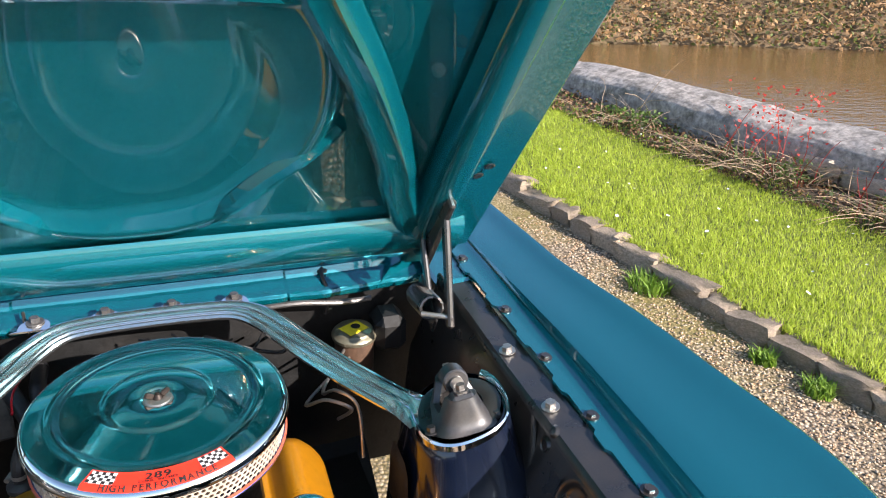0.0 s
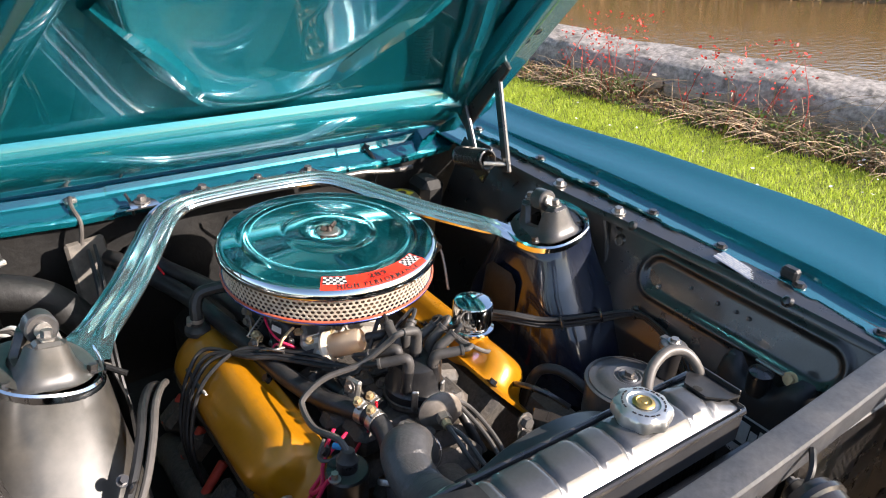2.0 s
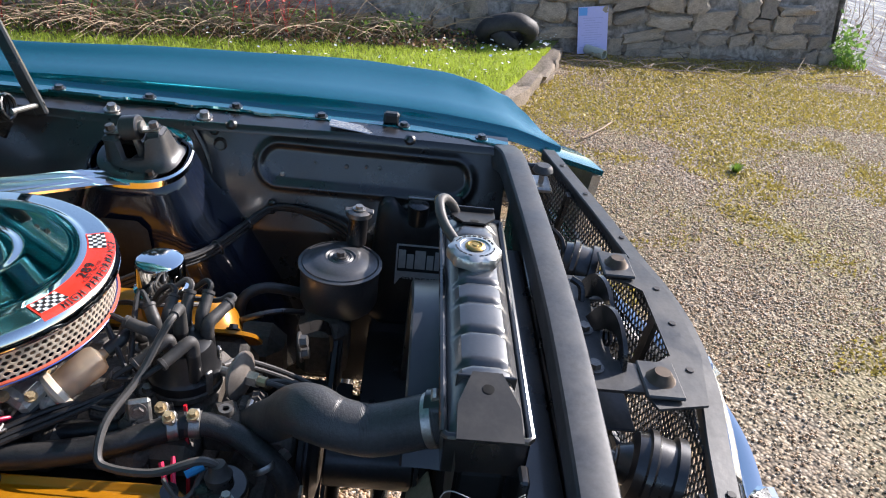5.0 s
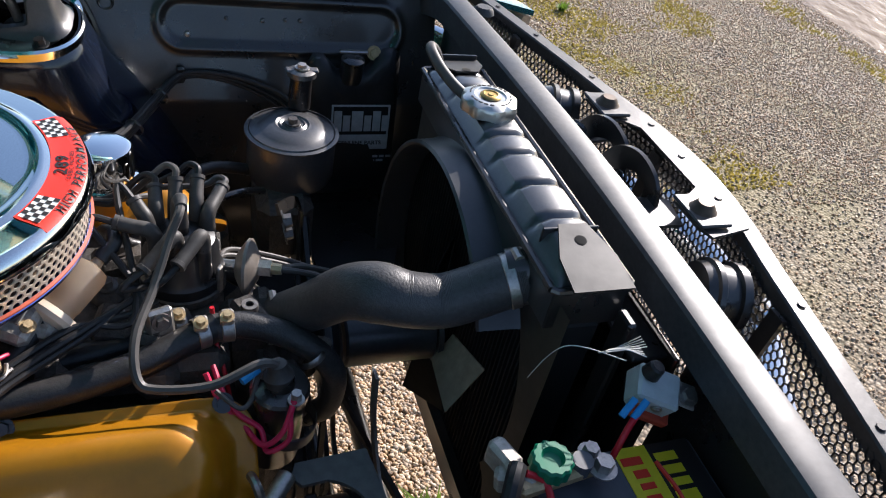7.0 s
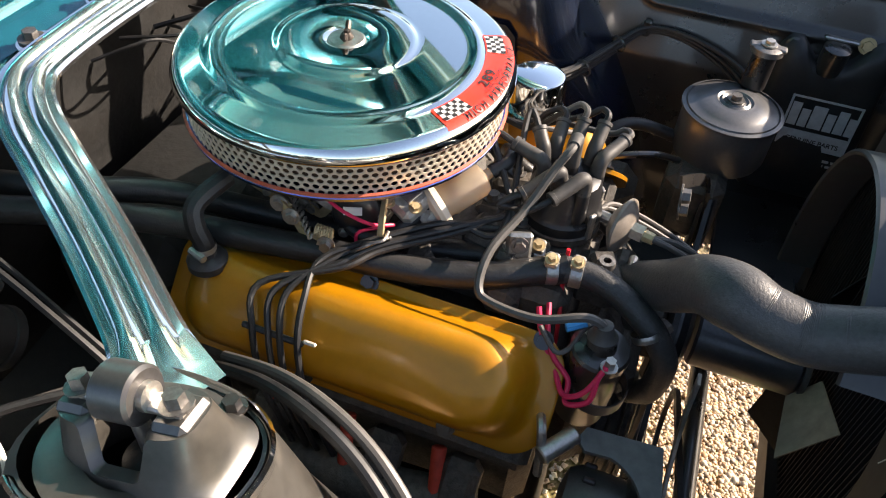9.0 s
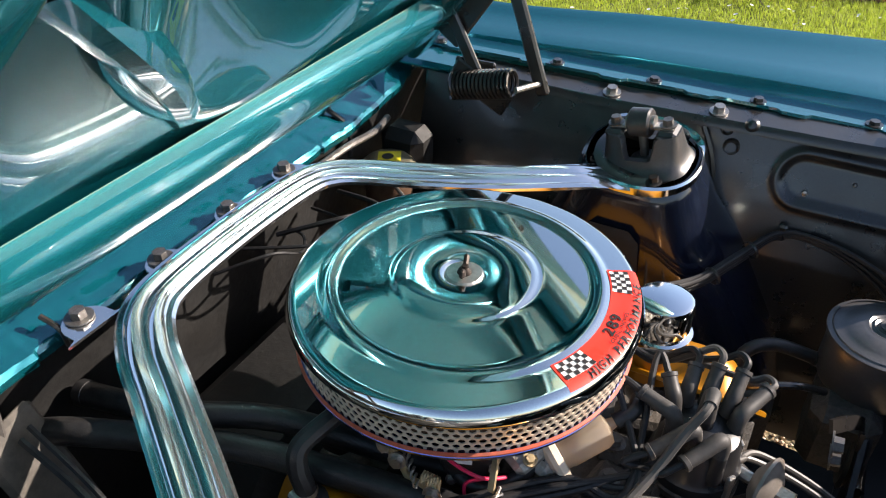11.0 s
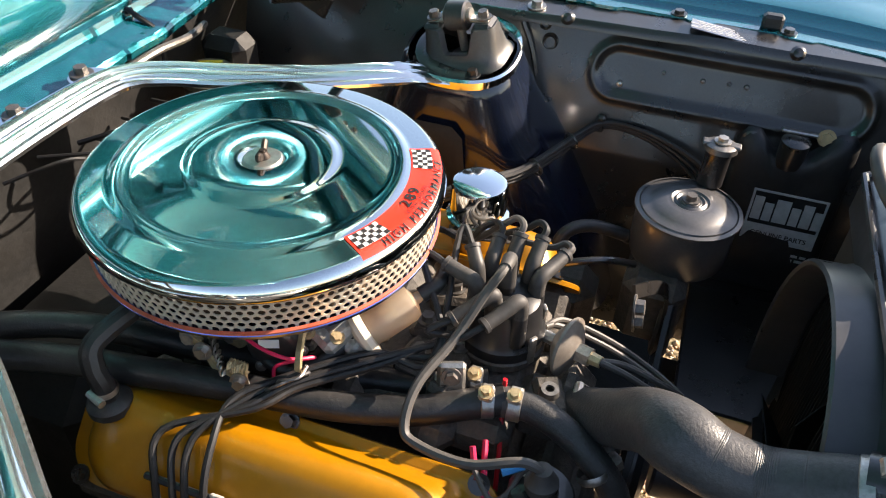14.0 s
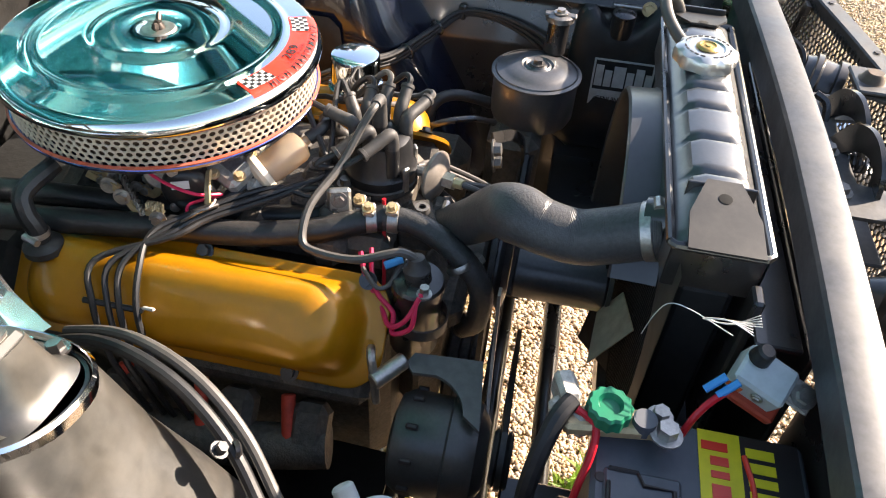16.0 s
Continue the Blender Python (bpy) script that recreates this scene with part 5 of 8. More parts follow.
part("canister", MB().lathe([(0.0, -0.016), (0.018, -0.014), (0.035, -0.004), (0.040, 0.0), (0.040, 0.004), (0.033, 0.008), (0.018, 0.016), (0.0, 0.018)], vc, vax, 28), mat("dull_zinc", (0.26, 0.23, 0.20), 0.5, 0.5, grain=0.2, dirt=0.5, dirt_color=(0.14, 0.10, 0.07), dirt_scale=25), va)
part("hex_fitting", MB().cyl(vc + vax * 0.014, vc + vax * 0.034, 0.013, 0.013, 6), STEEL, va)
part("end_fitting", MB().cyl(vc + vax * 0.034, vc + vax * 0.048, 0.009, 0.008, 8), BRASSY, va)
part("pull_arm", MB().cyl(vc - vax * 0.012, vc - vax * 0.05, 0.008, seg=10), STEEL, va)

for k, d in enumerate((0.0, 0.014)):
    hose("vacuum_line", [vc + vax * 0.045, (0.004 + d, -0.480, -0.192), (0.012 + d, -0.520 - d, -0.218), (0.045 + d, -0.545 - d, -0.262), (0.085 + d, -0.525, -0.275), (0.100 + d, -0.460, -0.255), (0.085 + d, -0.390, -0.222), (0.060, -0.355 - d, -0.205)], 0.0044, GREYWIRE, "grey vacuum line looping forward from the distributor", "hose", 8)

# coil
CX, CY = -0.192, -0.432
coil_ = thing("ignition_coil", "black cylindrical ignition coil with a rubber top lead", "coil", (CX, CY, -0.35))
part("can", MB().lathe([(0.0, -0.35), (0.033, -0.35), (0.035, -0.346), (0.035, -0.226), (0.037, -0.224), (0.037, -0.214), (0.034, -0.210), (0.018, -0.208), (0.016, -0.196), (0.013, -0.190), (0.0, -0.190)], (CX, CY, 0), (-0.06, -0.04, 1), 30), BLACK, coil_)
part("top_boot", MB().lathe([(0.018, 0.0), (0.019, 0.012), (0.014, 0.018), (0.011, 0.03), (0.0, 0.032)], (CX + 0.013, CY + 0.010, -0.204), (0.1, 0.1, 1), 16), BOOT, coil_)
part("stud", MB().bolt((CX - 0.018, CY - 0.006, -0.206), (0, 0, 1), 0.007, 0.012), STEEL, coil_)
part("stud", MB().bolt((CX + 0.03, CY + 0.025, -0.208), (0, 0, 1), 0.007, 0.010), STEEL, coil_)
part("clamp_band", MB().lathe([(0.0355, 0), (0.037, 0.002), (0.037, 0.022), (0.0355, 0.024)], (CX, CY, -0.28), (-0.06, -0.04, 1), 28), SATIN, coil_)
hose("coil_lead", [(CX + 0.015, CY + 0.012, -0.178), (CX + 0.010, CY + 0.035, -0.165), (CX - 0.004, CY + 0.09, -0.178), (CX + 0.004, CY + 0.150, -0.184), (-0.176, -0.262, -0.176), (-0.135, -0.262, -0.150), (-0.075, -0.285, -0.126), (-0.035, -0.305, -0.085), (-0.022, -0.316, -0.064), (DX - 0.030, DY - 0.002, -0.060)], 0.0058, GREYWIRE, "grey brown coil lead looping to the distributor", "wire")

# alternator
alt = thing("alternator", "dark alternator with slotted housing and flat grey bracket", "alternator", (-0.34, -0.47, -0.45))
AX = Vector((-0.322, -0.425, -0.375))
part("rear_shell", MB().lathe([(0.0, 0.0), (0.04, 0.0), (0.062, 0.006), (0.070, 0.02), (0.070, 0.075), (0.074, 0.078), (0.074, 0.10), (0.068, 0.115), (0.045, 0.128), (0.0, 0.13)], AX, (0, -1, 0), 36), SATIN, alt)
for k in range(10):
    a = 2 * math.pi * k / 10
    # solid black block painted for the dark inside of a slot
    part("slot", MB().box(AX + Vector((0.069 * math.cos(a), -0.03, 0.069 * math.sin(a))), (0.012, 0.016, 0.008), 0.002, Euler((0, -a, 0)).to_matrix().to_4x4()), INK, alt)
part("pulley", MB().lathe([(0.0, 0.0), (0.036, 0.0), (0.040, 0.006), (0.028, 0.014), (0.040, 0.022), (0.036, 0.026), (0.0, 0.026)], AX + Vector((0, -0.135, 0)), (0, -1, 0), 28), SATIN, alt)
arc_ = [(-0.333 + 0.062 * math.cos(q), -0.455 - 0.062 * math.sin(q)) for q in (radians(15 + 70 * k / 8) for k in range(9))]
part("bracket", MB().plate([(-0.236, -0.528), (-0.243, -0.436), (-0.262, -0.428), (-0.276, -0.440)] + arc_ + [(-0.345, -0.540), (-0.300, -0.536)], 0.006, Matrix.Translation((0, 0, -0.292))), mat("bracket_grey", (0.11, 0.11, 0.107), 0.5, 0.2, grain=0.2), alt, smooth=0)
part("bolt_tube", MB().cyl((-0.300, -0.392, -0.292), (-0.258, -0.425, -0.286), 0.012, seg=14, bevel=0.002), STEEL, alt)
part("dip_tube", MB().tube([(-0.262, -0.380, -0.270), (-0.278, -0.384, -0.264), (-0.290, -0.390, -0.285), (-0.295, -0.395, -0.34)], 0.006, 8), STEEL, alt)
stay_ = MB().sweep([(-0.205, -0.535, -0.18), (-0.215, -0.538, -0.25), (-0.25, -0.542, -0.31), (-0.30, -0.548, -0.36)], [(-0.009, -0.002), (0.009, -0.002), (0.009, 0.002), (-0.009, 0.002)], (0, -1, 0), 6, True)
part("tension_stay", stay_, STEEL, alt)

# belts
def belt(a, ra, b, rb, y, nm, lab):
    ob = thing(nm, lab, "belt", (a[0], y, a[1]))
    a, b = Vector((a[0], y, a[1])), Vector((b[0], y, b[1]))
    d = (b - a)
    ang = math.atan2(d.z, d.x)
    off = math.acos(max(-1, min(1, (ra - rb) / d.length)))
    pts = []
    for k in range(17):
        t = ang + off + (2 * math.pi - 2 * off) * k / 16
        pts.append(a + Vector((ra * math.cos(t), 0, ra * math.sin(t))))
    for k in range(17):
        t = ang - off + 2 * off * k / 16
        pts.append(b + Vector((rb * math.cos(t), 0, rb * math.sin(t))))
    pts.append(pts[0])
    part("band", MB().sweep(pts, [(-0.006, -0.004), (0.006, -0.004), (0.006, 0.004), (-0.006, 0.004)], (0, 1, 0), 1, True), RUBBER, ob)


belt((0, -0.33), 0.074, (0, -0.60), 0.092, -0.511, "fan_belt", "black rubber fan belt on the front pulleys")
belt((-0.322, -0.375), 0.036, (0, -0.60), 0.08, -0.573, "alternator_belt", "black rubber alternator belt")
belt((0.30, -0.36), 0.06, (0, -0.60), 0.08, -0.530, "steering_pump_belt", "black rubber power steering belt")

# radiator
CORE = mat("core_black", (0.005, 0.005, 0.005), 0.75, grain=0.3, dirt=0.15, dirt_color=(0.02, 0.017, 0.014))
rad = thing("radiator", "gloss black radiator with ribbed top tank and silver cap", "radiator", (0, -0.755, -0.5))
tank = MB()
ribs_x = [-0.155, -0.085, -0.015, 0.055 - 0.02, 0.165, 0.215]
rings = []
for k in range(121):
    x = -0.262 + 0.534 * k / 120
    e = max(0.0, 1 - min(x + 0.262, 0.272 - x) / 0.018)
    rib = sum(math.exp(-((x - q) / 0.005) ** 2) for q in ribs_x)
    e2 = max(0.0, 1 - min(x + 0.262, 0.272 - x) / 0.085)
    h = 0.006 - 0.006 * e ** 2 - 0.016 * e2 ** 1.5 - 0.007 * rib
    rings.append([(x, -0.703, -0.075), (x, -0.703, -0.026), (x, -0.708 - 0.004 * e, -0.020), (x, -0.716, -0.014 - 0.006 * e), (x, -0.724, h - 0.006), (x, -0.737, h), (x, -0.771, h), (x, -0.784, h - 0.006), (x, -0.792, -0.014 - 0.006 * e), (x, -0.800 + 0.004 * e, -0.020), (x, -0.805, -0.026), (x, -0.805, -0.075)])
part("top_tank", tank.loft(rings, False), mat("tank_black", (0.034, 0.034, 0.036), 0.30, 0.0, 0.8, 0.2, 200, 0.15, (0.1, 0.09, 0.08), 9, 0.03, 40, coat_rough=0.20, spec=1.0), rad)
part("tank_rim", MB().tube([(-0.258, -0.702, -0.020), (0.269, -0.702, -0.020), (0.273, -0.706, -0.020), (0.273, -0.802, -0.020), (0.269, -0.806, -0.020), (-0.258, -0.806, -0.020), (-0.263, -0.801, -0.020), (-0.263, -0.707, -0.020), (-0.258, -0.702, -0.020)], 0.005, 8, 1), BLACK, rad)
part("tank_end", MB().box((-0.259, -0.754, -0.05), (0.006, 0.10, 0.06), 0.002), BLACK, rad)
part("tank_end", MB().box((0.270, -0.754, -0.05), (0.006, 0.10, 0.06), 0.002), BLACK, rad)
part("core", MB().box((0.005, -0.754, -0.29), (0.54, 0.055, 0.43), 0.004), CORE, rad)
fins = MB()
for k in range(52):
    x = -0.255 + 0.52 * k / 51
    fins.box((x, -0.754, -0.29), (0.0025, 0.064, 0.42))
part("cooling_mesh", fins, CORE, rad, kind="stuff", smooth=0)
part("bottom_tank", MB().box((0.005, -0.754, -0.535), (0.56, 0.09, 0.07), 0.012), BLACK, rad)
part("inlet", MB().cyl((-0.176, -0.690, -0.064), (-0.182, -0.720, -0.054), 0.029, seg=24), BLACK, rad)
for sx, xx in ((-1, -0.232), (1, 0.242)):
    poly = [(-0.05, -0.046), (0.0, -0.044), (0.052, -0.022), (0.052, 0.022), (0.0, 0.044), (-0.05, 0.046)]
    m_ = Matrix.Translation((xx, -0.754, 0.0005)) @ Euler((0, radians(9 * sx), 0)).to_matrix().to_4x4() @ Matrix.Diagonal((1 if sx < 0 else -0.6, 0.85, 1, 1))
    bk = part("end_bracket", MB().plate(poly, 0.003, m_), CABLE, rad, smooth=0)
    # flat near-black disc painted for the dark inside of the hole
    part("bracket_hole", MB().lathe([(0.0, 0.0002), (0.0065, 0.0002), (0.0075, 0.0)], (xx - sx * 0.024, -0.754, 0.0080), (sx * 0.16, 0, 1), 14), mat("bracket_hole_dark", (0.003, 0.003, 0.003), 0.9) if sx < 0 else bpy.data.materials["bracket_hole_dark"], bk)
    part("bracket_skirt", MB().box((xx + sx * -0.05 if sx < 0 else xx + 0.03, -0.754, -0.01), (0.004, 0.075, 0.034), 0.001), BLACK, bk)
part("filler_neck", MB().lathe([(0.030, 0.0), (0.026, 0.014), (0.026, 0.03), (0.034, 0.034)], (0.100, -0.748, -0.024), (0, 0, 1), 28), BLACK, rad)
capm = MB()
prof_cap = [(0.0, 0.052), (0.012, 0.052), (0.014, 0.050), (0.022, 0.050), (0.024, 0.052), (0.034, 0.051), (0.040, 0.047), (0.042, 0.040), (0.041, 0.030), (0.036, 0.029)]
rings = []
for r, z in prof_cap:
    rings.append([(0.100 + (r * (1 + (0.045 * math.cos(8 * a) if r > 0.035 else 0))) * math.cos(a), -0.748 + (r * (1 + (0.045 * math.cos(8 * a) if r > 0.035 else 0))) * math.sin(a), z - 0.024) for a in (2 * math.pi * k / 64 for k in range(64))])
cap2 = part("cap", capm.loft(rings, True, (False, False)), mat("cap_silver", (0.55, 0.55, 0.53), 0.3, 0.9, grain=0.12), rad, "silver eight-sided pressure cap")
part("cap_centre", MB().lathe([(0.0, 0.0545), (0.004, 0.0545), (0.005, 0.053), (0.010, 0.053), (0.011, 0.0545), (0.014, 0.0535), (0.016, 0.0515)], (0.100, -0.748, -0.024), (0, 0, 1), 28), BRASS, cap2)
marks = MB()
for k in range(22):
    if k % 6 == 5:
        continue
    a = 2 * math.pi * k / 22
    marks.box((0.100 + 0.030 * math.cos(a), -0.748 + 0.030 * math.sin(a), 0.0279), (0.006, 0.0022, 0.0006), 0, Euler((0, 0, a + math.pi / 2)).to_matrix().to_4x4())
part("stamped_marks", marks, INK, cap2, smooth=0)
part("overflow_hose", MB().tube([(0.130, -0.735, 0.002), (0.150, -0.715, 0.012), (0.178, -0.698, 0.026), (0.215, -0.692, 0.036), (0.245, -0.700, 0.032), (0.260, -0.716, 0.014), (0.268, -0.730, -0.015)], 0.0085, 12), GREYWIRE, rad, "grey overflow hose")
part("side_flange", MB().box((-0.283, -0.80, -0.28), (0.03, 0.012, 0.46), 0.003), BLACK, rad)

rad.location += (CAR.to_3x3() @ Vector((0.002, -0.003, 0.012))) * S

DUSTY_PLASTIC = mat("dusty_shroud", (0.040, 0.034, 0.028), 0.5, grain=0.2, dirt=0.5, dirt_color=(0.085, 0.066, 0.048), dirt_scale=7)
shroud = thing("fan_shroud", "black moulded fan shroud ring behind the radiator", "fan shroud", (0, -0.65, -0.6))
SC = (0.01, -0.670, -0.275)
SR = 0.246


def shroud_ring(r, y):
    return [(SC[0] + r * math.cos(q), y, SC[2] + r * math.sin(q)) for q in (radians(-20 + 165 * k / 60) for k in range(61))]


part("ring", MB().loft(list(zip(*[shroud_ring(r, y) for r, y in ((SR, -0.664), (SR + 0.004, -0.661), (SR + 0.008, -0.664), (SR + 0.010, -0.700), (SR + 0.016, -0.718), (SR + 0.004, -0.718), (SR, -0.664))])), False), mat("shroud_plastic", (0.030, 0.031, 0.034), 0.30, grain=0.15, dirt=0.3, dirt_color=(0.09, 0.08, 0.07), spec=0.8), shroud)
part("face_plate", MB().loft(list(zip(*[[(max(-0.285, min(0.285, SC[0] + r * 1.0 * math.cos(q))), -0.721, max(-0.54, min(-0.030, SC[2] + r * math.sin(q)))) for q in (radians(-30 + 240 * k / 60) for k in range(61))] for r in (SR + 0.008, SR + 0.03, SR + 0.3)])), False), DUSTY_PLASTIC, shroud)
fan = thing("fan", "black steel cooling fan with four blades, one tan", "fan", (0, -0.61, -0.33))
part("spider", MB().lathe([(0.0, 0.0), (0.05, 0.0), (0.055, 0.006), (0.0, 0.01)], (0, -0.692, -0.33), (0, -1, 0), 24), SATIN, fan)
TAN = mat("tan_blade", (0.36, 0.27, 0.18), 0.6, 0.1, grain=0.2, dirt=0.4)
for k in range(4):
    q = Matrix.Translation((0, -0.700, -0.33)) @ Euler((0, radians(90 * k + 98), 0)).to_matrix().to_4x4()
    bl = MB().grid(8, 5, lambda u, v: q @ Vector((0.045 + 0.105 * u, (v - 0.5) * 0.050 * (0.6 + 0.4 * u), (v - 0.5) * (0.045 + 0.030 * u))), (0, 0.002, 0))
    part("blade", bl, TAN if k == 1 else SHADED_BLACK, fan)

# upper radiator hose
TOPHOSE = [(-0.028, -0.422, -0.250), (-0.048, -0.446, -0.222), (-0.078, -0.480, -0.178), (-0.114, -0.513, -0.124), (-0.147, -0.541, -0.097), (-0.162, -0.576, -0.098), (-0.168, -0.618, -0.099), (-0.173, -0.655, -0.084), (-0.178, -0.688, -0.066), (-0.181, -0.714, -0.056)]
rh = thing("radiator_hose", "thick grey black corded upper radiator hose with steel clamps", "hose", TOPHOSE[0])
part("tube", MB().tube(TOPHOSE, lambda t: 0.0300 + 0.0045 * min(1, t * 3) + 0.0035 * math.exp(-((t - 0.44) / 0.08) ** 2), 28, 26, True, 0.0004), RUBBER_WORN, rh)
for a, b in ((TOPHOSE[0], TOPHOSE[1]), (TOPHOSE[-1], TOPHOSE[-2])):
    a, b = Vector(a), Vector(b)
    d = (b - a).normalized()
    c = a + d * 0.018
    part("clamp", MB().lathe([(0.0350, -0.007), (0.0362, -0.006), (0.0362, 0.006), (0.0350, 0.007)], c, d, 36), STEEL, rh)
    part("clamp_screw", MB().cyl(c + Vector((-0.008, 0, 0.040)), c + Vector((0.010, 0, 0.040)), 0.006, seg=8), STEEL, rh)

# heater hoses along the valve cover
hose("heater_hose", [(-0.090, -0.352, -0.190), (-0.108, -0.315, -0.194), (-0.136, -0.255, -0.200), (-0.160, -0.17, -0.202), (-0.178, -0.06, -0.200), (-0.198, 0.05, -0.197), (-0.235, 0.20, -0.188), (-0.315, 0.37, -0.17), (-0.34, 0.45, -0.19)], 0.0185, RUBBER, "smooth black heater hose beside the valve cover", "hose", 14)
hose("heater_hose", [(-0.052, -0.322, -0.212), (-0.085, -0.24, -0.218), (-0.105, -0.12, -0.222), (-0.125, 0.02, -0.218), (-0.17, 0.18, -0.190), (-0.24, 0.30, -0.17), (-0.26, 0.45, -0.19)], 0.0175, RUBBER, "second black heater hose under the carburettor linkage", "hose", 14)
hose("heater_hose", [(-0.092, -0.350, -0.190), (-0.090, -0.385, -0.190), (-0.097, -0.420, -0.196), (-0.110, -0.455, -0.208), (-0.122, -0.486, -0.230), (-0.126, -0.506, -0.270), (-0.118, -0.502, -0.34), (-0.09, -0.48, -0.39)], 0.0172, CORDED, "corded heater hose bending down to the water pump", "hose", 16, 0.0006, 0, 14)
for p, d in (((-0.098, -0.335, -0.191), (0.35, -1, 0)), ((-0.091, -0.367, -0.190), (0.1, -1, 0)), ((-0.058, -0.310, -0.213), (0.3, -1, 0))):
    ob = thing("hose_clamp", "zinc worm drive hose clamp", "clamp", p, "heater hose clamps")
    part("band", MB().lathe([(0.0190, -0.008), (0.0204, -0.007), (0.0204, 0.007), (0.0190, 0.008)], p, d, 24), STEEL, ob)
    part("worm_housing", MB().box(Vector(p) + Vector((-0.006, 0, 0.022)), (0.020, 0.017, 0.014), 0.003, Euler((0, radians(-30), 0)).to_matrix().to_4x4()), STEEL, ob)
    part("screw", MB().bolt(Vector(p) + Vector((-0.010, 0, 0.027)), (-0.3, 0, 1), 0.006, 0.008), BRASSY, ob)
part_fit = thing("water_fitting", "small zinc pipe fitting on the water pump", "fitting", (-0.12, -0.48, -0.24))
for dz in (0.0, 0.02):
    part("hex", MB().cyl((-0.118 + dz, -0.482, -0.232 - dz), (-0.098 + dz, -0.496, -0.226 - dz), 0.010, seg=6), STEEL, part_fit)
part("clamp_ring", MB().lathe([(0.018, -0.005), (0.0195, 0), (0.018, 0.005)], (-0.128, -0.472, -0.224), (0.4, 0.6, 1), 20), STEEL, part_fit)

# fuel filter and line
ff = thing("fuel_filter", "translucent amber plastic inline fuel filter", "fuel filter", (-0.06, -0.18, -0.14))
f0, f1 = Vector((-0.084, -0.164, -0.162)), Vector((-0.025, -0.223, -0.124))
fd = (f1 - f0).normalized()
part("bowl", MB().lathe([(0.006, 0.002), (0.012, 0.006), (0.022, 0.010), (0.0225, 0.020), (0.0225, 0.023), (0.0235, 0.026), (0.0235, 0.072), (0.020, 0.080), (0.008, 0.084), (0.006, 0.094)], f0, fd, 28), AMBER, ff)
part("end_disc", MB().lathe([(0.006, -0.003), (0.020, -0.001), (0.029, 0.003), (0.032, 0.009), (0.029, 0.016), (0.023, 0.017)], f0, fd, 28), mat("milky_plastic", (0.72, 0.60, 0.46), 0.35, 0.0, 0.3, 0.08, 30), ff, "milky white end disc")
part("pleats", MB().lathe([(0.0, 0.018), (0.012, 0.018), (0.014, 0.03), (0.014, 0.055), (0.0, 0.058)], f0, fd, 20), PAPERF, ff)
hose("fuel_hose", [f1 + fd * 0.002, f1 + fd * 0.025, (0.018, -0.238, -0.118), (0.050, -0.225, -0.140), (0.085, -0.250, -0.19), (0.10, -0.34, -0.24), (0.12, -0.42, -0.32)], 0.0095, RUBBER, "black rubber fuel hose", "hose", 12)
hose("fuel_hose", [f0 + fd * 0.004, f0 - fd * 0.02, (-0.128, -0.128, -0.180), (-0.145, -0.10, -0.185), (-0.135, -0.06, -0.175), (-0.10, -0.06, -0.155)], 0.0095, RUBBER, "short black fuel hose to the carburettor", "hose", 12)

# plug leads
GATHER = [(-0.125, -0.165, -0.142), (-0.165, -0.125, -0.142)]
for k in range(4):
    e = boot_ends[(0, 7, 6, 5)[k]]
    yy = (-0.028, -0.050, -0.066, -0.090)[k]
    d = 0.0085 * (k - 1.5)
    pts = [e[0], e[0] + e[1] * 0.020 + Vector((-0.004, 0.01, -0.004)), (-0.040 - 0.015 * k, -0.285 + 0.008 * k, -0.142 - 0.007 * k), (-0.100, -0.205 + d, -0.166 + 0.004 * (k % 2)), (-0.168, -0.118 + d, -0.176 + 0.004 * (k % 2)),
           (-0.212, -0.080 + 1.2 * d, -0.180), (-0.262, yy + 0.022, -0.198), (-0.304, yy + 0.012, -0.236), (-0.330, yy - 0.008, -0.300), (-0.338, yy - 0.028, -0.345), (-0.33, yy - 0.04, -0.42)]
    hose("plug_lead", pts, 0.0044, CABLE, "black ignition lead draped over the gold valve cover", "wire", 8)
for k in range(4):
    e = boot_ends[1 + k]
    pts = [e[0], e[0] + e[1] * 0.012, e[0] + e[1] * 0.016 + Vector((0.008, 0.012, -0.004)), e[0] + e[1] * 0.006 + Vector((0.016, 0.030, -0.014)), (0.125, -0.27 + 0.012 * k, -0.125 - 0.008 * k), (0.155, -0.22 + 0.01 * k, -0.165), (0.20, -0.29 + 0.05 * k, -0.19 - 0.004 * k), (0.30, -0.27 + 0.06 * k, -0.26), (0.345, -0.27 + 0.06 * k, -0.40)]
    hose("plug_lead", pts, 0.0046, CABLE if k % 2 else GREYWIRE, "grey black ignition lead to the far bank of plugs", "wire", 8)
sep = thing("lead_separator", "small black plastic ignition lead separator", "clip", (-0.30, -0.07, -0.24))
part("bar", MB().box((-0.300, -0.042, -0.236), (0.007, 0.085, 0.008), 0.002, Euler((0, radians(45), 0)).to_matrix().to_4x4()), BAKELITE, sep)
part("tie_tail", MB().box((-0.298, -0.092, -0.232), (0.006, 0.018, 0.005), 0.002), ALLOY, sep)
hose("tie_wrap", [(-0.158, -0.137, -0.159), (-0.183, -0.117, -0.159), (-0.188, -0.097, -0.174), (-0.168, -0.092, -0.194), (-0.148, -0.122, -0.194), (-0.158, -0.137, -0.159)], 0.0022, BOLTM, "twisted wire tie round the leads", "tie", 6)
hose("tie_wrap", [(-0.153, -0.132, -0.156), (-0.173, -0.132, -0.154), (-0.180, -0.110, -0.162), (-0.168, -0.104, -0.184), (-0.153, -0.117, -0.182), (-0.153, -0.132, -0.156)], 0.0022, BOLTM, "twisted wire tie round the leads", "tie", 6)
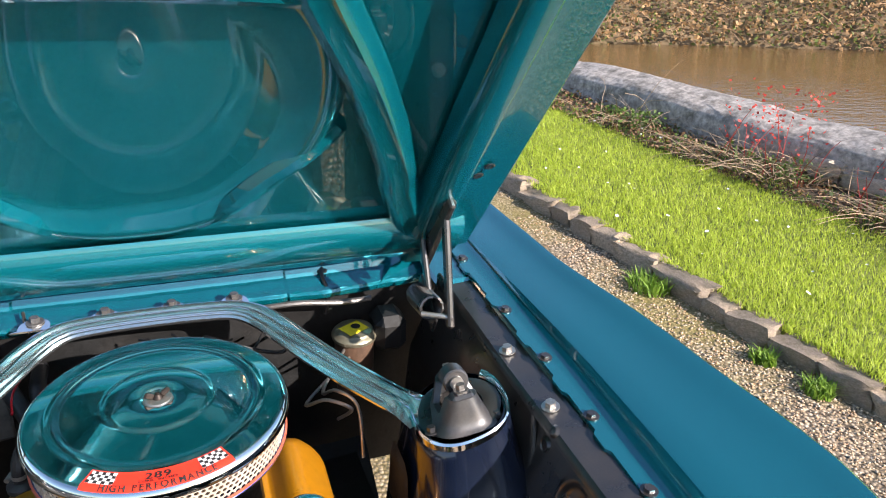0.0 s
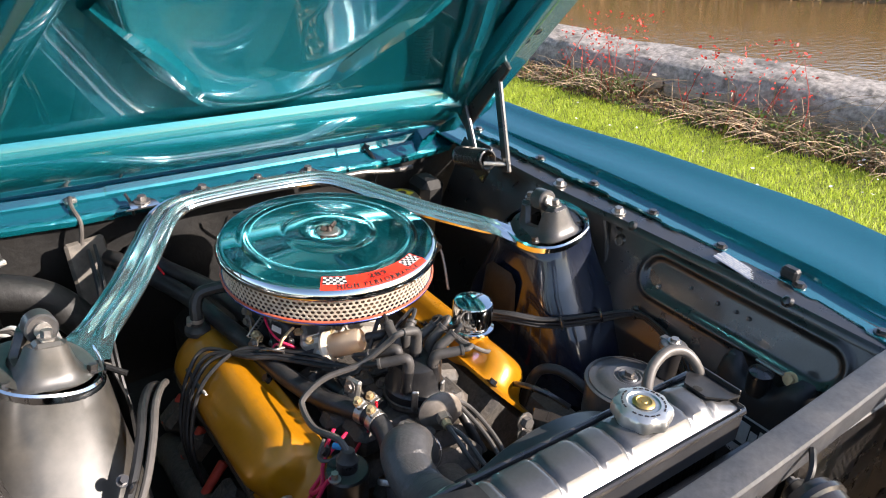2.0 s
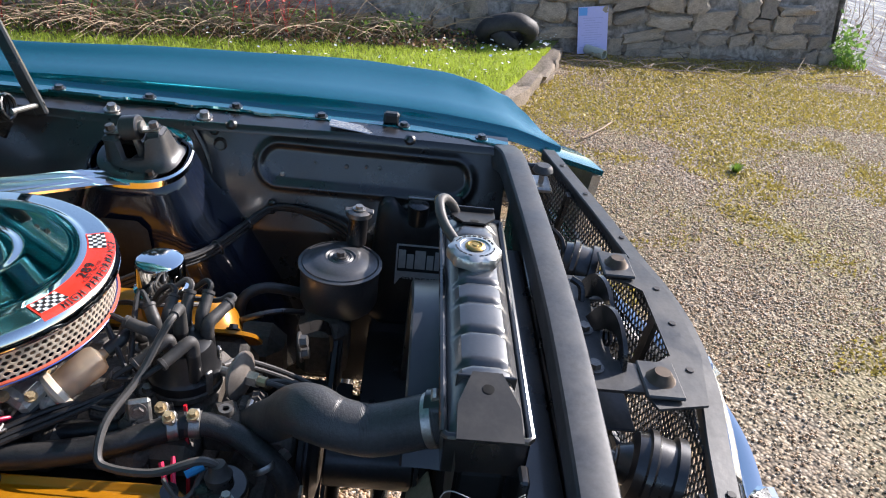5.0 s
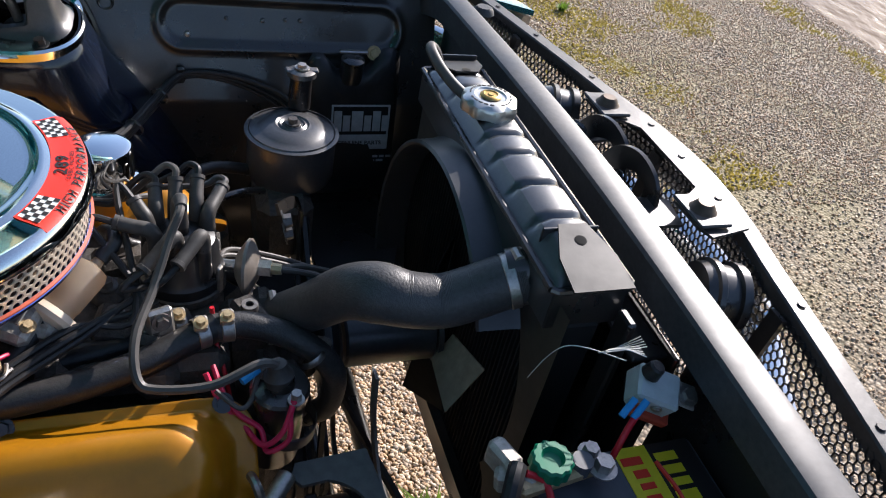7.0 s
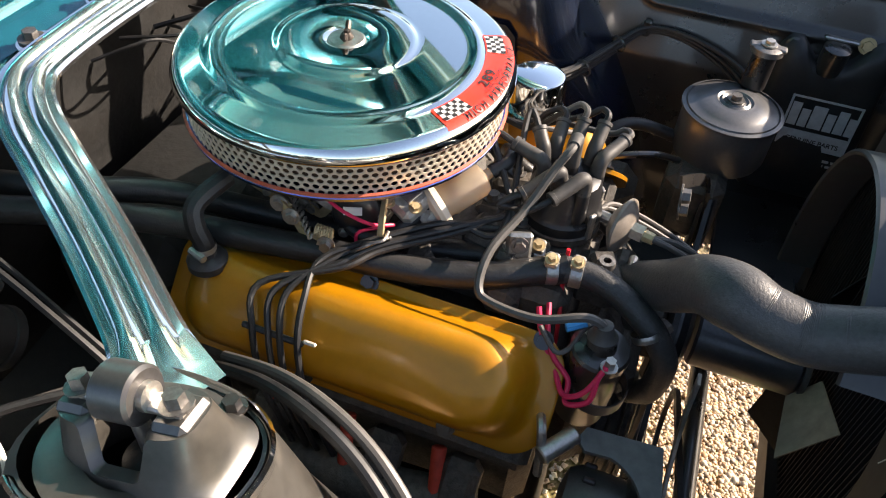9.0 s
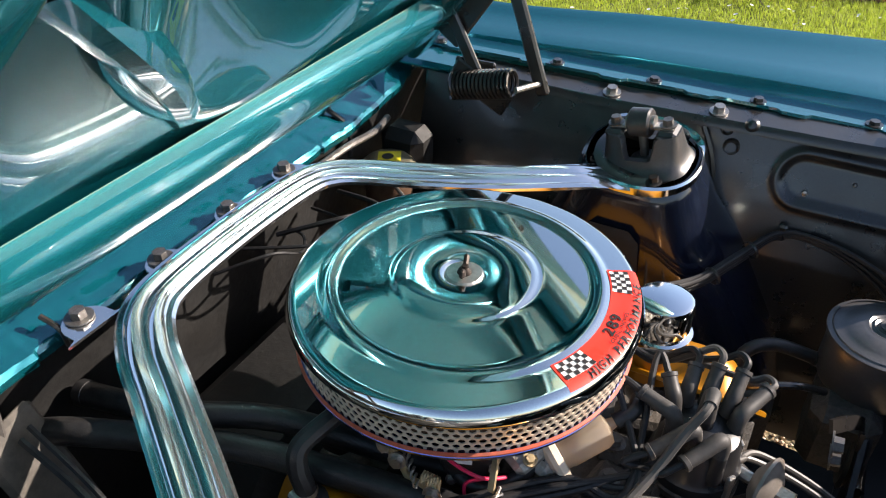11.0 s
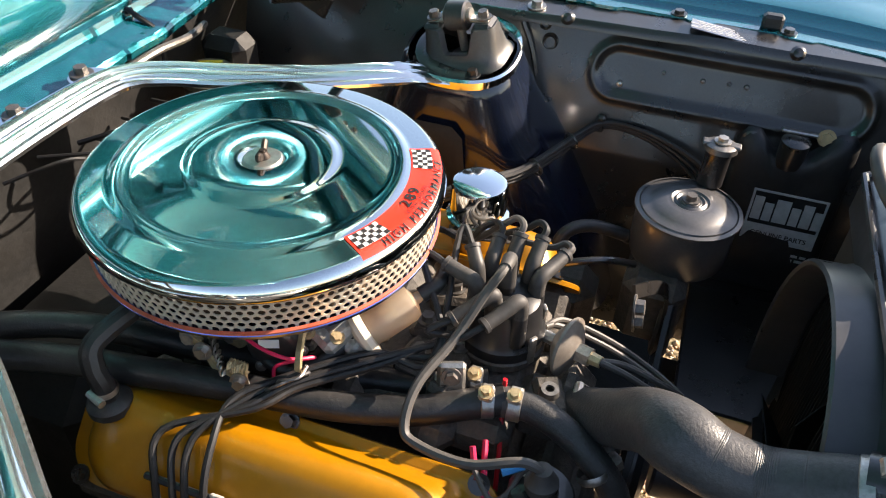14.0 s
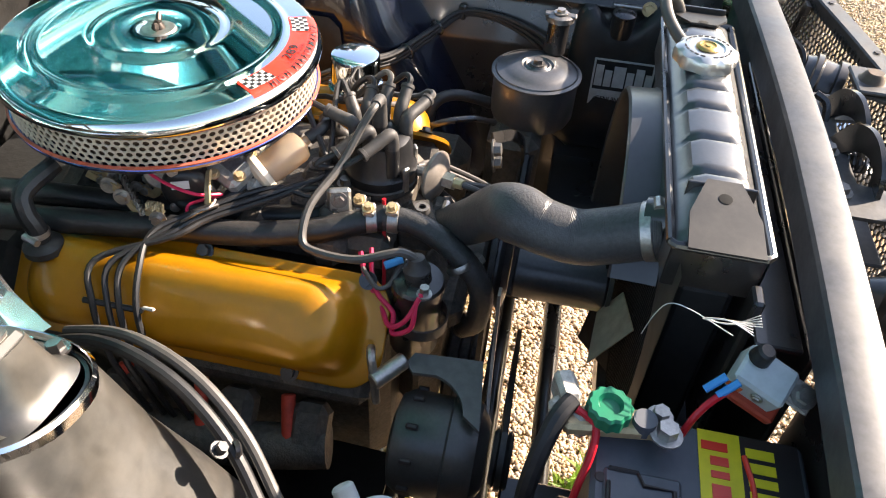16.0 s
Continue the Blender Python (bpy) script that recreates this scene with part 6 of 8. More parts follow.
# small wires round coil and carburettor
hose("coil_wire", [(CX + 0.055, CY + 0.085, -0.21), (CX + 0.02, CY + 0.075, -0.225), (CX - 0.005, CY + 0.06, -0.235), (CX - 0.020, CY + 0.035, -0.250), (CX - 0.045, CY + 0.03, -0.262), (CX - 0.045, CY + 0.005, -0.245), (CX - 0.030, CY + 0.002, -0.215), (CX - 0.020, CY - 0.006, -0.200)], 0.0036, PINKWIRE, "bright pink coil feed wire", "wire")
hose("coil_wire", [(CX + 0.035, CY + 0.095, -0.20), (CX + 0.01, CY + 0.08, -0.225), (CX - 0.010, CY + 0.055, -0.250), (CX - 0.040, CY + 0.035, -0.255), (CX - 0.040, CY + 0.012, -0.235), (CX - 0.018, CY - 0.004, -0.200)], 0.0036, PINKWIRE, "bright pink coil feed wire", "wire")
hose("coil_wire", [(CX + 0.030, CY + 0.025, -0.196), (CX + 0.020, CY + 0.035, -0.200), (CX - 0.002, CY + 0.045, -0.215), (CX - 0.012, CY + 0.06, -0.215), (CX + 0.01, CY + 0.085, -0.205)], 0.0032, GREYWIRE, "grey coil signal wire", "wire")
hose("blue_connector", [(CX + 0.012, CY + 0.055, -0.196), (CX + 0.026, CY + 0.034, -0.192)], 0.0055, BLUEWIRE, "small blue crimp connector by the coil", "wire")
hose("sender_wire", [(-0.080, -0.350, -0.165), (-0.088, -0.352, -0.205), (-0.125, -0.362, -0.24), (-0.16, -0.37, -0.29)], 0.003, REDWIRE, "thin red sender wire between the hoses", "wire")
hose("choke_wire", [(-0.125, -0.02, -0.140), (-0.15, -0.04, -0.130), (-0.160, -0.075, -0.138), (-0.155, -0.11, -0.150), (-0.13, -0.13, -0.165), (-0.15, -0.09, -0.175), (-0.16, -0.09, -0.19)], 0.0024, PINKWIRE, "thin red choke wire under the air cleaner", "wire")
hose("heater_wire", [(-0.27, 0.20, -0.13), (-0.275, 0.25, -0.12), (-0.265, 0.30, -0.115), (-0.24, 0.35, -0.11)], 0.0024, REDWIRE, "thin red wire along the firewall", "wire")
rng = random.Random(5)
for k in range(3):
    x0, y0 = 0.06 + 0.07 * k, 0.30 + 0.02 * rng.random()
    hose("harness_wire", [(x0 - 0.10, y0 + 0.08, -0.13 + 0.02 * rng.random()), (x0 - 0.04, y0 + rng.uniform(-0.03, 0.03), -0.115 + 0.02 * rng.random()), (x0 + 0.02, y0 + rng.uniform(-0.04, 0.03), -0.13), (x0 + 0.07, y0 + rng.uniform(-0.02, 0.05), -0.14), (x0 + 0.10, y0 + 0.10, -0.16)], rng.choice((0.0030, 0.0045, 0.0035)), CABLE, "tangled harness wire behind the air cleaner", "wire", 6)
for k in range(2):
    y0 = 0.05 + 0.05 * k
    hose("harness_wire", [(-0.36 - 0.015 * k, 0.40, -0.13 - 0.01 * k), (-0.375 - 0.012 * k, 0.28, -0.16), (-0.395 - 0.010 * k, 0.17, -0.20 - 0.02 * rng.random()), (-0.405 - 0.01 * k, 0.08, -0.27), (-0.40 - 0.012 * k, 0.02 - 0.02 * k, -0.38)], rng.choice((0.004, 0.005)), CABLE, "black harness wire hanging beside the shock tower", "wire", 6)

# steering pump
PX, PY = 0.387, -0.521
PUMPM = mat("pump_enamel", (0.042, 0.042, 0.045), 0.34, 0.0, 0.4, 0.2, 200, 0.3, (0.13, 0.11, 0.09), 9, 0.03, 60, coat_rough=0.22, spec=0.9)
ps = thing("power_steering_pump", "black power steering reservoir with stepped lid and capped neck", "steering pump", (PX, PY, -0.26))
part("canister", MB().lathe([(0.076, -0.150), (0.079, -0.155), (0.079, -0.235), (0.074, -0.247), (0.0, -0.25)], (PX, PY, -0.037), (0, 0, 1), 40), PUMPM, ps)
part("lid", MB().lathe([(0.0, -0.140), (0.010, -0.140), (0.016, -0.1395), (0.018, -0.142), (0.022, -0.1395), (0.026, -0.142), (0.030, -0.1395), (0.036, -0.141), (0.040, -0.141), (0.058, -0.148), (0.066, -0.152), (0.080, -0.1525), (0.084, -0.154), (0.084, -0.158), (0.079, -0.159)], (PX, PY, -0.037), (0, 0, 1), 48), PUMPM, ps)
part("lid_bolt", MB().bolt((PX, PY, -0.1765), r=0.0095, h=0.008), BOLTM, ps)
nk = Vector((0.466, -0.545, -0.187))
part("neck", MB().cyl(nk, nk + Vector((0.004, -0.002, 0.062)), 0.021, 0.020, 22), BLACK, ps)
capn = part("neck_cap", MB().lathe([(0.0, 0.012), (0.020, 0.012), (0.026, 0.009), (0.027, 0.0), (0.022, 0.0)], nk + Vector((0.004, -0.002, 0.062)), (0.06, 0, 1), 22), BOLTM, ps)
part("cap_tab", MB().box(nk + Vector((0.004, -0.002, 0.072)), (0.018, 0.060, 0.006), 0.002), BOLTM, capn)
part("cap_nut", MB().bolt(nk + Vector((0.004, -0.002, 0.076)), r=0.009, h=0.006), STEEL, capn)
part("pump_body", MB().box((PX - 0.05, PY + 0.02, -0.34), (0.13, 0.10, 0.13), 0.02), GREASE, ps)
part("pulley", MB().lathe([(0.0, 0.0), (0.055, 0.0), (0.062, 0.005), (0.05, 0.013), (0.062, 0.021), (0.055, 0.026), (0.0, 0.026)], (0.30, -0.517, -0.36), (0, -1, 0), 30), SATIN, ps)
part("bracket", MB().sweep([(0.19, -0.47, -0.22), (0.23, -0.50, -0.235), (0.26, -0.52, -0.27), (0.27, -0.525, -0.33)], [(-0.010, -0.003), (0.010, -0.003), (0.010, 0.003), (-0.010, 0.003)], (0, -1, 0.3), 6, True), BLACK, ps)
part("bracket_bolt", MB().bolt((0.165, -0.475, -0.225), (0, -1, 0.2), 0.012, 0.012, 1.5), BOLTM, ps)
part("bracket_bolt", MB().bolt((0.165, -0.478, -0.25), (0, -1, 0.2), 0.012, 0.012, 1.5), BOLTM, ps)
hose("steering_hose", [(0.38, -0.45, -0.27), (0.36, -0.38, -0.25), (0.33, -0.34, -0.26), (0.31, -0.33, -0.32), (0.32, -0.30, -0.45)], 0.011, RUBBER, "black power steering hose", "hose", 12)
hose("steering_pipe", [(0.30, -0.46, -0.26), (0.27, -0.42, -0.24), (0.25, -0.36, -0.25), (0.26, -0.30, -0.30)], 0.006, BLACK, "thin black steering pump pipe", "hose", 10)

# washer reservoir bag
bagx = 0.565
bag = thing("washer_bag", "soft black vinyl washer fluid bag with a printed white panel", "washer bag", (bagx, -0.68, -0.42))
outline = [(-0.565, -0.40), (-0.572, -0.20), (-0.578, -0.125), (-0.590, -0.105), (-0.610, -0.104), (-0.625, -0.120), (-0.640, -0.135), (-0.70, -0.130), (-0.715, -0.112), (-0.735, -0.090), (-0.760, -0.088), (-0.772, -0.105), (-0.775, -0.20), (-0.780, -0.38), (-0.76, -0.42), (-0.60, -0.425)]
cy_, cz_ = -0.672, -0.26
rings = []
for k, off in ((1.0, 0.0), (0.985, -0.010), (0.94, -0.020), (0.80, -0.030), (0.55, -0.035), (0.3, -0.036)):
    rings.append([(bagx + off + 0.10 * (z + 0.26), cy_ + (y - cy_) * k, cz_ + (z - cz_) * k) for y, z in outline])
part("bag", MB().loft(rings, True, (True, True)), mat("bag_vinyl", (0.014, 0.014, 0.015), 0.38, grain=0.2, dirt=0.15, dirt_color=(0.08, 0.07, 0.06), bump=0.2, bump_scale=30), bag, smooth=70)
part("bag_neck", MB().lathe([(0.022, -0.03), (0.024, 0.0), (0.024, 0.02), (0.016, 0.024), (0.0, 0.024)], (bagx - 0.005, -0.668, -0.125), (-0.1, 0, 1), 20), BLACK, bag)
for y, z in ((-0.598, -0.122), (-0.748, -0.108)):
    part("eyelet", MB().lathe([(0.008, 0.001), (0.011, 0.004), (0.015, 0.001)], (bagx + 0.10 * (z + 0.26) - 0.010, y, z), (-1, 0, 0), 18), BLACK, bag)
part("hanger", MB().box((bagx + 0.012, -0.672, -0.098), (0.012, 0.060, 0.006), 0.002), STEEL, bag)
part("hanger_nut", MB().bolt((bagx + 0.014, -0.715, -0.100), (-1, 0, 0.3), 0.010, 0.007), BRASSY, bag)
# print: a framed panel of bold shapes, a pale strip and two lines
pm = Matrix.Translation((bagx - 0.0400, -0.690, -0.243)) @ Matrix(((0, 0.10, -1, 0), (-1, 0, 0, 0), (0.04, 1, 0.10, 0), (0, 0, 0, 1)))
print_at = Matrix.Translation(-Vector((bagx, -0.68, -0.42))) @ pm
for x0, y0, x1, y1 in ((-0.062, -0.052, 0.062, -0.018), (-0.062, 0.046, 0.062, 0.050), (-0.062, -0.018, -0.058, 0.046), (0.058, -0.018, 0.062, 0.046)):
    part("print_strip", MB().box(((x0 + x1) / 2, (y0 + y1) / 2, 0), (x1 - x0, y1 - y0, 0.001)), GREYINK, bag, "pale grey printed strip", smooth=0).matrix_local = print_at
x = -0.056
for w, h in ((0.016, 0.046), (0.015, 0.036), (0.024, 0.046), (0.015, 0.036), (0.017, 0.046), (0.015, 0.036)):
    part("print_block", MB().box((x + w / 2, -0.010 + h / 2, 0), (w, h, 0.001)), GREYINK, bag, smooth=0).matrix_local = print_at
    x += w + 0.0030
for dy, wd in ((-0.070, 0.13), (-0.080, 0.09)):
    ln = MB()
    x = -wd / 2
    rng = random.Random(int(wd * 100))
    while x < wd / 2:
        w = rng.uniform(0.008, 0.022)
        ln.box((x + w / 2, dy, 0.0), (w, 0.005, 0.001))
        x += w + 0.004
    part("print_line", ln, GREYINK, bag, smooth=0).matrix_local = print_at
gen = MB()
vs, fs, w = glyphs("GENUINE PARTS", 0.013)
gen.add([(x - w / 2, y - 0.041, 0.0012) for x, y, _ in vs], fs)
part("print_words", gen, INK, bag, smooth=0).matrix_local = print_at

bag.location += (CAR.to_3x3() @ Vector((0.030, -0.003, -0.042))) * S

# wiring along the inner fender
for k, (dx, dz) in enumerate(((0, 0), (0.008, 0.010), (-0.008, 0.012), (0.004, -0.010))):
    hose("harness_wire", [(0.30, -0.10, -0.24 + dz), (0.36 + dx, -0.18, -0.225 + dz), (0.44 + dx, -0.235, -0.238 + dz), (0.53 + dx, -0.285, -0.228 + dz), (0.612 + 0.3 * dx, -0.338, -0.208 + 0.5 * dz), (0.612, -0.41, -0.205 + 0.5 * dz), (0.59, -0.49, -0.222 + dz), (0.56, -0.545, -0.25 + dz * 1.5), (0.53, -0.56, -0.30)], 0.0042, CABLE, "black taped wiring loom clipped to the inner fender", "wire", 8)
loomclip = thing("loom_clip", "black loom clip on the inner fender", "clip", (0.612, -0.338, -0.21))
part("clip", MB().box((0.617, -0.340, -0.205), (0.014, 0.016, 0.034), 0.004), BLACK, loomclip)
for y, z in ((-0.255, -0.197), (-0.30, -0.175)):
    part("band", MB().lathe([(0.016, -0.003), (0.018, 0), (0.016, 0.003)], (0.47 + (-0.255 - y) * 1.7, y, z - 0.038), (0.8, -0.5, 0.2), 14), BLACK, loomclip)

# brake master cylinder
MX, MY = 0.452, 0.394
mc = thing("brake_reservoir", "brake fluid reservoir with domed tin lid and yellow sticker", "reservoir", (MX, MY, -0.2))
part("body", MB().cyl((MX, MY, -0.34), (MX, MY, -0.185), 0.046, 0.050, 28, 0.004), mat("rusty_cast", (0.10, 0.06, 0.04), 0.6, 0.3, grain=0.3, dirt=0.4, dirt_color=(0.2, 0.1, 0.05)), mc)
part("lid", MB().lathe([(0.0, -0.082), (0.036, -0.083), (0.046, -0.086), (0.050, -0.092), (0.054, -0.094), (0.057, -0.099), (0.055, -0.108), (0.050, -0.108)], (MX, MY, -0.080), (0, 0, 1), 36), mat("tin_lid", (0.22, 0.20, 0.14), 0.42, 0.6, grain=0.15, dirt=0.3), mc)
st = part("sticker", MB().box((MX - 0.002, MY - 0.005, -0.1615), (0.058, 0.046, 0.0012), 0, Euler((0, 0, radians(28))).to_matrix().to_4x4()), YELLOW, mc, "yellow paper sticker")
part("sticker_mark", MB().lathe([(0.0, 0.0004), (0.012, 0.0004), (0.012, 0.0)], (MX + 0.004, MY + 0.002, -0.1607), (0, 0, 1), 20), INK, st)
hose("brake_pipe", [(MX - 0.03, MY - 0.03, -0.20), (0.34, 0.22, -0.21), (0.36, 0.16, -0.17), (0.40, 0.13, -0.20), (0.40, 0.08, -0.30)], 0.004, STEEL, "thin bent brake pipe below the reservoir", "pipe", 8)
hose("brake_pipe", [(MX - 0.02, MY - 0.04, -0.22), (0.30, 0.20, -0.22), (0.33, 0.12, -0.16), (0.38, 0.10, -0.18), (0.36, 0.15, -0.24)], 0.004, STEEL, "thin looped brake pipe", "pipe", 8)
booster = thing("wiper_linkage", "black bracket and pipes behind the brake reservoir", "bracket", (0.45, 0.38, -0.15))
part("bracket", MB().box((0.54, 0.40, -0.18), (0.08, 0.10, 0.10), 0.02), SHADED_BLACK, booster)
part("rod", MB().tube([(0.22, 0.41, -0.085), (0.32, 0.395, -0.075), (0.42, 0.40, -0.09), (0.50, 0.42, -0.10)], 0.007, 8), BOLTM, booster)

# battery
bat = thing("battery", "grey plastic car battery with yellow and black label", "battery", (-0.51, -0.76, -0.32))
bat.location.z -= 0.02 * S
part("case", MB().box((-0.512, -0.762, -0.225), (0.250, 0.205, 0.185), 0.008), DARKPLASTIC, bat)
lidb = part("top", MB().box((-0.512, -0.762, -0.131), (0.258, 0.213, 0.016), 0.005), GREYPLASTIC, bat)
part("raised_panel", MB().box((-0.535, -0.705, -0.1225), (0.165, 0.075, 0.006), 0.003), GREYPLASTIC, lidb)
part("groove", MB().tube([(-0.455, -0.672, -0.119), (-0.455, -0.700, -0.119), (-0.468, -0.706, -0.119), (-0.468, -0.735, -0.119), (-0.60, -0.735, -0.119)], 0.0025, 6, 1), INK, lidb)
part("groove", MB().tube([(-0.470, -0.672, -0.119), (-0.60, -0.672, -0.119)], 0.0025, 6, 1), INK, lidb)
part("vent_dot", MB().lathe([(0, 0.001), (0.005, 0.001), (0.006, 0)], (-0.465, -0.665, -0.1225), (0, 0, 1), 12), INK, lidb)
lab1 = part("yellow_band", MB().box((-0.512, -0.782, -0.1224), (0.252, 0.042, 0.0014)), YELLOW, bat, "yellow label band")
lab2 = part("black_band", MB().box((-0.512, -0.832, -0.1224), (0.252, 0.058, 0.0014)), INK, bat, "black label band")
# maker's lettering as plain strokes
x = -0.398
for w, h in ((0.013, 0.026), (0.013, 0.018), (0.010, 0.018), (0.020, 0.018), (0.013, 0.018), (0.006, 0.026), (0.013, 0.018)):
    part("letter_stroke", MB().box((x - w / 2, -0.790 + h / 2, -0.1214), (w * 0.78, h, 0.001)), RED, lab1, smooth=0)
    x -= w + 0.004
x = -0.398
for w in (0.014, 0.014, 0.012, 0.020, 0.014, 0.016):
    part("stroke", MB().box((x - w / 2, -0.822, -0.1212), (w * 0.8, 0.028, 0.001)), YELLOW, lab2, smooth=0)
    x -= w + 0.003
swoosh = MB().tube([(-0.41, -0.806, -0.1212), (-0.45, -0.812, -0.1212), (-0.49, -0.808, -0.1212)], 0.003, 6)
part("label_flash", swoosh, RED, lab2)
bc = thing("battery_clamp", "zinc battery terminal clamp with a green plastic isolator knob", "clamp", (-0.405, -0.665, -0.12))
bc.location.z -= 0.026 * S
part("clamp_bar", MB().box((-0.412, -0.675, -0.098), (0.030, 0.11, 0.016), 0.004, Euler((0, 0, radians(8))).to_matrix().to_4x4()), BRASSY, bc)
part("post_clamp", MB().box((-0.385, -0.622, -0.10), (0.040, 0.022, 0.034), 0.005, Euler((0, 0, radians(20))).to_matrix().to_4x4()), ALLOY, bc)
part("post_clamp", MB().box((-0.410, -0.628, -0.105), (0.045, 0.020, 0.03), 0.005, Euler((0, 0.2, radians(60))).to_matrix().to_4x4()), ALLOY, bc)
kn = []
for r, z in ((0.010, -0.080), (0.013, -0.074), (0.020, -0.074), (0.0225, -0.077), (0.0225, -0.092), (0.020, -0.095)):
    kn.append([(-0.408 + r * (1 + 0.05 * math.cos(12 * a) * (r > 0.0195)) * math.cos(a), -0.664 + r * (1 + 0.05 * math.cos(12 * a) * (r > 0.0195)) * math.sin(a), z) for a in (2 * math.pi * k / 60 for k in range(60))])
part("knob", MB().loft(kn, True, (True, True)), GREEN, bc, "green knurled knob")
part("clamp_bolt", MB().bolt((-0.420, -0.722, -0.092), r=0.011, h=0.012), STEEL, bc)
part("clamp_bolt", MB().bolt((-0.400, -0.716, -0.092), r=0.009, h=0.010), STEEL, bc)
part("lead_post", MB().cyl((-0.412, -0.700, -0.10), (-0.412, -0.700, -0.082), 0.012, seg=16), GREYPLASTIC, bc)
hose("battery_cable", [(-0.405, -0.630, -0.11), (-0.43, -0.615, -0.12), (-0.47, -0.60, -0.18), (-0.50, -0.60, -0.30)], 0.010, CABLE, "thick black battery cable", "wire", 10)
hose("battery_cable", [(-0.415, -0.635, -0.11), (-0.425, -0.655, -0.118), (-0.45, -0.655, -0.13), (-0.48, -0.645, -0.17), (-0.52, -0.64, -0.28)], 0.004, REDWIRE, "thin dark red battery wire", "wire", 8)
tray = thing("battery_tray", "black battery tray between radiator and fender", "tray", (-0.52, -0.76, -0.34))
tray.location.z -= 0.02 * S
part("tray", MB().box((-0.52, -0.762, -0.326), (0.29, 0.235, 0.012), 0.004), BLACK, tray)

# regulator box on the support
rb = thing("relay_box", "pale grey and red relay box with a black push button", "relay", (-0.36, -0.80, -0.07))
rm = Matrix.Translation((-0.354, -0.812, -0.084)) @ Matrix.Scale(0.86, 4) @ Euler((radians(22), radians(14), radians(-112))).to_matrix().to_4x4()
back_ = Matrix.Translation(-Vector((-0.36, -0.80, -0.07)))


def rel(name, mb, material, lab=""):
    ob = part(name, mb, material, rb, lab)
    ob.matrix_local = back_ @ rm
    return ob


rel("case", MB().box((0, 0, 0), (0.062, 0.050, 0.040), 0.004), PALE)
rel("red_base", MB().box((0.010, -0.008, -0.022), (0.058, 0.052, 0.016), 0.003), mat("brick_plastic", (0.45, 0.06, 0.03), 0.45, grain=0.1), "brick red base")
rel("button", MB().cyl((-0.018, 0.010, 0.018), (-0.018, 0.016, 0.040), 0.0135, 0.011, 18, 0.003), RUBBER, "black push button")
rel("orange_square", MB().box((-0.020, -0.0255, -0.005), (0.018, 0.001, 0.012)), mat("orange_ink", (0.55, 0.10, 0.02), 0.5))
rel("screw", MB().bolt((0.005, -0.0255, 0.006), (0, -1, 0), 0.005, 0.002), STEEL)
rel("mount_tab", MB().box((0.042, 0.005, 0.010), (0.034, 0.035, 0.004), 0.002), ALLOY)
rel("mount_bolt", MB().bolt((0.046, 0.005, 0.012), r=0.010, h=0.006), STEEL)
hose("relay_wire", [(-0.335, -0.775, -0.05), (-0.315, -0.735, -0.045), (-0.30, -0.715, -0.055), (-0.285, -0.708, -0.09), (-0.27, -0.705, -0.14)], 0.0006, WHITEWIRE, "thin white relay wire", "wire", 6)
for k in range(5):
    d = 0.004 * k
    hose("relay_wire", [(-0.345 + d, -0.79, -0.035), (-0.335 + d, -0.765, -0.03 - d), (-0.322, -0.745 - d * 0.5, -0.046), (-0.318 + d, -0.765 - d, -0.052 - d), (-0.330 + d, -0.80, -0.036)], 0.0006, WHITEWIRE, "coil of thin white relay wire", "wire", 6)
hose("relay_wire", [(-0.385, -0.775, -0.075), (-0.395, -0.760, -0.085), (-0.405, -0.748, -0.100), (-0.41, -0.742, -0.125)], 0.0038, REDWIRE, "red relay feed wire with blue crimp", "wire", 8)
for d in (0.0, 0.012):
    hose("blue_connector", [(-0.380 + d * 0.4, -0.783 + d, -0.066), (-0.390 + d * 0.4, -0.765 + d, -0.080)], 0.0042, BLUEWIRE, "blue crimp terminal on the relay", "wire", 10)

# things low on the passenger side
sm = thing("solenoid", "dark cylindrical solenoid with a loop of pale wires", "solenoid", (-0.56, 0.16, -0.36))
part("can", MB().cyl((-0.66, 0.18, -0.28), (-0.535, 0.115, -0.31), 0.052, seg=26, bevel=0.005), SHADED_BLACK, sm)
part("end_cap", MB().cyl((-0.535, 0.115, -0.31), (-0.515, 0.105, -0.314), 0.046, 0.036, 26, 0.004), BAKELITE, sm)
part("stud", MB().bolt((-0.525, 0.10, -0.29), (1, -0.5, 0), 0.010, 0.014), BOLTM, sm)
for k in range(4):
    d = 0.007 * k
    hose("pale_wire", [(-0.62 + d, 0.24, -0.20), (-0.58 + d, 0.20, -0.19 + d), (-0.565 + d, 0.16, -0.205), (-0.585 + d, 0.12, -0.23), (-0.61, 0.10 + d, -0.25)], 0.0045, WHITEWIRE if k % 2 else GREYWIRE, "pale looped wire by the solenoid", "wire", 6)
hose("starter_cable", [(-0.58, 0.20, -0.22), (-0.52, 0.16, -0.215), (-0.46, 0.10, -0.22), (-0.40, 0.05, -0.24)], 0.006, CABLE, "black rubber covered starter cable", "wire", 8)
hose("starter_cable", [(-0.55, 0.20, -0.26), (-0.50, 0.17, -0.24), (-0.45, 0.12, -0.235), (-0.41, 0.10, -0.25)], 0.003, GREYWIRE, "thin grey cable behind the shock tower", "wire", 8)
hose("vent_duct", [(-0.74, 0.40, -0.14), (-0.60, 0.36, -0.16), (-0.48, 0.33, -0.20), (-0.40, 0.30, -0.30)], 0.040, SHADED_BLACK, "fat dark hose along the firewall", "hose", 18)
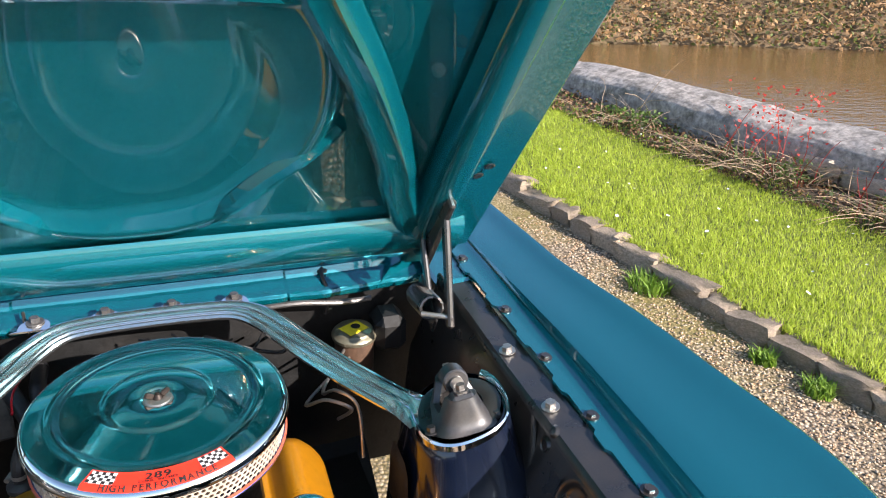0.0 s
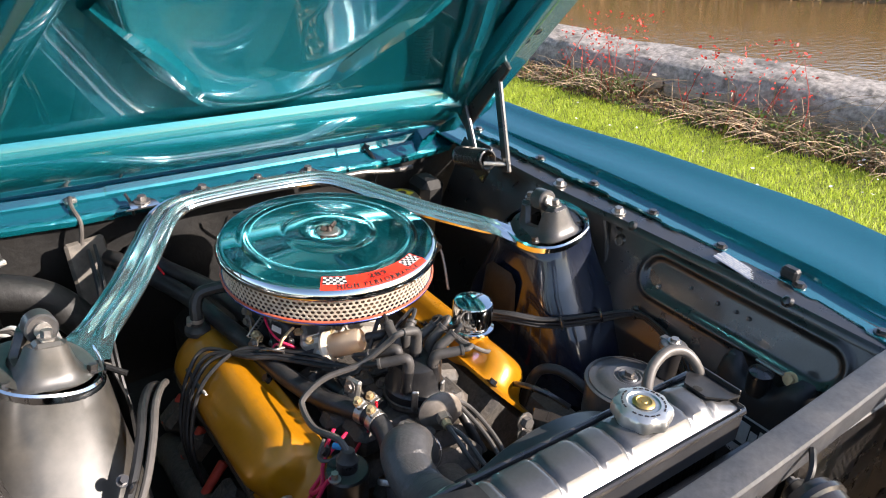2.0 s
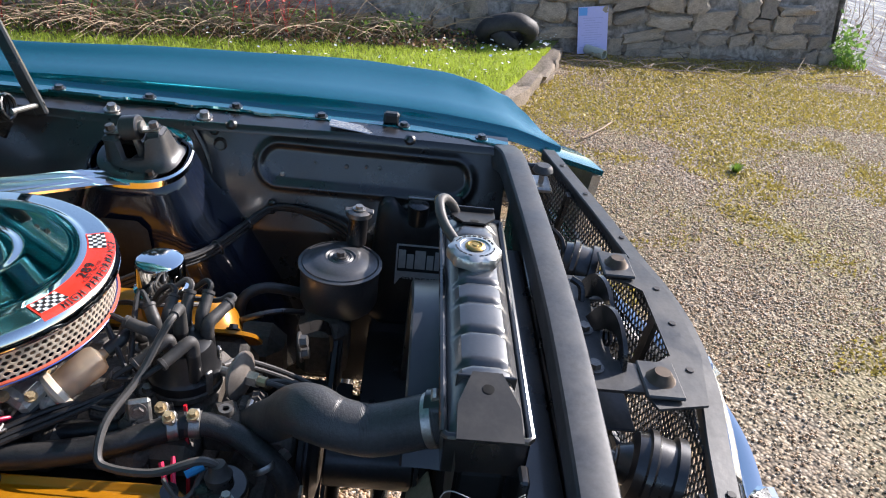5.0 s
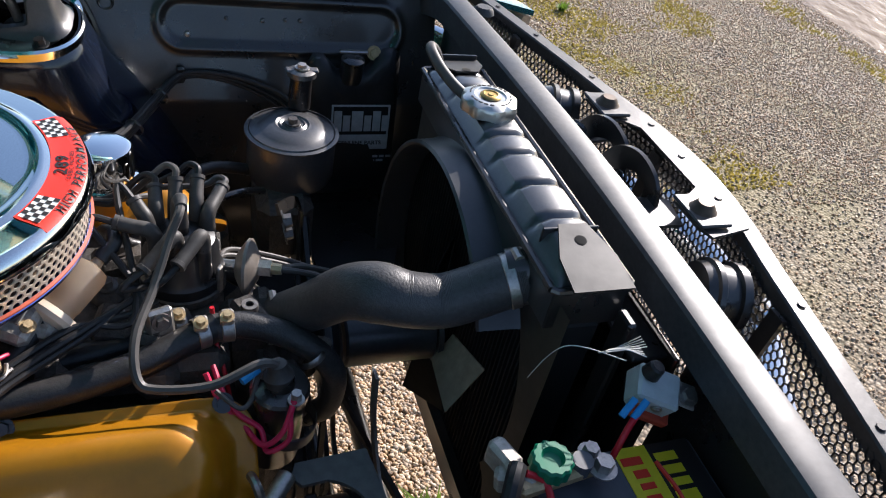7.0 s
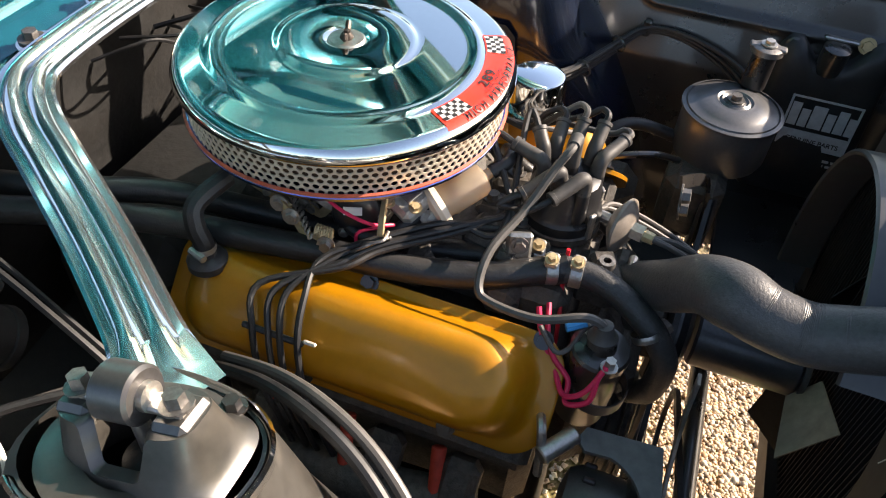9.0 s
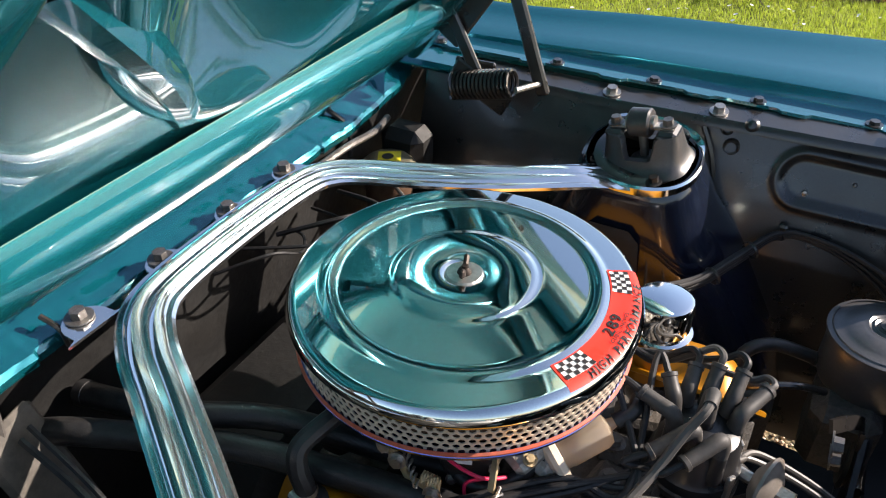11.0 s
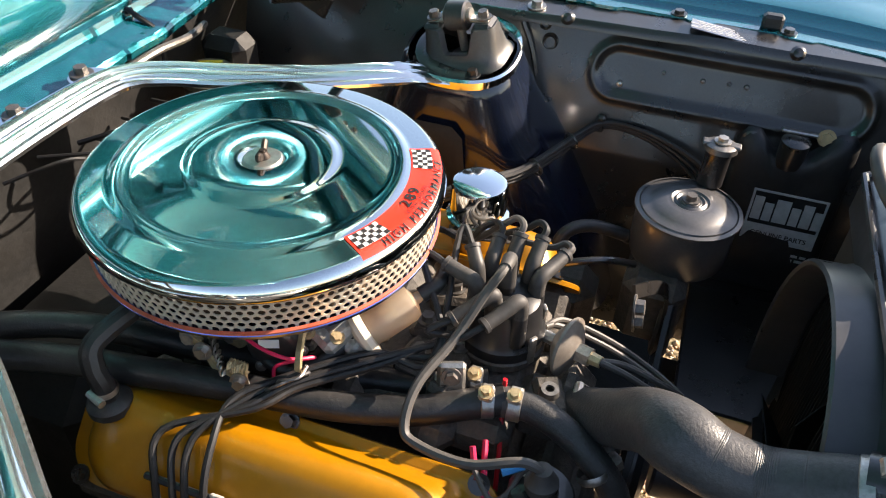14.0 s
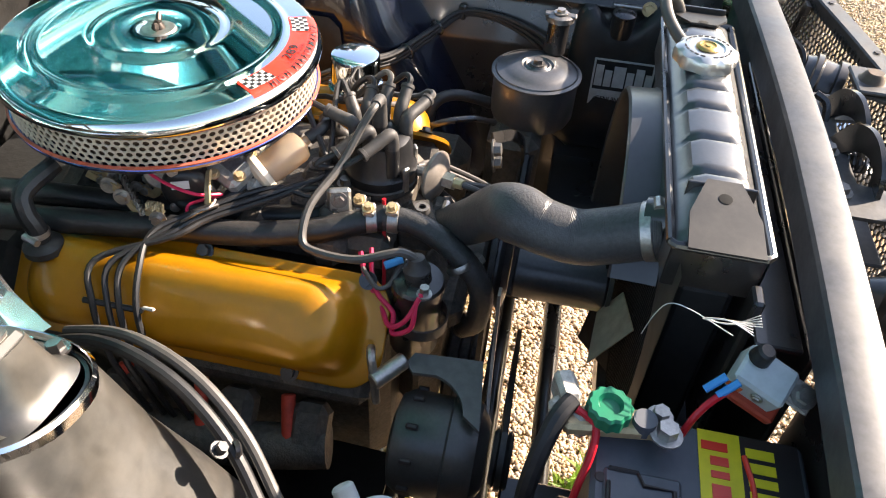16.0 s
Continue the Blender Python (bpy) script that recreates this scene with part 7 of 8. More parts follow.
for k, (dx, dy) in enumerate(((0, 0), (0.017, -0.010))):
    hose("tower_cable", [(-0.36 + dx, 0.0, -0.25), (-0.395 + dx, -0.09 + dy, -0.185), (-0.424 + dx, -0.165 + dy, -0.160), (-0.448 + dx, -0.228 + dy, -0.172), (-0.480 + dx, -0.285 + dy, -0.205), (-0.52 + dx, -0.33 + dy, -0.245), (-0.57 + dx, -0.38 + dy, -0.285)], (0.0080, 0.0068)[k], (CABLE, GREYWIRE)[k], "thick black cable across the shock tower", "wire", 10)
tc_ = thing("cable_clamp", "rusty cable clamp on the shock tower", "clamp", (-0.49, -0.30, -0.22))
part("loop", MB().lathe([(0.010, -0.004), (0.013, 0), (0.010, 0.004)], (-0.482, -0.290, -0.207), (0.5, -0.5, -0.4), 16), BLACK, tc_)
part("bolt", MB().bolt((-0.492, -0.278, -0.197), (0.2, -0.6, 0.8), 0.007, 0.008), BLACK, tc_)
wm = thing("washer_pump", "pale grey moulded pump with a yellow top behind the battery", "pump", (-0.50, -0.50, -0.34))
part("body", MB().lathe([(0.0, 0.03), (0.025, 0.028), (0.038, 0.01), (0.040, -0.05), (0.0, -0.05)], (-0.505, -0.455, -0.27), (0.2, -0.1, 1), 22), PALE, wm)
part("lug", MB().cyl((-0.49, -0.42, -0.262), (-0.475, -0.405, -0.245), 0.013, seg=14, bevel=0.003), PALE, wm)
part("lug", MB().cyl((-0.50, -0.475, -0.245), (-0.50, -0.475, -0.225), 0.010, seg=14, bevel=0.003), STEEL, wm)
part("yellow_top", MB().box((-0.490, -0.490, -0.248), (0.035, 0.035, 0.012), 0.004), YELLOW, wm)


# ---- the yard: sloping gravel, kerbed lawn, low wall, pond ----
WATER = -0.46


def wall_x(y):
    return 3.35 + (4.46 - y) * 0.2326


def sstep(a, b, x):
    t = max(0.0, min(1.0, (x - a) / (b - a)))
    return t * t * (3 - 2 * t)


def ground_z(x, y):
    yy = max(-9.0, min(8.0, y))
    z = 0.105 * yy - 0.025
    far = math.hypot(x - 2, y + 2)
    in_pond = sstep(0.20, 0.55, (x - wall_x(y)) * 0.974) if y > -3.95 else 0.0
    if far > 25:
        return -0.9 + 1.9 * sstep(25.3, 29.0, far) if (x > wall_x(y) or y < -4) else z
    return z * (1 - in_pond) - 1.0 * in_pond


def land(name, label, category, kind="structure"):
    return thing(name, label, category, (0, 0, 0), "", kind, Matrix())


def yard_material(name, stones, gap, moss, scale, moss_amount=0.0):
    """Loose pebbles: cells of several colours with shaded relief, moss in wide patches."""
    m = bpy.data.materials.new(name)
    m.use_nodes = True
    n, l = m.node_tree.nodes, m.node_tree.links
    b = n["Principled BSDF"]
    b.inputs["Roughness"].default_value = 0.8
    tc = n.new("ShaderNodeTexCoord")
    vo = n.new("ShaderNodeTexVoronoi")
    vo.inputs["Scale"].default_value = scale
    l.new(tc.outputs["Object"], vo.inputs["Vector"])
    ramp = n.new("ShaderNodeValToRGB")
    for i, c in enumerate(stones):
        e = ramp.color_ramp.elements[i] if i < 2 else ramp.color_ramp.elements.new(i / (len(stones) - 1))
        e.position, e.color = i / (len(stones) - 1), (*c, 1)
    l.new(vo.outputs["Color"], ramp.inputs[0])
    big = n.new("ShaderNodeTexNoise")
    big.inputs["Scale"].default_value, big.inputs["Detail"].default_value = 1.1, 8
    l.new(tc.outputs["Object"], big.inputs["Vector"])
    mr = n.new("ShaderNodeMapRange")
    mr.inputs[1].default_value, mr.inputs[2].default_value, mr.inputs[4].default_value = 0.42, 0.72, moss_amount
    l.new(big.outputs[0], mr.inputs[0])
    gapr = n.new("ShaderNodeMapRange")
    gapr.inputs[1].default_value, gapr.inputs[2].default_value = 0.35, 0.75
    l.new(vo.outputs["Distance"], gapr.inputs[0])
    mx1 = n.new("ShaderNodeMix")
    mx1.data_type = "RGBA"
    l.new(gapr.outputs[0], mx1.inputs[0])
    l.new(ramp.outputs[0], mx1.inputs[6])
    mx1.inputs[7].default_value = (*gap, 1)
    mx2 = n.new("ShaderNodeMix")
    mx2.data_type = "RGBA"
    l.new(mr.outputs[0], mx2.inputs[0])
    l.new(mx1.outputs[2], mx2.inputs[6])
    mx2.inputs[7].default_value = (*moss, 1)
    l.new(mx2.outputs[2], b.inputs["Base Color"])
    bp_ = n.new("ShaderNodeBump")
    bp_.invert = True
    bp_.inputs["Strength"].default_value, bp_.inputs["Distance"].default_value = 0.8, 0.006
    l.new(vo.outputs["Distance"], bp_.inputs["Height"])
    l.new(bp_.outputs[0], b.inputs["Normal"])
    return m


GRAVEL = yard_material("gravel", [(0.26, 0.175, 0.10), (0.40, 0.30, 0.19), (0.17, 0.115, 0.07), (0.52, 0.42, 0.30), (0.30, 0.21, 0.125)], (0.06, 0.043, 0.026), (0.19, 0.155, 0.03), 75.0, 0.9)
SOIL = mat("lawn_soil", (0.13, 0.15, 0.03), 0.9, grain=0.3, grain_scale=30, bump=0.6, bump_scale=40)

ax_ = [-400, -150, -60, -25, -12, -7, -4.5] + [-3 + 0.25 * k for k in range(52)] + [10.5, 12, 14, 17, 20, 22, 24, 25.5, 26.5, 28, 30, 33, 40, 60, 150, 400]
gnd = land("ground", "sloping sheet of brown pebble gravel with mossy patches", "ground")
gm = MB()
vs = [(x, y, ground_z(x, y) - 0.002 + 0.002 * noise.noise((x * 2, y * 2, 0)) * (abs(x) < 12 and abs(y) < 12)) for x in ax_ for y in ax_]
n_ = len(ax_)
gm.add(vs, [(i * n_ + j, (i + 1) * n_ + j, (i + 1) * n_ + j + 1, i * n_ + j + 1) for i in range(n_ - 1) for j in range(n_ - 1)])
part("gravel_bed", gm, GRAVEL, gnd)

# loose pebbles
PEB = bpy.data.materials.new("pebbles")
PEB.use_nodes = True
pn, pl = PEB.node_tree.nodes, PEB.node_tree.links
pg, pr, pt, px = pn.new("ShaderNodeNewGeometry"), pn.new("ShaderNodeValToRGB"), pn.new("ShaderNodeTexNoise"), pn.new("ShaderNodeMix")
for k, c in ((0.0, (0.17, 0.105, 0.060)), (0.16, (0.46, 0.30, 0.16)), (0.34, (0.30, 0.25, 0.20)), (0.52, (0.62, 0.46, 0.29)), (0.70, (0.40, 0.22, 0.105)), (0.86, (0.72, 0.60, 0.44)), (1.0, (0.24, 0.17, 0.12))):
    el = pr.color_ramp.elements[0] if k == 0 else pr.color_ramp.elements[-1] if k == 1 else pr.color_ramp.elements.new(k)
    el.color = (*c, 1)
pt.inputs["Scale"].default_value, pt.inputs["Detail"].default_value = 240.0, 4.0
px.data_type, px.blend_type = "RGBA", "OVERLAY"
px.inputs[0].default_value = 0.5
pl.new(pg.outputs["Random Per Island"], pr.inputs[0])
pl.new(pr.outputs[0], px.inputs[6])
pl.new(pt.outputs[0], px.inputs[7])
pl.new(px.outputs[2], pn["Principled BSDF"].inputs["Base Color"])
pn["Principled BSDF"].inputs["Roughness"].default_value = 0.62
ico_v = []
ph = (1 + 5 ** 0.5) / 2
for a, b in ((1, ph), (-1, ph), (1, -ph), (-1, -ph)):
    ico_v += [(0, a, b), (a, b, 0), (b, 0, a)]
ico_v = np.array(ico_v) / math.hypot(1, ph)
hull = bmesh.new()
for v in ico_v:
    hull.verts.new(v)
bmesh.ops.convex_hull(hull, input=hull.verts)
hull.verts.ensure_lookup_table()
ico_f = np.array([[v.index for v in f.verts] for f in (hull.verts.index_update(), hull.faces)[1]])
ico_v = np.array([v.co[:] for v in hull.verts])
hull.free()
rs = np.random.RandomState(3)


oct_v = np.array(((1, 0, 0), (-1, 0, 0), (0, 1, 0), (0, -1, 0), (0, 0, 1), (0, 0, -1)), float)
oct_f = np.array([(a, b, 4) for a, b in ((0, 2), (2, 1), (1, 3), (3, 0))] + [(b, a, 5) for a, b in ((0, 2), (2, 1), (1, 3), (3, 0))])


def strew(n, x0, x1, y0, y1, keep, smin, smax, lift=0.2, shape=None):
    """Flattened pebbles at random on the ground, as one array of vertices and faces."""
    xs, ys = rs.uniform(x0, x1, n), rs.uniform(y0, y1, n)
    ok = np.array([keep(x, y) for x, y in zip(xs, ys)])
    xs, ys = xs[ok], ys[ok]
    n = len(xs)
    size = rs.uniform(smin, smax, n) * rs.uniform(0.6, 1.0, n)
    sc = np.stack([size, size * rs.uniform(0.6, 1.0, n), size * rs.uniform(0.4, 0.7, n)], 1)
    sv, sf = shape or (ico_v, ico_f)
    jit = 1 + rs.uniform(-0.22, 0.22, (n, len(sv), 1))
    p = sv[None] * jit * sc[:, None]
    a, t = rs.uniform(0, 6.28, n), rs.uniform(-0.5, 0.5, n)
    ca, sa, ct, st_ = np.cos(a)[:, None], np.sin(a)[:, None], np.cos(t)[:, None], np.sin(t)[:, None]
    x, y, z = p[..., 0], p[..., 1], p[..., 2]
    y, z = y * ct - z * st_, y * st_ + z * ct
    x, y = x * ca - y * sa, x * sa + y * ca
    zs = np.array([ground_z(i, j) for i, j in zip(xs, ys)]) + sc[:, 2] * lift
    v = np.stack([x + xs[:, None], y + ys[:, None], z + zs[:, None]], -1).reshape(-1, 3)
    f = (sf[None] + (np.arange(n) * len(sv))[:, None, None]).reshape(-1, 3)
    return v, f


def raw_part(name, v, f, material, parent, smooth=True, kind="stuff"):
    me = bpy.data.meshes.new(name)
    me.vertices.add(len(v))
    me.vertices.foreach_set("co", np.asarray(v, dtype=np.float32).ravel())
    k = f.shape[1]
    me.loops.add(f.size)
    me.loops.foreach_set("vertex_index", f.astype(np.int32).ravel())
    me.polygons.add(len(f))
    me.polygons.foreach_set("loop_start", np.arange(len(f), dtype=np.int32) * k)
    me.polygons.foreach_set("use_smooth", np.full(len(f), smooth))
    me.update(calc_edges=True)
    me.validate()
    me.materials.append(material)
    ob = new(name, me)
    ob.parent = parent
    return tagged(ob, kind=kind)


KERB = [(1.78, 9.0), (1.86, 4.5), (2.02, 2.8), (2.13, 2.2), (2.215, 1.65), (2.31, 1.08), (2.41, 0.62), (2.57, -0.10), (2.84, -0.66), (3.22, -0.95), (3.80, -1.20), (4.42, -1.42)]
kerb_line = [Vector((x, y, 0)) for x, y in KERB]
kerb_s = path(kerb_line, 10)


def on_lawn(x, y):
    best, side_ = 1e9, 0
    for a, b in zip(kerb_s[::5], kerb_s[5::5]):
        d = b - a
        t = max(0, min(1, ((x - a.x) * d.x + (y - a.y) * d.y) / d.length_squared))
        q = (a.x + d.x * t - x) ** 2 + (a.y + d.y * t - y) ** 2
        if q < best:
            best, side_ = q, d.x * (y - a.y) - d.y * (x - a.x)
    return side_ > 0


def mossy(x, y):
    """How far moss has closed the gravel, thickest below the wall."""
    n = noise.noise((x * 1.6, y * 1.6, 6)) + 0.5 * noise.noise((x * 4.5, y * 4.5, 2))
    return sstep(0.0, 0.5, n + 0.72 * sstep(2.8, 0.4, wall_x(y) - x) - 0.10)


def free_gravel(x, y):
    return rs.uniform() > 0.85 * mossy(x, y) and x < wall_x(y) - 0.02 and y > -4.6 and not (x > 1.5 and on_lawn(x, y))


peb = thing("pebbles", "loose brown and tan pebbles over the yard", "gravel", (0, 0, 0), "", "stuff", Matrix())
v1, f1_ = strew(170000, 1.0, 5.3, -4.4, -0.55, free_gravel, 0.0038, 0.0085, 0.3, (oct_v, oct_f))
v2, f2_ = strew(26000, 0.85, 2.4, -0.55, 4.6, free_gravel, 0.0045, 0.0095, 0.3, (oct_v, oct_f))
v3, f3_ = strew(26000, -0.35, 0.65, -1.05, -0.35, lambda x, y: rs.uniform() < 6 * min(x + 0.35, 0.65 - x, y + 1.05, -0.35 - y), 0.005, 0.0096)
v6, f6_ = strew(34000, -1.2, 1.1, -1.4, 0.6, lambda x, y: rs.uniform() < 3 * min(x + 1.2, 1.1 - x, y + 1.4, 0.6 - y), 0.006, 0.011, 0.3, (oct_v, oct_f))
v4, f4_ = strew(2500, 4.4, 9.0, -5.5, -3.9, lambda x, y: ground_z(x, y) > WATER - 0.05, 0.010, 0.022)
allv, allf, off = [], [], 0
v5, f5_ = strew(34000, -2.6, 1.0, -4.4, -1.3, lambda x, y: True, 0.0045, 0.0095, 0.3, (oct_v, oct_f))
for v, f in ((v1, f1_), (v2, f2_), (v3, f3_), (v4, f4_), (v5, f5_), (v6, f6_)):
    allv.append(v)
    allf.append(f + off)
    off += len(v)
raw_part("stones", np.concatenate(allv), np.concatenate(allf), PEB, peb)

# lawn
lawn = land("lawn", "short sunlit grass lawn behind a rough stone kerb", "lawn")
NL = len(kerb_s)


def lawn_xy(u, v):
    k = u * (NL - 1)
    i = min(int(k), NL - 2)
    a = kerb_s[i].lerp(kerb_s[i + 1], k - i)
    yw = 9.0 - 10.55 * u ** 0.85
    b = Vector((wall_x(yw) + 0.03, yw, 0))
    return a.lerp(b, v)


def lawn_z(x, y):
    return ground_z(min(x, wall_x(y)), y) + 0.075 + 0.012 * noise.noise((x * 1.7, y * 1.7, 4))


def lawn_pt(u, v):
    p = lawn_xy(u, v)
    return (p.x, p.y, lawn_z(p.x, p.y) - 0.06 * (v == 0))


part("turf", MB().grid(90, 24, lawn_pt), SOIL, lawn)


def blades(n, h0, h1, w, sampler, lean=0.5):
    """Curved grass blades of two faces each."""
    v, f = np.zeros((n, 5, 3)), []
    for k in range(n):
        x, y, z, hs = sampler()
        a, h = rs.uniform(0, 6.28), rs.uniform(h0, h1) * hs
        dx, dy = math.cos(a), math.sin(a)
        ln, ww = h * rs.uniform(0.1, lean), w * rs.uniform(0.6, 1.3)
        v[k] = ((x - dy * ww, y + dx * ww, z), (x + dy * ww, y - dx * ww, z), (x + dx * ln * 0.35 + dy * ww * 0.7, y + dy * ln * 0.35 - dx * ww * 0.7, z + h * 0.6), (x + dx * ln * 0.35 - dy * ww * 0.7, y + dy * ln * 0.35 + dx * ww * 0.7, z + h * 0.6), (x + dx * ln, y + dy * ln, z + h))
    base = np.arange(n)[:, None] * 5
    tri = np.concatenate([base + np.array([[0, 1, 2]]), base + np.array([[0, 2, 3]]), base + np.array([[3, 2, 4]])])
    return v.reshape(-1, 3), tri


def leaf_material(name, color, vary, trans=0.35):
    m = mat(name, color, 0.55, vary=vary, island=True, grain=0.15, grain_scale=15)
    m.node_tree.nodes["Principled BSDF"].inputs["Subsurface Weight"].default_value = 0.0
    n, l = m.node_tree.nodes, m.node_tree.links
    tr = n.new("ShaderNodeBsdfTranslucent")
    tr.inputs[0].default_value = (*[min(1, c * 1.6) for c in color], 1)
    mx = n.new("ShaderNodeMixShader")
    mx.inputs[0].default_value = trans
    l.new(n["Principled BSDF"].outputs[0], mx.inputs[1])
    l.new(tr.outputs[0], mx.inputs[2])
    l.new(mx.outputs[0], n["Material Output"].inputs[0])
    return m


GRASS = leaf_material("grass", (0.35, 0.42, 0.05), 0.45, 0.45)


def lawn_sample():
    while True:
        u, v = rs.uniform(0, 1), rs.uniform(0.01, 1)
        p = lawn_xy(u, v)
        if p.y < 7 and wall_x(p.y) - p.x > 0.30 + 0.16 * noise.noise((p.y * 2.1, 0.0, 5)) + rs.uniform(-0.08, 0.08):
            return p.x, p.y, lawn_z(p.x, p.y) - 0.004, 1.0 + 0.7 * (v > 0.8) + 0.5 * max(0.0, noise.noise((p.x * 3, p.y * 3, 9)))


turf = thing("grass", "dense short green and yellow grass blades", "grass", (0, 0, 0), "", "stuff", Matrix())
v, f = blades(110000, 0.014, 0.040, 0.0022, lawn_sample, 1.1)
raw_part("blades", v, f, GRASS, turf)
# tufts in the gravel and along the kerb
spots = [(2.10, 1.62, 0.11), (2.20, 0.95, 0.05), (2.26, 0.72, 0.06), (2.36, 0.3, 0.05), (-0.02, -0.62, 0.06), (5.35, -4.0, 0.20), (2.75, -2.2, 0.008)]


def tuft_sample():
    x, y, r = spots[rs.randint(len(spots))]
    a, q = rs.uniform(0, 6.28), r * rs.uniform(0, 1) ** 0.7
    return x + q * math.cos(a), y + q * math.sin(a), ground_z(x, y) - 0.01, 0.6 + r * 5


tf = thing("weeds", "small green weed tufts growing through the gravel", "weeds", (0, 0, 0), "", "stuff", Matrix())
v, f = blades(1500, 0.03, 0.08, 0.006, tuft_sample, 1.3)
raw_part("leaves", v, f, leaf_material("weed_leaf", (0.16, 0.26, 0.03), 0.35), tf)
# moss between the stones
def moss_sample():
    while True:
        x, y = rs.uniform(1.1, 5.2), rs.uniform(-4.2, 0.2)
        if x < wall_x(y) - 0.05 and not on_lawn(x, y) and rs.uniform() < mossy(x, y):
            return x, y, ground_z(x, y) - 0.004, 1.0


moss = thing("moss", "short yellow green moss closing the gravel below the wall", "moss", (0, 0, 0), "", "stuff", Matrix())
v, f = blades(40000, 0.006, 0.018, 0.006, moss_sample, 1.6)
raw_part("tufts", v, f, leaf_material("moss_leaf", (0.34, 0.275, 0.06), 0.5), moss)
# daisies
dv, df, k = [], [], 0
DAISY = mat("daisy_white", (0.8, 0.8, 0.76), 0.6)
for _ in range(260):
    u, vv = (rs.uniform(0.70, 1.0), rs.uniform(0.1, 1.0)) if rs.uniform() < 0.75 else (rs.uniform(0.2, 0.8), rs.uniform(0.05, 1))
    p = lawn_xy(u, vv)
    z, r = lawn_z(p.x, p.y) + rs.uniform(0.03, 0.06), rs.uniform(0.006, 0.012)
    t1, t2 = rs.uniform(-0.4, 0.4, 2)
    ring = [(p.x + r * math.cos(a), p.y + r * math.sin(a), z + r * (t1 * math.cos(a) + t2 * math.sin(a))) for a in (math.pi * j / 4 for j in range(8))]
    dv += [(p.x, p.y, z - 0.003)] + ring
    df += [(k, k + 1 + j, k + 1 + (j + 1) % 8) for j in range(8)]
    k += 9
raw_part("petals", np.array(dv), np.array(df), DAISY, thing("daisies", "scattered small white daisies in the lawn", "flowers", (0, 0, 0), "", "stuff", Matrix()))

# rough kerb of single stones
STONE = mat("kerb_stone", (0.26, 0.205, 0.15), 0.85, grain=0.35, grain_scale=25, dirt=0.8, dirt_color=(0.12, 0.105, 0.06), dirt_scale=9, bump=1.0, bump_scale=30, vary=0.3)


def rough_block(sx_, sy_, sz_, seed, rough_=0.12, n=4):
    """An irregular stone of about the given size."""
    mb = MB()
    r = random.Random(seed)
    idx, vs, fs = {}, [], []

    def vert(i, j, k):
        if (i, j, k) not in idx:
            p = Vector((i / n * 2 - 1, j / n * 2 - 1, k / n * 2 - 1))
            q = p.normalized() * 1.25
            p = p.lerp(q, 0.32)
            d = 1 + rough_ * noise.noise(p * 1.6 + Vector((seed * 3.1, seed, 0))) + 0.4 * rough_ * noise.noise(p * 4 + Vector((seed, 0, seed)))
            idx[i, j, k] = len(vs)
            vs.append((p.x * d * sx_ / 2, p.y * d * sy_ / 2, p.z * d * sz_ / 2))
        return idx[i, j, k]
    for a in range(n):
        for b in range(n):
            for c in (0, n):
                fs.append((vert(a, b, c), vert(a + 1, b, c), vert(a + 1, b + 1, c), vert(a, b + 1, c)))
                fs.append((vert(a, c, b), vert(a + 1, c, b), vert(a + 1, c, b + 1), vert(a, c, b + 1)))
                fs.append((vert(c, a, b), vert(c, a + 1, b), vert(c, a + 1, b + 1), vert(c, a, b + 1)))
    return mb.add(vs, fs)


kerb = land("kerb", "low kerb of weathered rough stones along the lawn", "kerb")
stone_meshes = [mesh_of("stone", rough_block(1, 1, 1, 40 + k, 0.34), STONE, 50) for k in range(9)]
rng = random.Random(8)
d_run, want = 0.0, 0.0
for a, b in zip(kerb_s, kerb_s[1:]):
    seg_len = (b - a).length
    while want <= d_run + seg_len:
        t = (want - d_run) / seg_len
        p, dr = a.lerp(b, t), (b - a).normalized()
        ln = rng.uniform(0.13, 0.38)
        c = p + dr * ln / 2
        st = new("stone", rng.choice(stone_meshes))
        st.parent = kerb
        st.matrix_local = Matrix.Translation((c.x, c.y, ground_z(c.x, c.y) + 0.016)) @ Euler((rng.uniform(-0.12, 0.12), rng.uniform(-0.08, 0.08), math.atan2(dr.y, dr.x) + rng.uniform(-0.1, 0.1))).to_matrix().to_4x4() @ Matrix.Diagonal((ln * 0.97, rng.uniform(0.10, 0.14) + 0.05 * (c.x > 2.6), rng.uniform(0.10, 0.14), 1))
        want += ln - 0.004
    d_run += seg_len

# garden wall
WALLM = mat("lichen_render", (0.31, 0.28, 0.25), 0.9, grain=0.45, grain_scale=30, dirt=1.0, dirt_color=(0.07, 0.062, 0.05), dirt_scale=9, bump=1.0, bump_scale=26)
wall = land("garden_wall", "low weathered rubble wall with a broad rough sloped top", "wall")
WY = [(-4.2, 0.13, 0.28), (-0.8, 0.34, 0.46), (0.6, 0.42, 0.53), (2.2, 0.54, 0.62), (4.5, 0.72, 0.80), (14.0, 1.1, 1.2)]


def wall_tops(y):
    return lerp_table(y, [(a, b) for a, b, c in WY]), lerp_table(y, [(a, c) for a, b, c in WY])


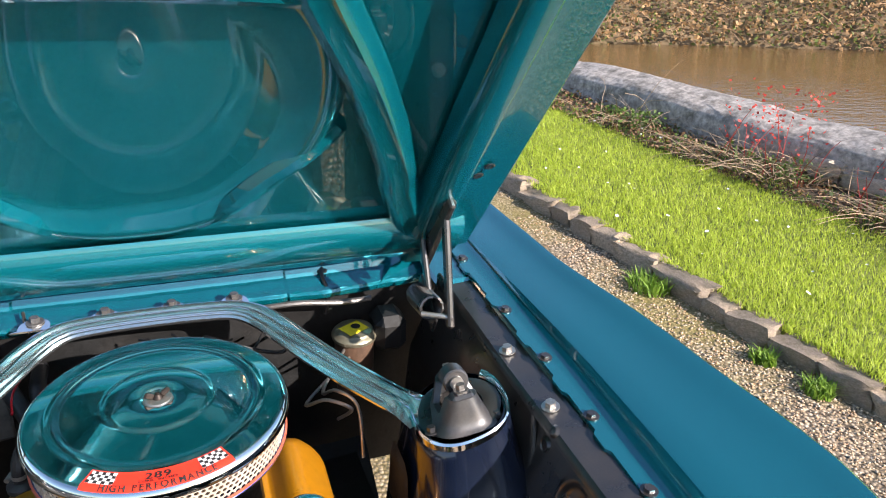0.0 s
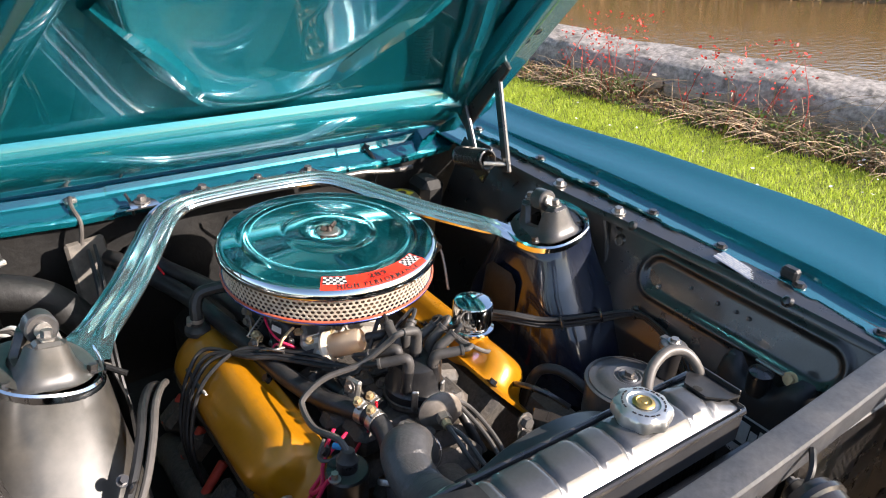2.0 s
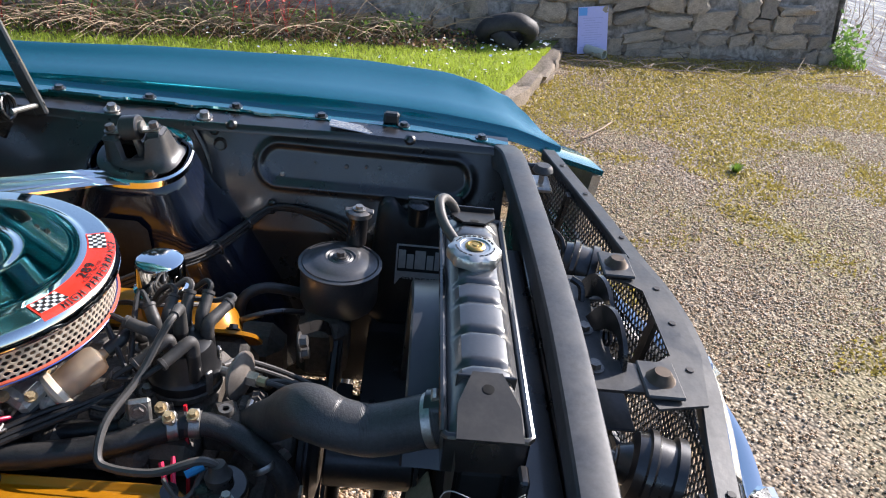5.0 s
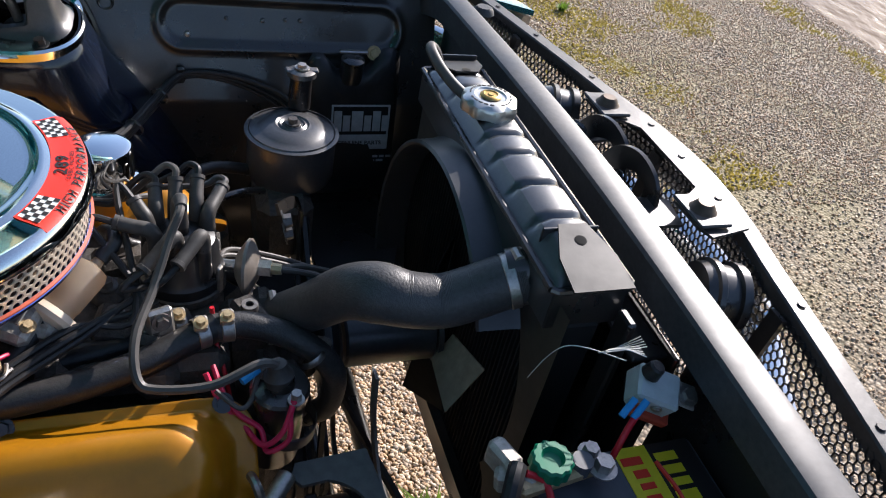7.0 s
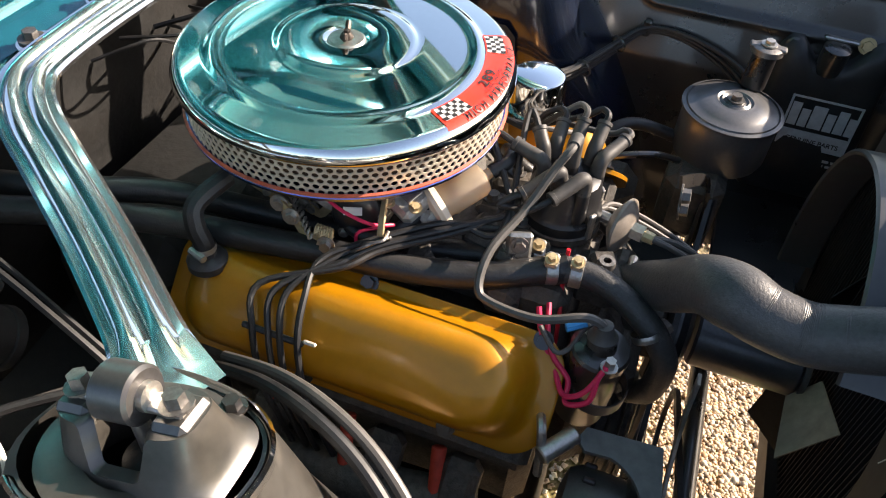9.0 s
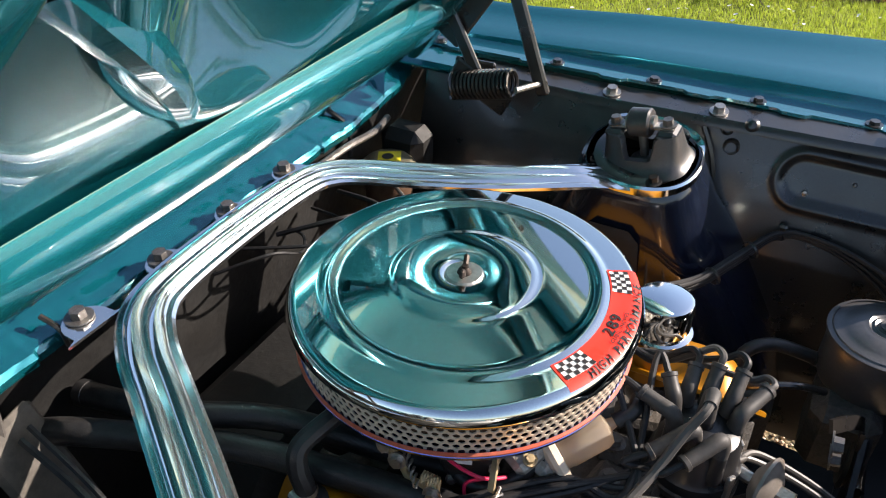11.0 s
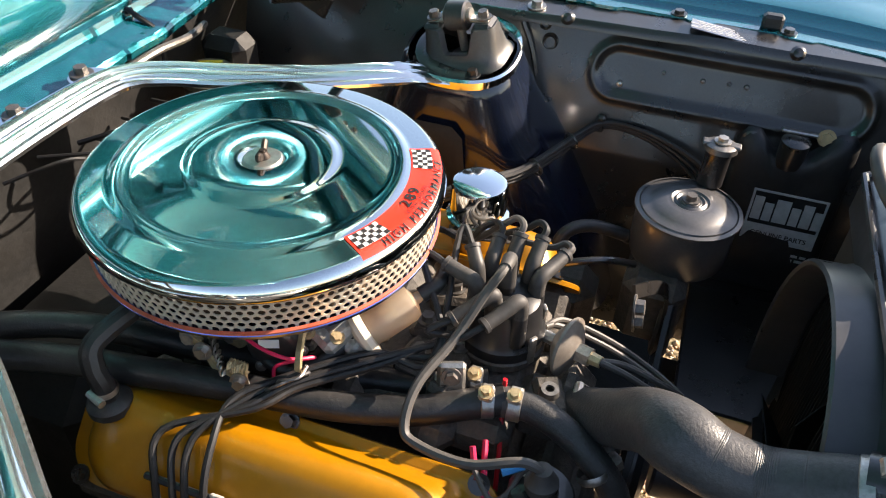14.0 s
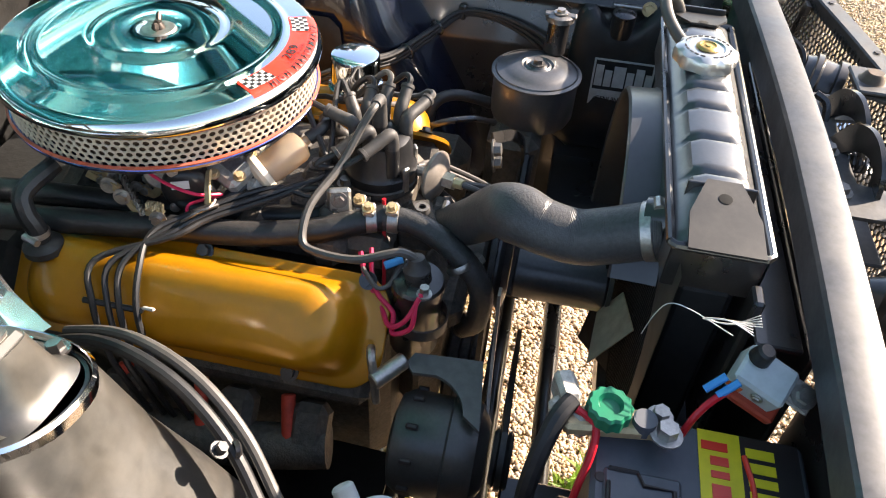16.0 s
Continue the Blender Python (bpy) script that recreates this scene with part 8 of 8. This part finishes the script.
def wall_pt(u, v):
    y = -3.86 + 17.0 * u ** 1.35
    f_, b_ = wall_tops(y)
    base = ground_z(wall_x(y) - 0.1, y) - 0.05
    prof = [(0.0, base), (0.0, base + 0.3 * (f_ - base)), (0.02, base + 0.62 * (f_ - base)), (0.035, f_ - 0.05), (0.05, f_ - 0.015), (0.085, f_ + 0.012), (0.16, f_ + 0.5 * (b_ - f_)), (0.28, b_ - 0.015), (0.36, b_), (0.40, b_ - 0.02), (0.42, b_ - 0.08), (0.43, -0.9)]
    k = v * (len(prof) - 1)
    i = min(int(k), len(prof) - 2)
    d, z = (prof[i][c] + (prof[i + 1][c] - prof[i][c]) * (k - i) for c in (0, 1))
    q = (y * 3.0, z * 5.0, d * 5)
    d += 0.022 * noise.noise(q) + 0.010 * noise.noise((q[0] * 4, q[1] * 4, q[2] * 4))
    z += 0.014 * noise.noise((y * 2.5, d * 4, 9)) + 0.006 * noise.noise((y * 14, d * 14, 3))
    return (wall_x(y) + d * 0.974, y + d * 0.2265, z)


part("body", MB().grid(420, 44, wall_pt), WALLM, wall)
part("end_face", MB().grid(14, 12, lambda u, v: (wall_x(-3.86) + (0.02 + 0.39 * u) * 0.974 + 0.012 * noise.noise((u * 5, v * 5, 1)), -3.86 + (0.02 + 0.39 * u) * 0.2265 - 0.03 + 0.03 * noise.noise((u * 4, v * 4, 8)), -0.75 + (0.75 + 0.13 + 0.14 * u) * v)), WALLM, wall)
WSTONE = mat("wall_stone", (0.34, 0.285, 0.22), 0.85, grain=0.3, grain_scale=18, dirt=0.6, dirt_color=(0.13, 0.12, 0.10), dirt_scale=4, bump=0.8, bump_scale=24, vary=0.25)
wstone_meshes = [mesh_of("stone", rough_block(1, 1, 1, 80 + k, 0.42), WSTONE, 50) for k in range(10)]
y = -3.84
rng = random.Random(21)
for row in range(4):
    y = -3.88 + 0.08 * row
    while y < (2.4 if row < 2 else -0.9):
        ln = rng.uniform(0.09, 0.36)
        hgt = rng.uniform(0.06, 0.16)
        f_, b_ = wall_tops(y)
        base = ground_z(wall_x(y) - 0.1, y)
        z = base + 0.045 + row * 0.125 + rng.uniform(-0.015, 0.015)
        if z + hgt / 2 < f_ - 0.02 and rng.random() < 0.92:
            st = new("stone", rng.choice(wstone_meshes))
            st.parent = wall
            st.matrix_local = Matrix.Translation((wall_x(y + ln / 2) + 0.028, y + ln / 2, z)) @ Euler((rng.uniform(-0.08, 0.08), 0, math.atan2(-0.974, 0.2265))).to_matrix().to_4x4() @ Euler((0, rng.uniform(-0.16, 0.16), 0)).to_matrix().to_4x4() @ Matrix.Diagonal((ln * 0.93, rng.uniform(0.09, 0.13), hgt, 1))
        y += ln + 0.01

# pond
pond = land("pond", "muddy brown pond with small wind ripples", "water")
WMAT = bpy.data.materials.new("pond_water")
WMAT.use_nodes = True
n, l = WMAT.node_tree.nodes, WMAT.node_tree.links
b = n["Principled BSDF"]
b.inputs["Base Color"].default_value, b.inputs["Roughness"].default_value, b.inputs["IOR"].default_value = (0.15, 0.085, 0.028, 1), 0.07, 1.33
tc = n.new("ShaderNodeTexCoord")
mp = n.new("ShaderNodeMapping")
mp.inputs["Scale"].default_value = (1.0, 2.2, 1.0)
mp.inputs["Rotation"].default_value = (0, 0, 0.5)
t1 = n.new("ShaderNodeTexNoise")
t1.inputs["Scale"].default_value, t1.inputs["Detail"].default_value = 3.5, 3
bp_ = n.new("ShaderNodeBump")
bp_.inputs["Strength"].default_value, bp_.inputs["Distance"].default_value = 0.35, 0.05
l.new(tc.outputs["Object"], mp.inputs[0])
l.new(mp.outputs[0], t1.inputs["Vector"])
l.new(t1.outputs[0], bp_.inputs["Height"])
l.new(bp_.outputs[0], b.inputs["Normal"])
part("surface", MB().grid(40, 40, lambda u, v: (-40 + 85 * u, -45 + 85 * v, WATER)), WMAT, pond)

# far bank: earth slope overgrown with brambles and ivy
bank = land("far_bank", "far pond bank under dry brown brambles and ivy", "bank")
part("slope", MB().grid(60, 8, lambda u, v: (2 + (25.2 + 6 * v) * math.cos(radians(20 + 75 * u)), -2 + (25.2 + 6 * v) * math.sin(radians(20 + 75 * u)), -0.75 + 3.2 * v ** 0.8 + 0.3 * noise.noise((u * 30, v * 6, 1)))), mat("bank_earth", (0.16, 0.11, 0.06), 0.95, grain=0.4, grain_scale=4, dirt=0.6, dirt_color=(0.09, 0.08, 0.03), dirt_scale=0.8, bump=0.8, bump_scale=6), bank)


def leaves(n, place, s0, s1):
    """Small folded leaves, each of two triangles."""
    v = np.zeros((n, 4, 3))
    for k in range(n):
        p, s = place(), rs.uniform(s0, s1)
        a, e = rs.uniform(0, 6.28), rs.uniform(-0.7, 1.1)
        d = np.array((math.cos(a) * math.cos(e), math.sin(a) * math.cos(e), math.sin(e)))
        w = np.cross(d, rs.uniform(-1, 1, 3))
        w = w / (np.linalg.norm(w) + 1e-6)
        v[k] = (p, p + d * s * 0.5 + w * s * 0.32, p + d * s, p + d * s * 0.5 - w * s * 0.32)
    base = np.arange(n)[:, None] * 4
    return v.reshape(-1, 3), np.concatenate([base + np.array([[0, 1, 2]]), base + np.array([[0, 2, 3]])])


def bank_place():
    u, v = rs.uniform(0, 1), rs.uniform(0, 1)
    a, r = radians(22 + 70 * u), 25.0 + 5.5 * v
    c = noise.noise((u * 40, v * 4, 2))
    return np.array((2 + r * math.cos(a), -2 + r * math.sin(a), -0.62 + 3.1 * v ** 0.8 + rs.uniform(0, 0.35) + 0.45 * max(0.0, c)))


v, f = leaves(16000, bank_place, 0.06, 0.22)
raw_part("dry_leaves", v, f, leaf_material("dry_leaf", (0.30, 0.19, 0.09), 0.5), bank)
v, f = leaves(9000, bank_place, 0.06, 0.18)
raw_part("ivy", v, f, leaf_material("ivy_leaf", (0.10, 0.13, 0.03), 0.5), bank)


def canes(n, start, l0, l1, r, arch):
    """Thin bending canes as three-sided tubes."""
    mb = MB()
    for _ in range(n):
        p = Vector(start())
        a, ln = rs.uniform(0, 6.28), rs.uniform(l0, l1)
        d = Vector((math.cos(a) * arch, math.sin(a) * arch, 1)).normalized()
        pts = [p]
        for k in range(5):
            d = (d + Vector((rs.uniform(-0.25, 0.25), rs.uniform(-0.25, 0.25), -0.22 * arch))).normalized()
            pts.append(pts[-1] + d * ln / 5)
        mb.tube(pts, lambda t: r * (1 - 0.7 * t), 3, 1)
    return mb


bc_ = canes(700, lambda: bank_place() - np.array((0, 0, 0.1)), 0.6, 1.6, 0.012, 0.9)
part("brambles", bc_, mat("bramble_cane", (0.32, 0.20, 0.11), 0.8, vary=0.4, island=True), bank, kind="stuff")

# shrubs at the wall's foot
CANE_RED = mat("red_cane", (0.40, 0.06, 0.045), 0.6, vary=0.4, island=True)
CANE_DRY = mat("dry_cane", (0.30, 0.22, 0.14), 0.8, vary=0.4, island=True)
LEAF_RED = leaf_material("red_leaf", (0.48, 0.05, 0.035), 0.4)
LEAF_GREEN = leaf_material("low_leaf", (0.08, 0.13, 0.025), 0.5)


def shrub(y0, width, n_red, n_dry, lab):
    x0 = wall_x(y0) - 0.18
    z0 = lawn_z(x0, y0)
    ob = thing("shrub", lab, "shrub", (x0, y0, z0), "wall foot shrubs", "", Matrix())

    def foot():
        yy = y0 + rs.uniform(-width, width)
        return (wall_x(yy) - rs.uniform(0.05, 0.32), yy, z0 - 0.02)
    n_red = n_red // 2
    if n_red:
        part("red_growth", canes(n_red, foot, 0.20, 0.55, 0.005, 0.22), CANE_RED, ob)

        def tip():
            f_ = foot()
            return np.array((f_[0] + 0.05, f_[1], z0 + rs.uniform(0.18, 0.58)))
        v, f = leaves(n_red * 14, tip, 0.014, 0.034)
        raw_part("red_leaves", v - np.array((x0, y0, z0)), f, LEAF_RED, ob)
    part("dry_growth", canes(n_dry, foot, 0.25, 0.75, 0.0035, 0.9), CANE_DRY, ob)
    v, f = leaves(420, lambda: np.array(foot()) + np.array((0.0, 0.0, rs.uniform(0.01, 0.16))), 0.015, 0.045)
    raw_part("low_leaves", v - np.array((x0, y0, z0)), f, LEAF_GREEN, ob)
    return ob


# leaf litter whose dark soil also stands in for the wall's shade
bed = thing("leaf_litter", "soil strip with dead leaves and ivy, darkened for the wall's shade", "leaf litter", (0, 0, 0), "", "stuff", Matrix())
part("soil", MB().grid(160, 8, lambda u, v: (wall_x(-0.9 + 7.5 * u) - 0.46 * (1 - v) + 0.05 * noise.noise((u * 22, 1.0, 3)) * (1 - v) + 0.02 * v, -0.9 + 7.5 * u, lawn_z(wall_x(-0.9 + 7.5 * u) - 0.3, -0.9 + 7.5 * u) + 0.020 * math.sin(math.pi * v) - 0.006 + 0.03 * v + 0.012 * noise.noise((u * 90, v * 5, 7))), (0, 0, -0.02)), mat("shaded_leaf_mould", (0.060, 0.043, 0.026), 0.9, grain=0.4, grain_scale=40, bump=1.0, bump_scale=50), bed)


def bed_place():
    yy = rs.uniform(-0.9, 5.5)
    q = rs.uniform(0, 1)
    return np.array((wall_x(yy) - 0.44 * q, yy, lawn_z(wall_x(yy) - 0.3, yy) + 0.012 + rs.uniform(0.0, 0.05) * (1.4 - q)))


v, f = leaves(7000, bed_place, 0.012, 0.040)
raw_part("dead_leaves", v, f, leaf_material("mould_leaf", (0.17, 0.10, 0.05), 0.6, 0.2), bed)
v, f = leaves(2600, bed_place, 0.015, 0.040)
raw_part("ivy", v, f, LEAF_GREEN, bed)
shrub(2.65, 0.34, 30, 150, "red-stemmed shrub with dry brambles against the wall")
shrub(1.60, 0.36, 30, 190, "tangled red-stemmed shrub and dry canes below the wall")
shrub(0.35, 0.36, 40, 210, "tall red-tipped shrub above a heap of dry canes")
shrub(3.8, 0.25, 0, 60, "low heap of dry brown canes by the wall")
shrub(1.0, 0.36, 0, 150, "low tangle of dry canes and ivy by the wall")
shrub(-0.25, 0.30, 0, 110, "sparse dry canes and ivy at the wall foot")

# old tyre, notice board, drain pipe and reeds at the wall
TY = -1.12
tx, tz = wall_x(TY) - 0.16, ground_z(wall_x(TY) - 0.16, TY) + 0.07
tyre = thing("tyre", "perished black rubber tyre slumped against the wall", "tyre", (tx, TY, tz), "", "", Matrix())


def torus(c, q, R, r, squash, seed):
    rings = []
    for i in range(36):
        a = 2 * math.pi * i / 36
        wob = 1 + 0.10 * noise.noise((math.cos(a) * 1.5, math.sin(a) * 1.5, seed))
        ring = []
        for k in range(12):
            bb = 2 * math.pi * k / 12
            rr = R * wob + r * math.cos(bb)
            ring.append(Vector(c) + q @ Vector((rr * math.cos(a), rr * math.sin(a) * squash, r * math.sin(bb) * 1.15)))
        rings.append(ring)
    return MB().loft(rings + [rings[0]], True, (False, False))


TYRE = mat("perished_rubber", (0.022, 0.021, 0.02), 0.65, grain=0.3, dirt=0.35, dirt_color=(0.10, 0.085, 0.07), dirt_scale=6, bump=0.5, bump_scale=40)
part("carcass", torus((tx - 0.02, TY, tz + 0.09), Euler((radians(52), radians(10), radians(80))).to_matrix(), 0.165, 0.062, 0.70, 1), TYRE, tyre)
part("inner_fold", torus((tx - 0.05, TY + 0.03, tz + 0.08), Euler((radians(30), radians(-20), radians(30))).to_matrix(), 0.13, 0.042, 0.55, 5), TYRE, tyre)
PY_ = -1.78
px_ = wall_x(PY_) - 0.035
pz_ = ground_z(px_, PY_) + 0.02
notice = thing("notice_sheet", "pale lilac printed notice sheet propped against the wall", "notice", (px_, PY_, pz_), "", "", Matrix())
nm_ = Matrix.Translation((px_ - 0.03, PY_, pz_ + 0.165)) @ Euler((0, 0, math.atan2(-0.974, 0.2265))).to_matrix().to_4x4() @ Euler((radians(80), 0, 0)).to_matrix().to_4x4()


def on_sheet(name, mb, material, lab=""):
    ob = part(name, mb, material, notice, lab, smooth=0)
    ob.matrix_local = Matrix.Translation(-Vector((px_, PY_, pz_))) @ nm_
    return ob


on_sheet("board", MB().box((0, 0, 0), (0.235, 0.33, 0.006), 0.001), mat("lilac_sheet", (0.48, 0.48, 0.78), 0.5, grain=0.03))
on_sheet("blue_corner", MB().box((-0.08, 0.132, 0.0035), (0.065, 0.055, 0.001)), mat("blue_print", (0.12, 0.35, 0.75), 0.5))
lines_ = MB()
rng = random.Random(2)
for j in range(13):
    lines_.box((-0.02 + rng.uniform(-0.01, 0.02), 0.085 - j * 0.017, 0.0035), (0.15 * rng.uniform(0.55, 1.1), 0.004, 0.001))
on_sheet("print_lines", lines_, mat("pale_print", (0.36, 0.38, 0.66), 0.5))
pipe = thing("plastic_pipe", "short pale plastic pipe lying on the gravel", "pipe", (px_ - 0.12, PY_ - 0.02, pz_), "", "", Matrix())
part("tube", MB().lathe([(0.028, 0.0), (0.034, 0.0), (0.034, 0.17), (0.028, 0.17), (0.028, 0.0)], (px_ - 0.06, PY_ + 0.04, pz_ + 0.035), (-0.75, -0.65, -0.05), 20), mat("pale_pipe", (0.42, 0.44, 0.36), 0.5, grain=0.1), pipe)
twig = thing("twigs", "dry grey twigs and leaf litter under the wall", "twigs", (0, 0, 0), "", "stuff", Matrix())
tw = MB()
rng = random.Random(6)
for _ in range(110):
    yy = rng.uniform(-3.6, -1.3)
    xx = wall_x(yy) - rng.uniform(0.03, 0.55)
    a, ln = rng.uniform(0, 6.28), rng.uniform(0.08, 0.4)
    p0 = Vector((xx, yy, ground_z(xx, yy) + 0.022))
    p1 = p0 + Vector((math.cos(a) * ln, math.sin(a) * ln, rng.uniform(-0.005, 0.03)))
    p1.z = max(p1.z, ground_z(p1.x, p1.y) + 0.018)
    tw.tube([p0, p0.lerp(p1, 0.5) + Vector((0, 0, 0.012)), p1], 0.003, 4, 2)
part("sticks", tw, mat("grey_twig", (0.24, 0.19, 0.14), 0.9, vary=0.4, island=True), twig, kind="stuff")
stick = thing("stick", "single pale dry stick on the gravel", "stick", (3.1, -1.55, ground_z(3.1, -1.55)), "", "", Matrix())
part("stick", MB().tube([(2.95, -1.42, ground_z(2.95, -1.42) + 0.02), (3.1, -1.55, ground_z(3.1, -1.55) + 0.026), (3.25, -1.64, ground_z(3.25, -1.64) + 0.02)], 0.005, 6), CANE_DRY, stick)
reeds = thing("reeds", "thin dry reed stalks standing in the shallow water", "reeds", (0, 0, 0), "", "stuff", Matrix())
part("stalks", canes(70, lambda: (rs.uniform(5.6, 7.2), rs.uniform(-5.4, -4.2), -0.55), 0.3, 0.75, 0.004, 0.35), CANE_DRY, reeds, kind="stuff")
v, f = leaves(420, lambda: np.array((rs.uniform(5.20, 5.55), rs.uniform(-4.12, -3.86), -0.42 + abs(rs.normal(0, 0.14)))), 0.02, 0.06)
raw_part("leaves", v, f, leaf_material("nettle_leaf", (0.14, 0.24, 0.05), 0.4), thing("wall_end_weeds", "bright green weeds at the wall end", "weeds", (0, 0, 0), "", "stuff", Matrix()))
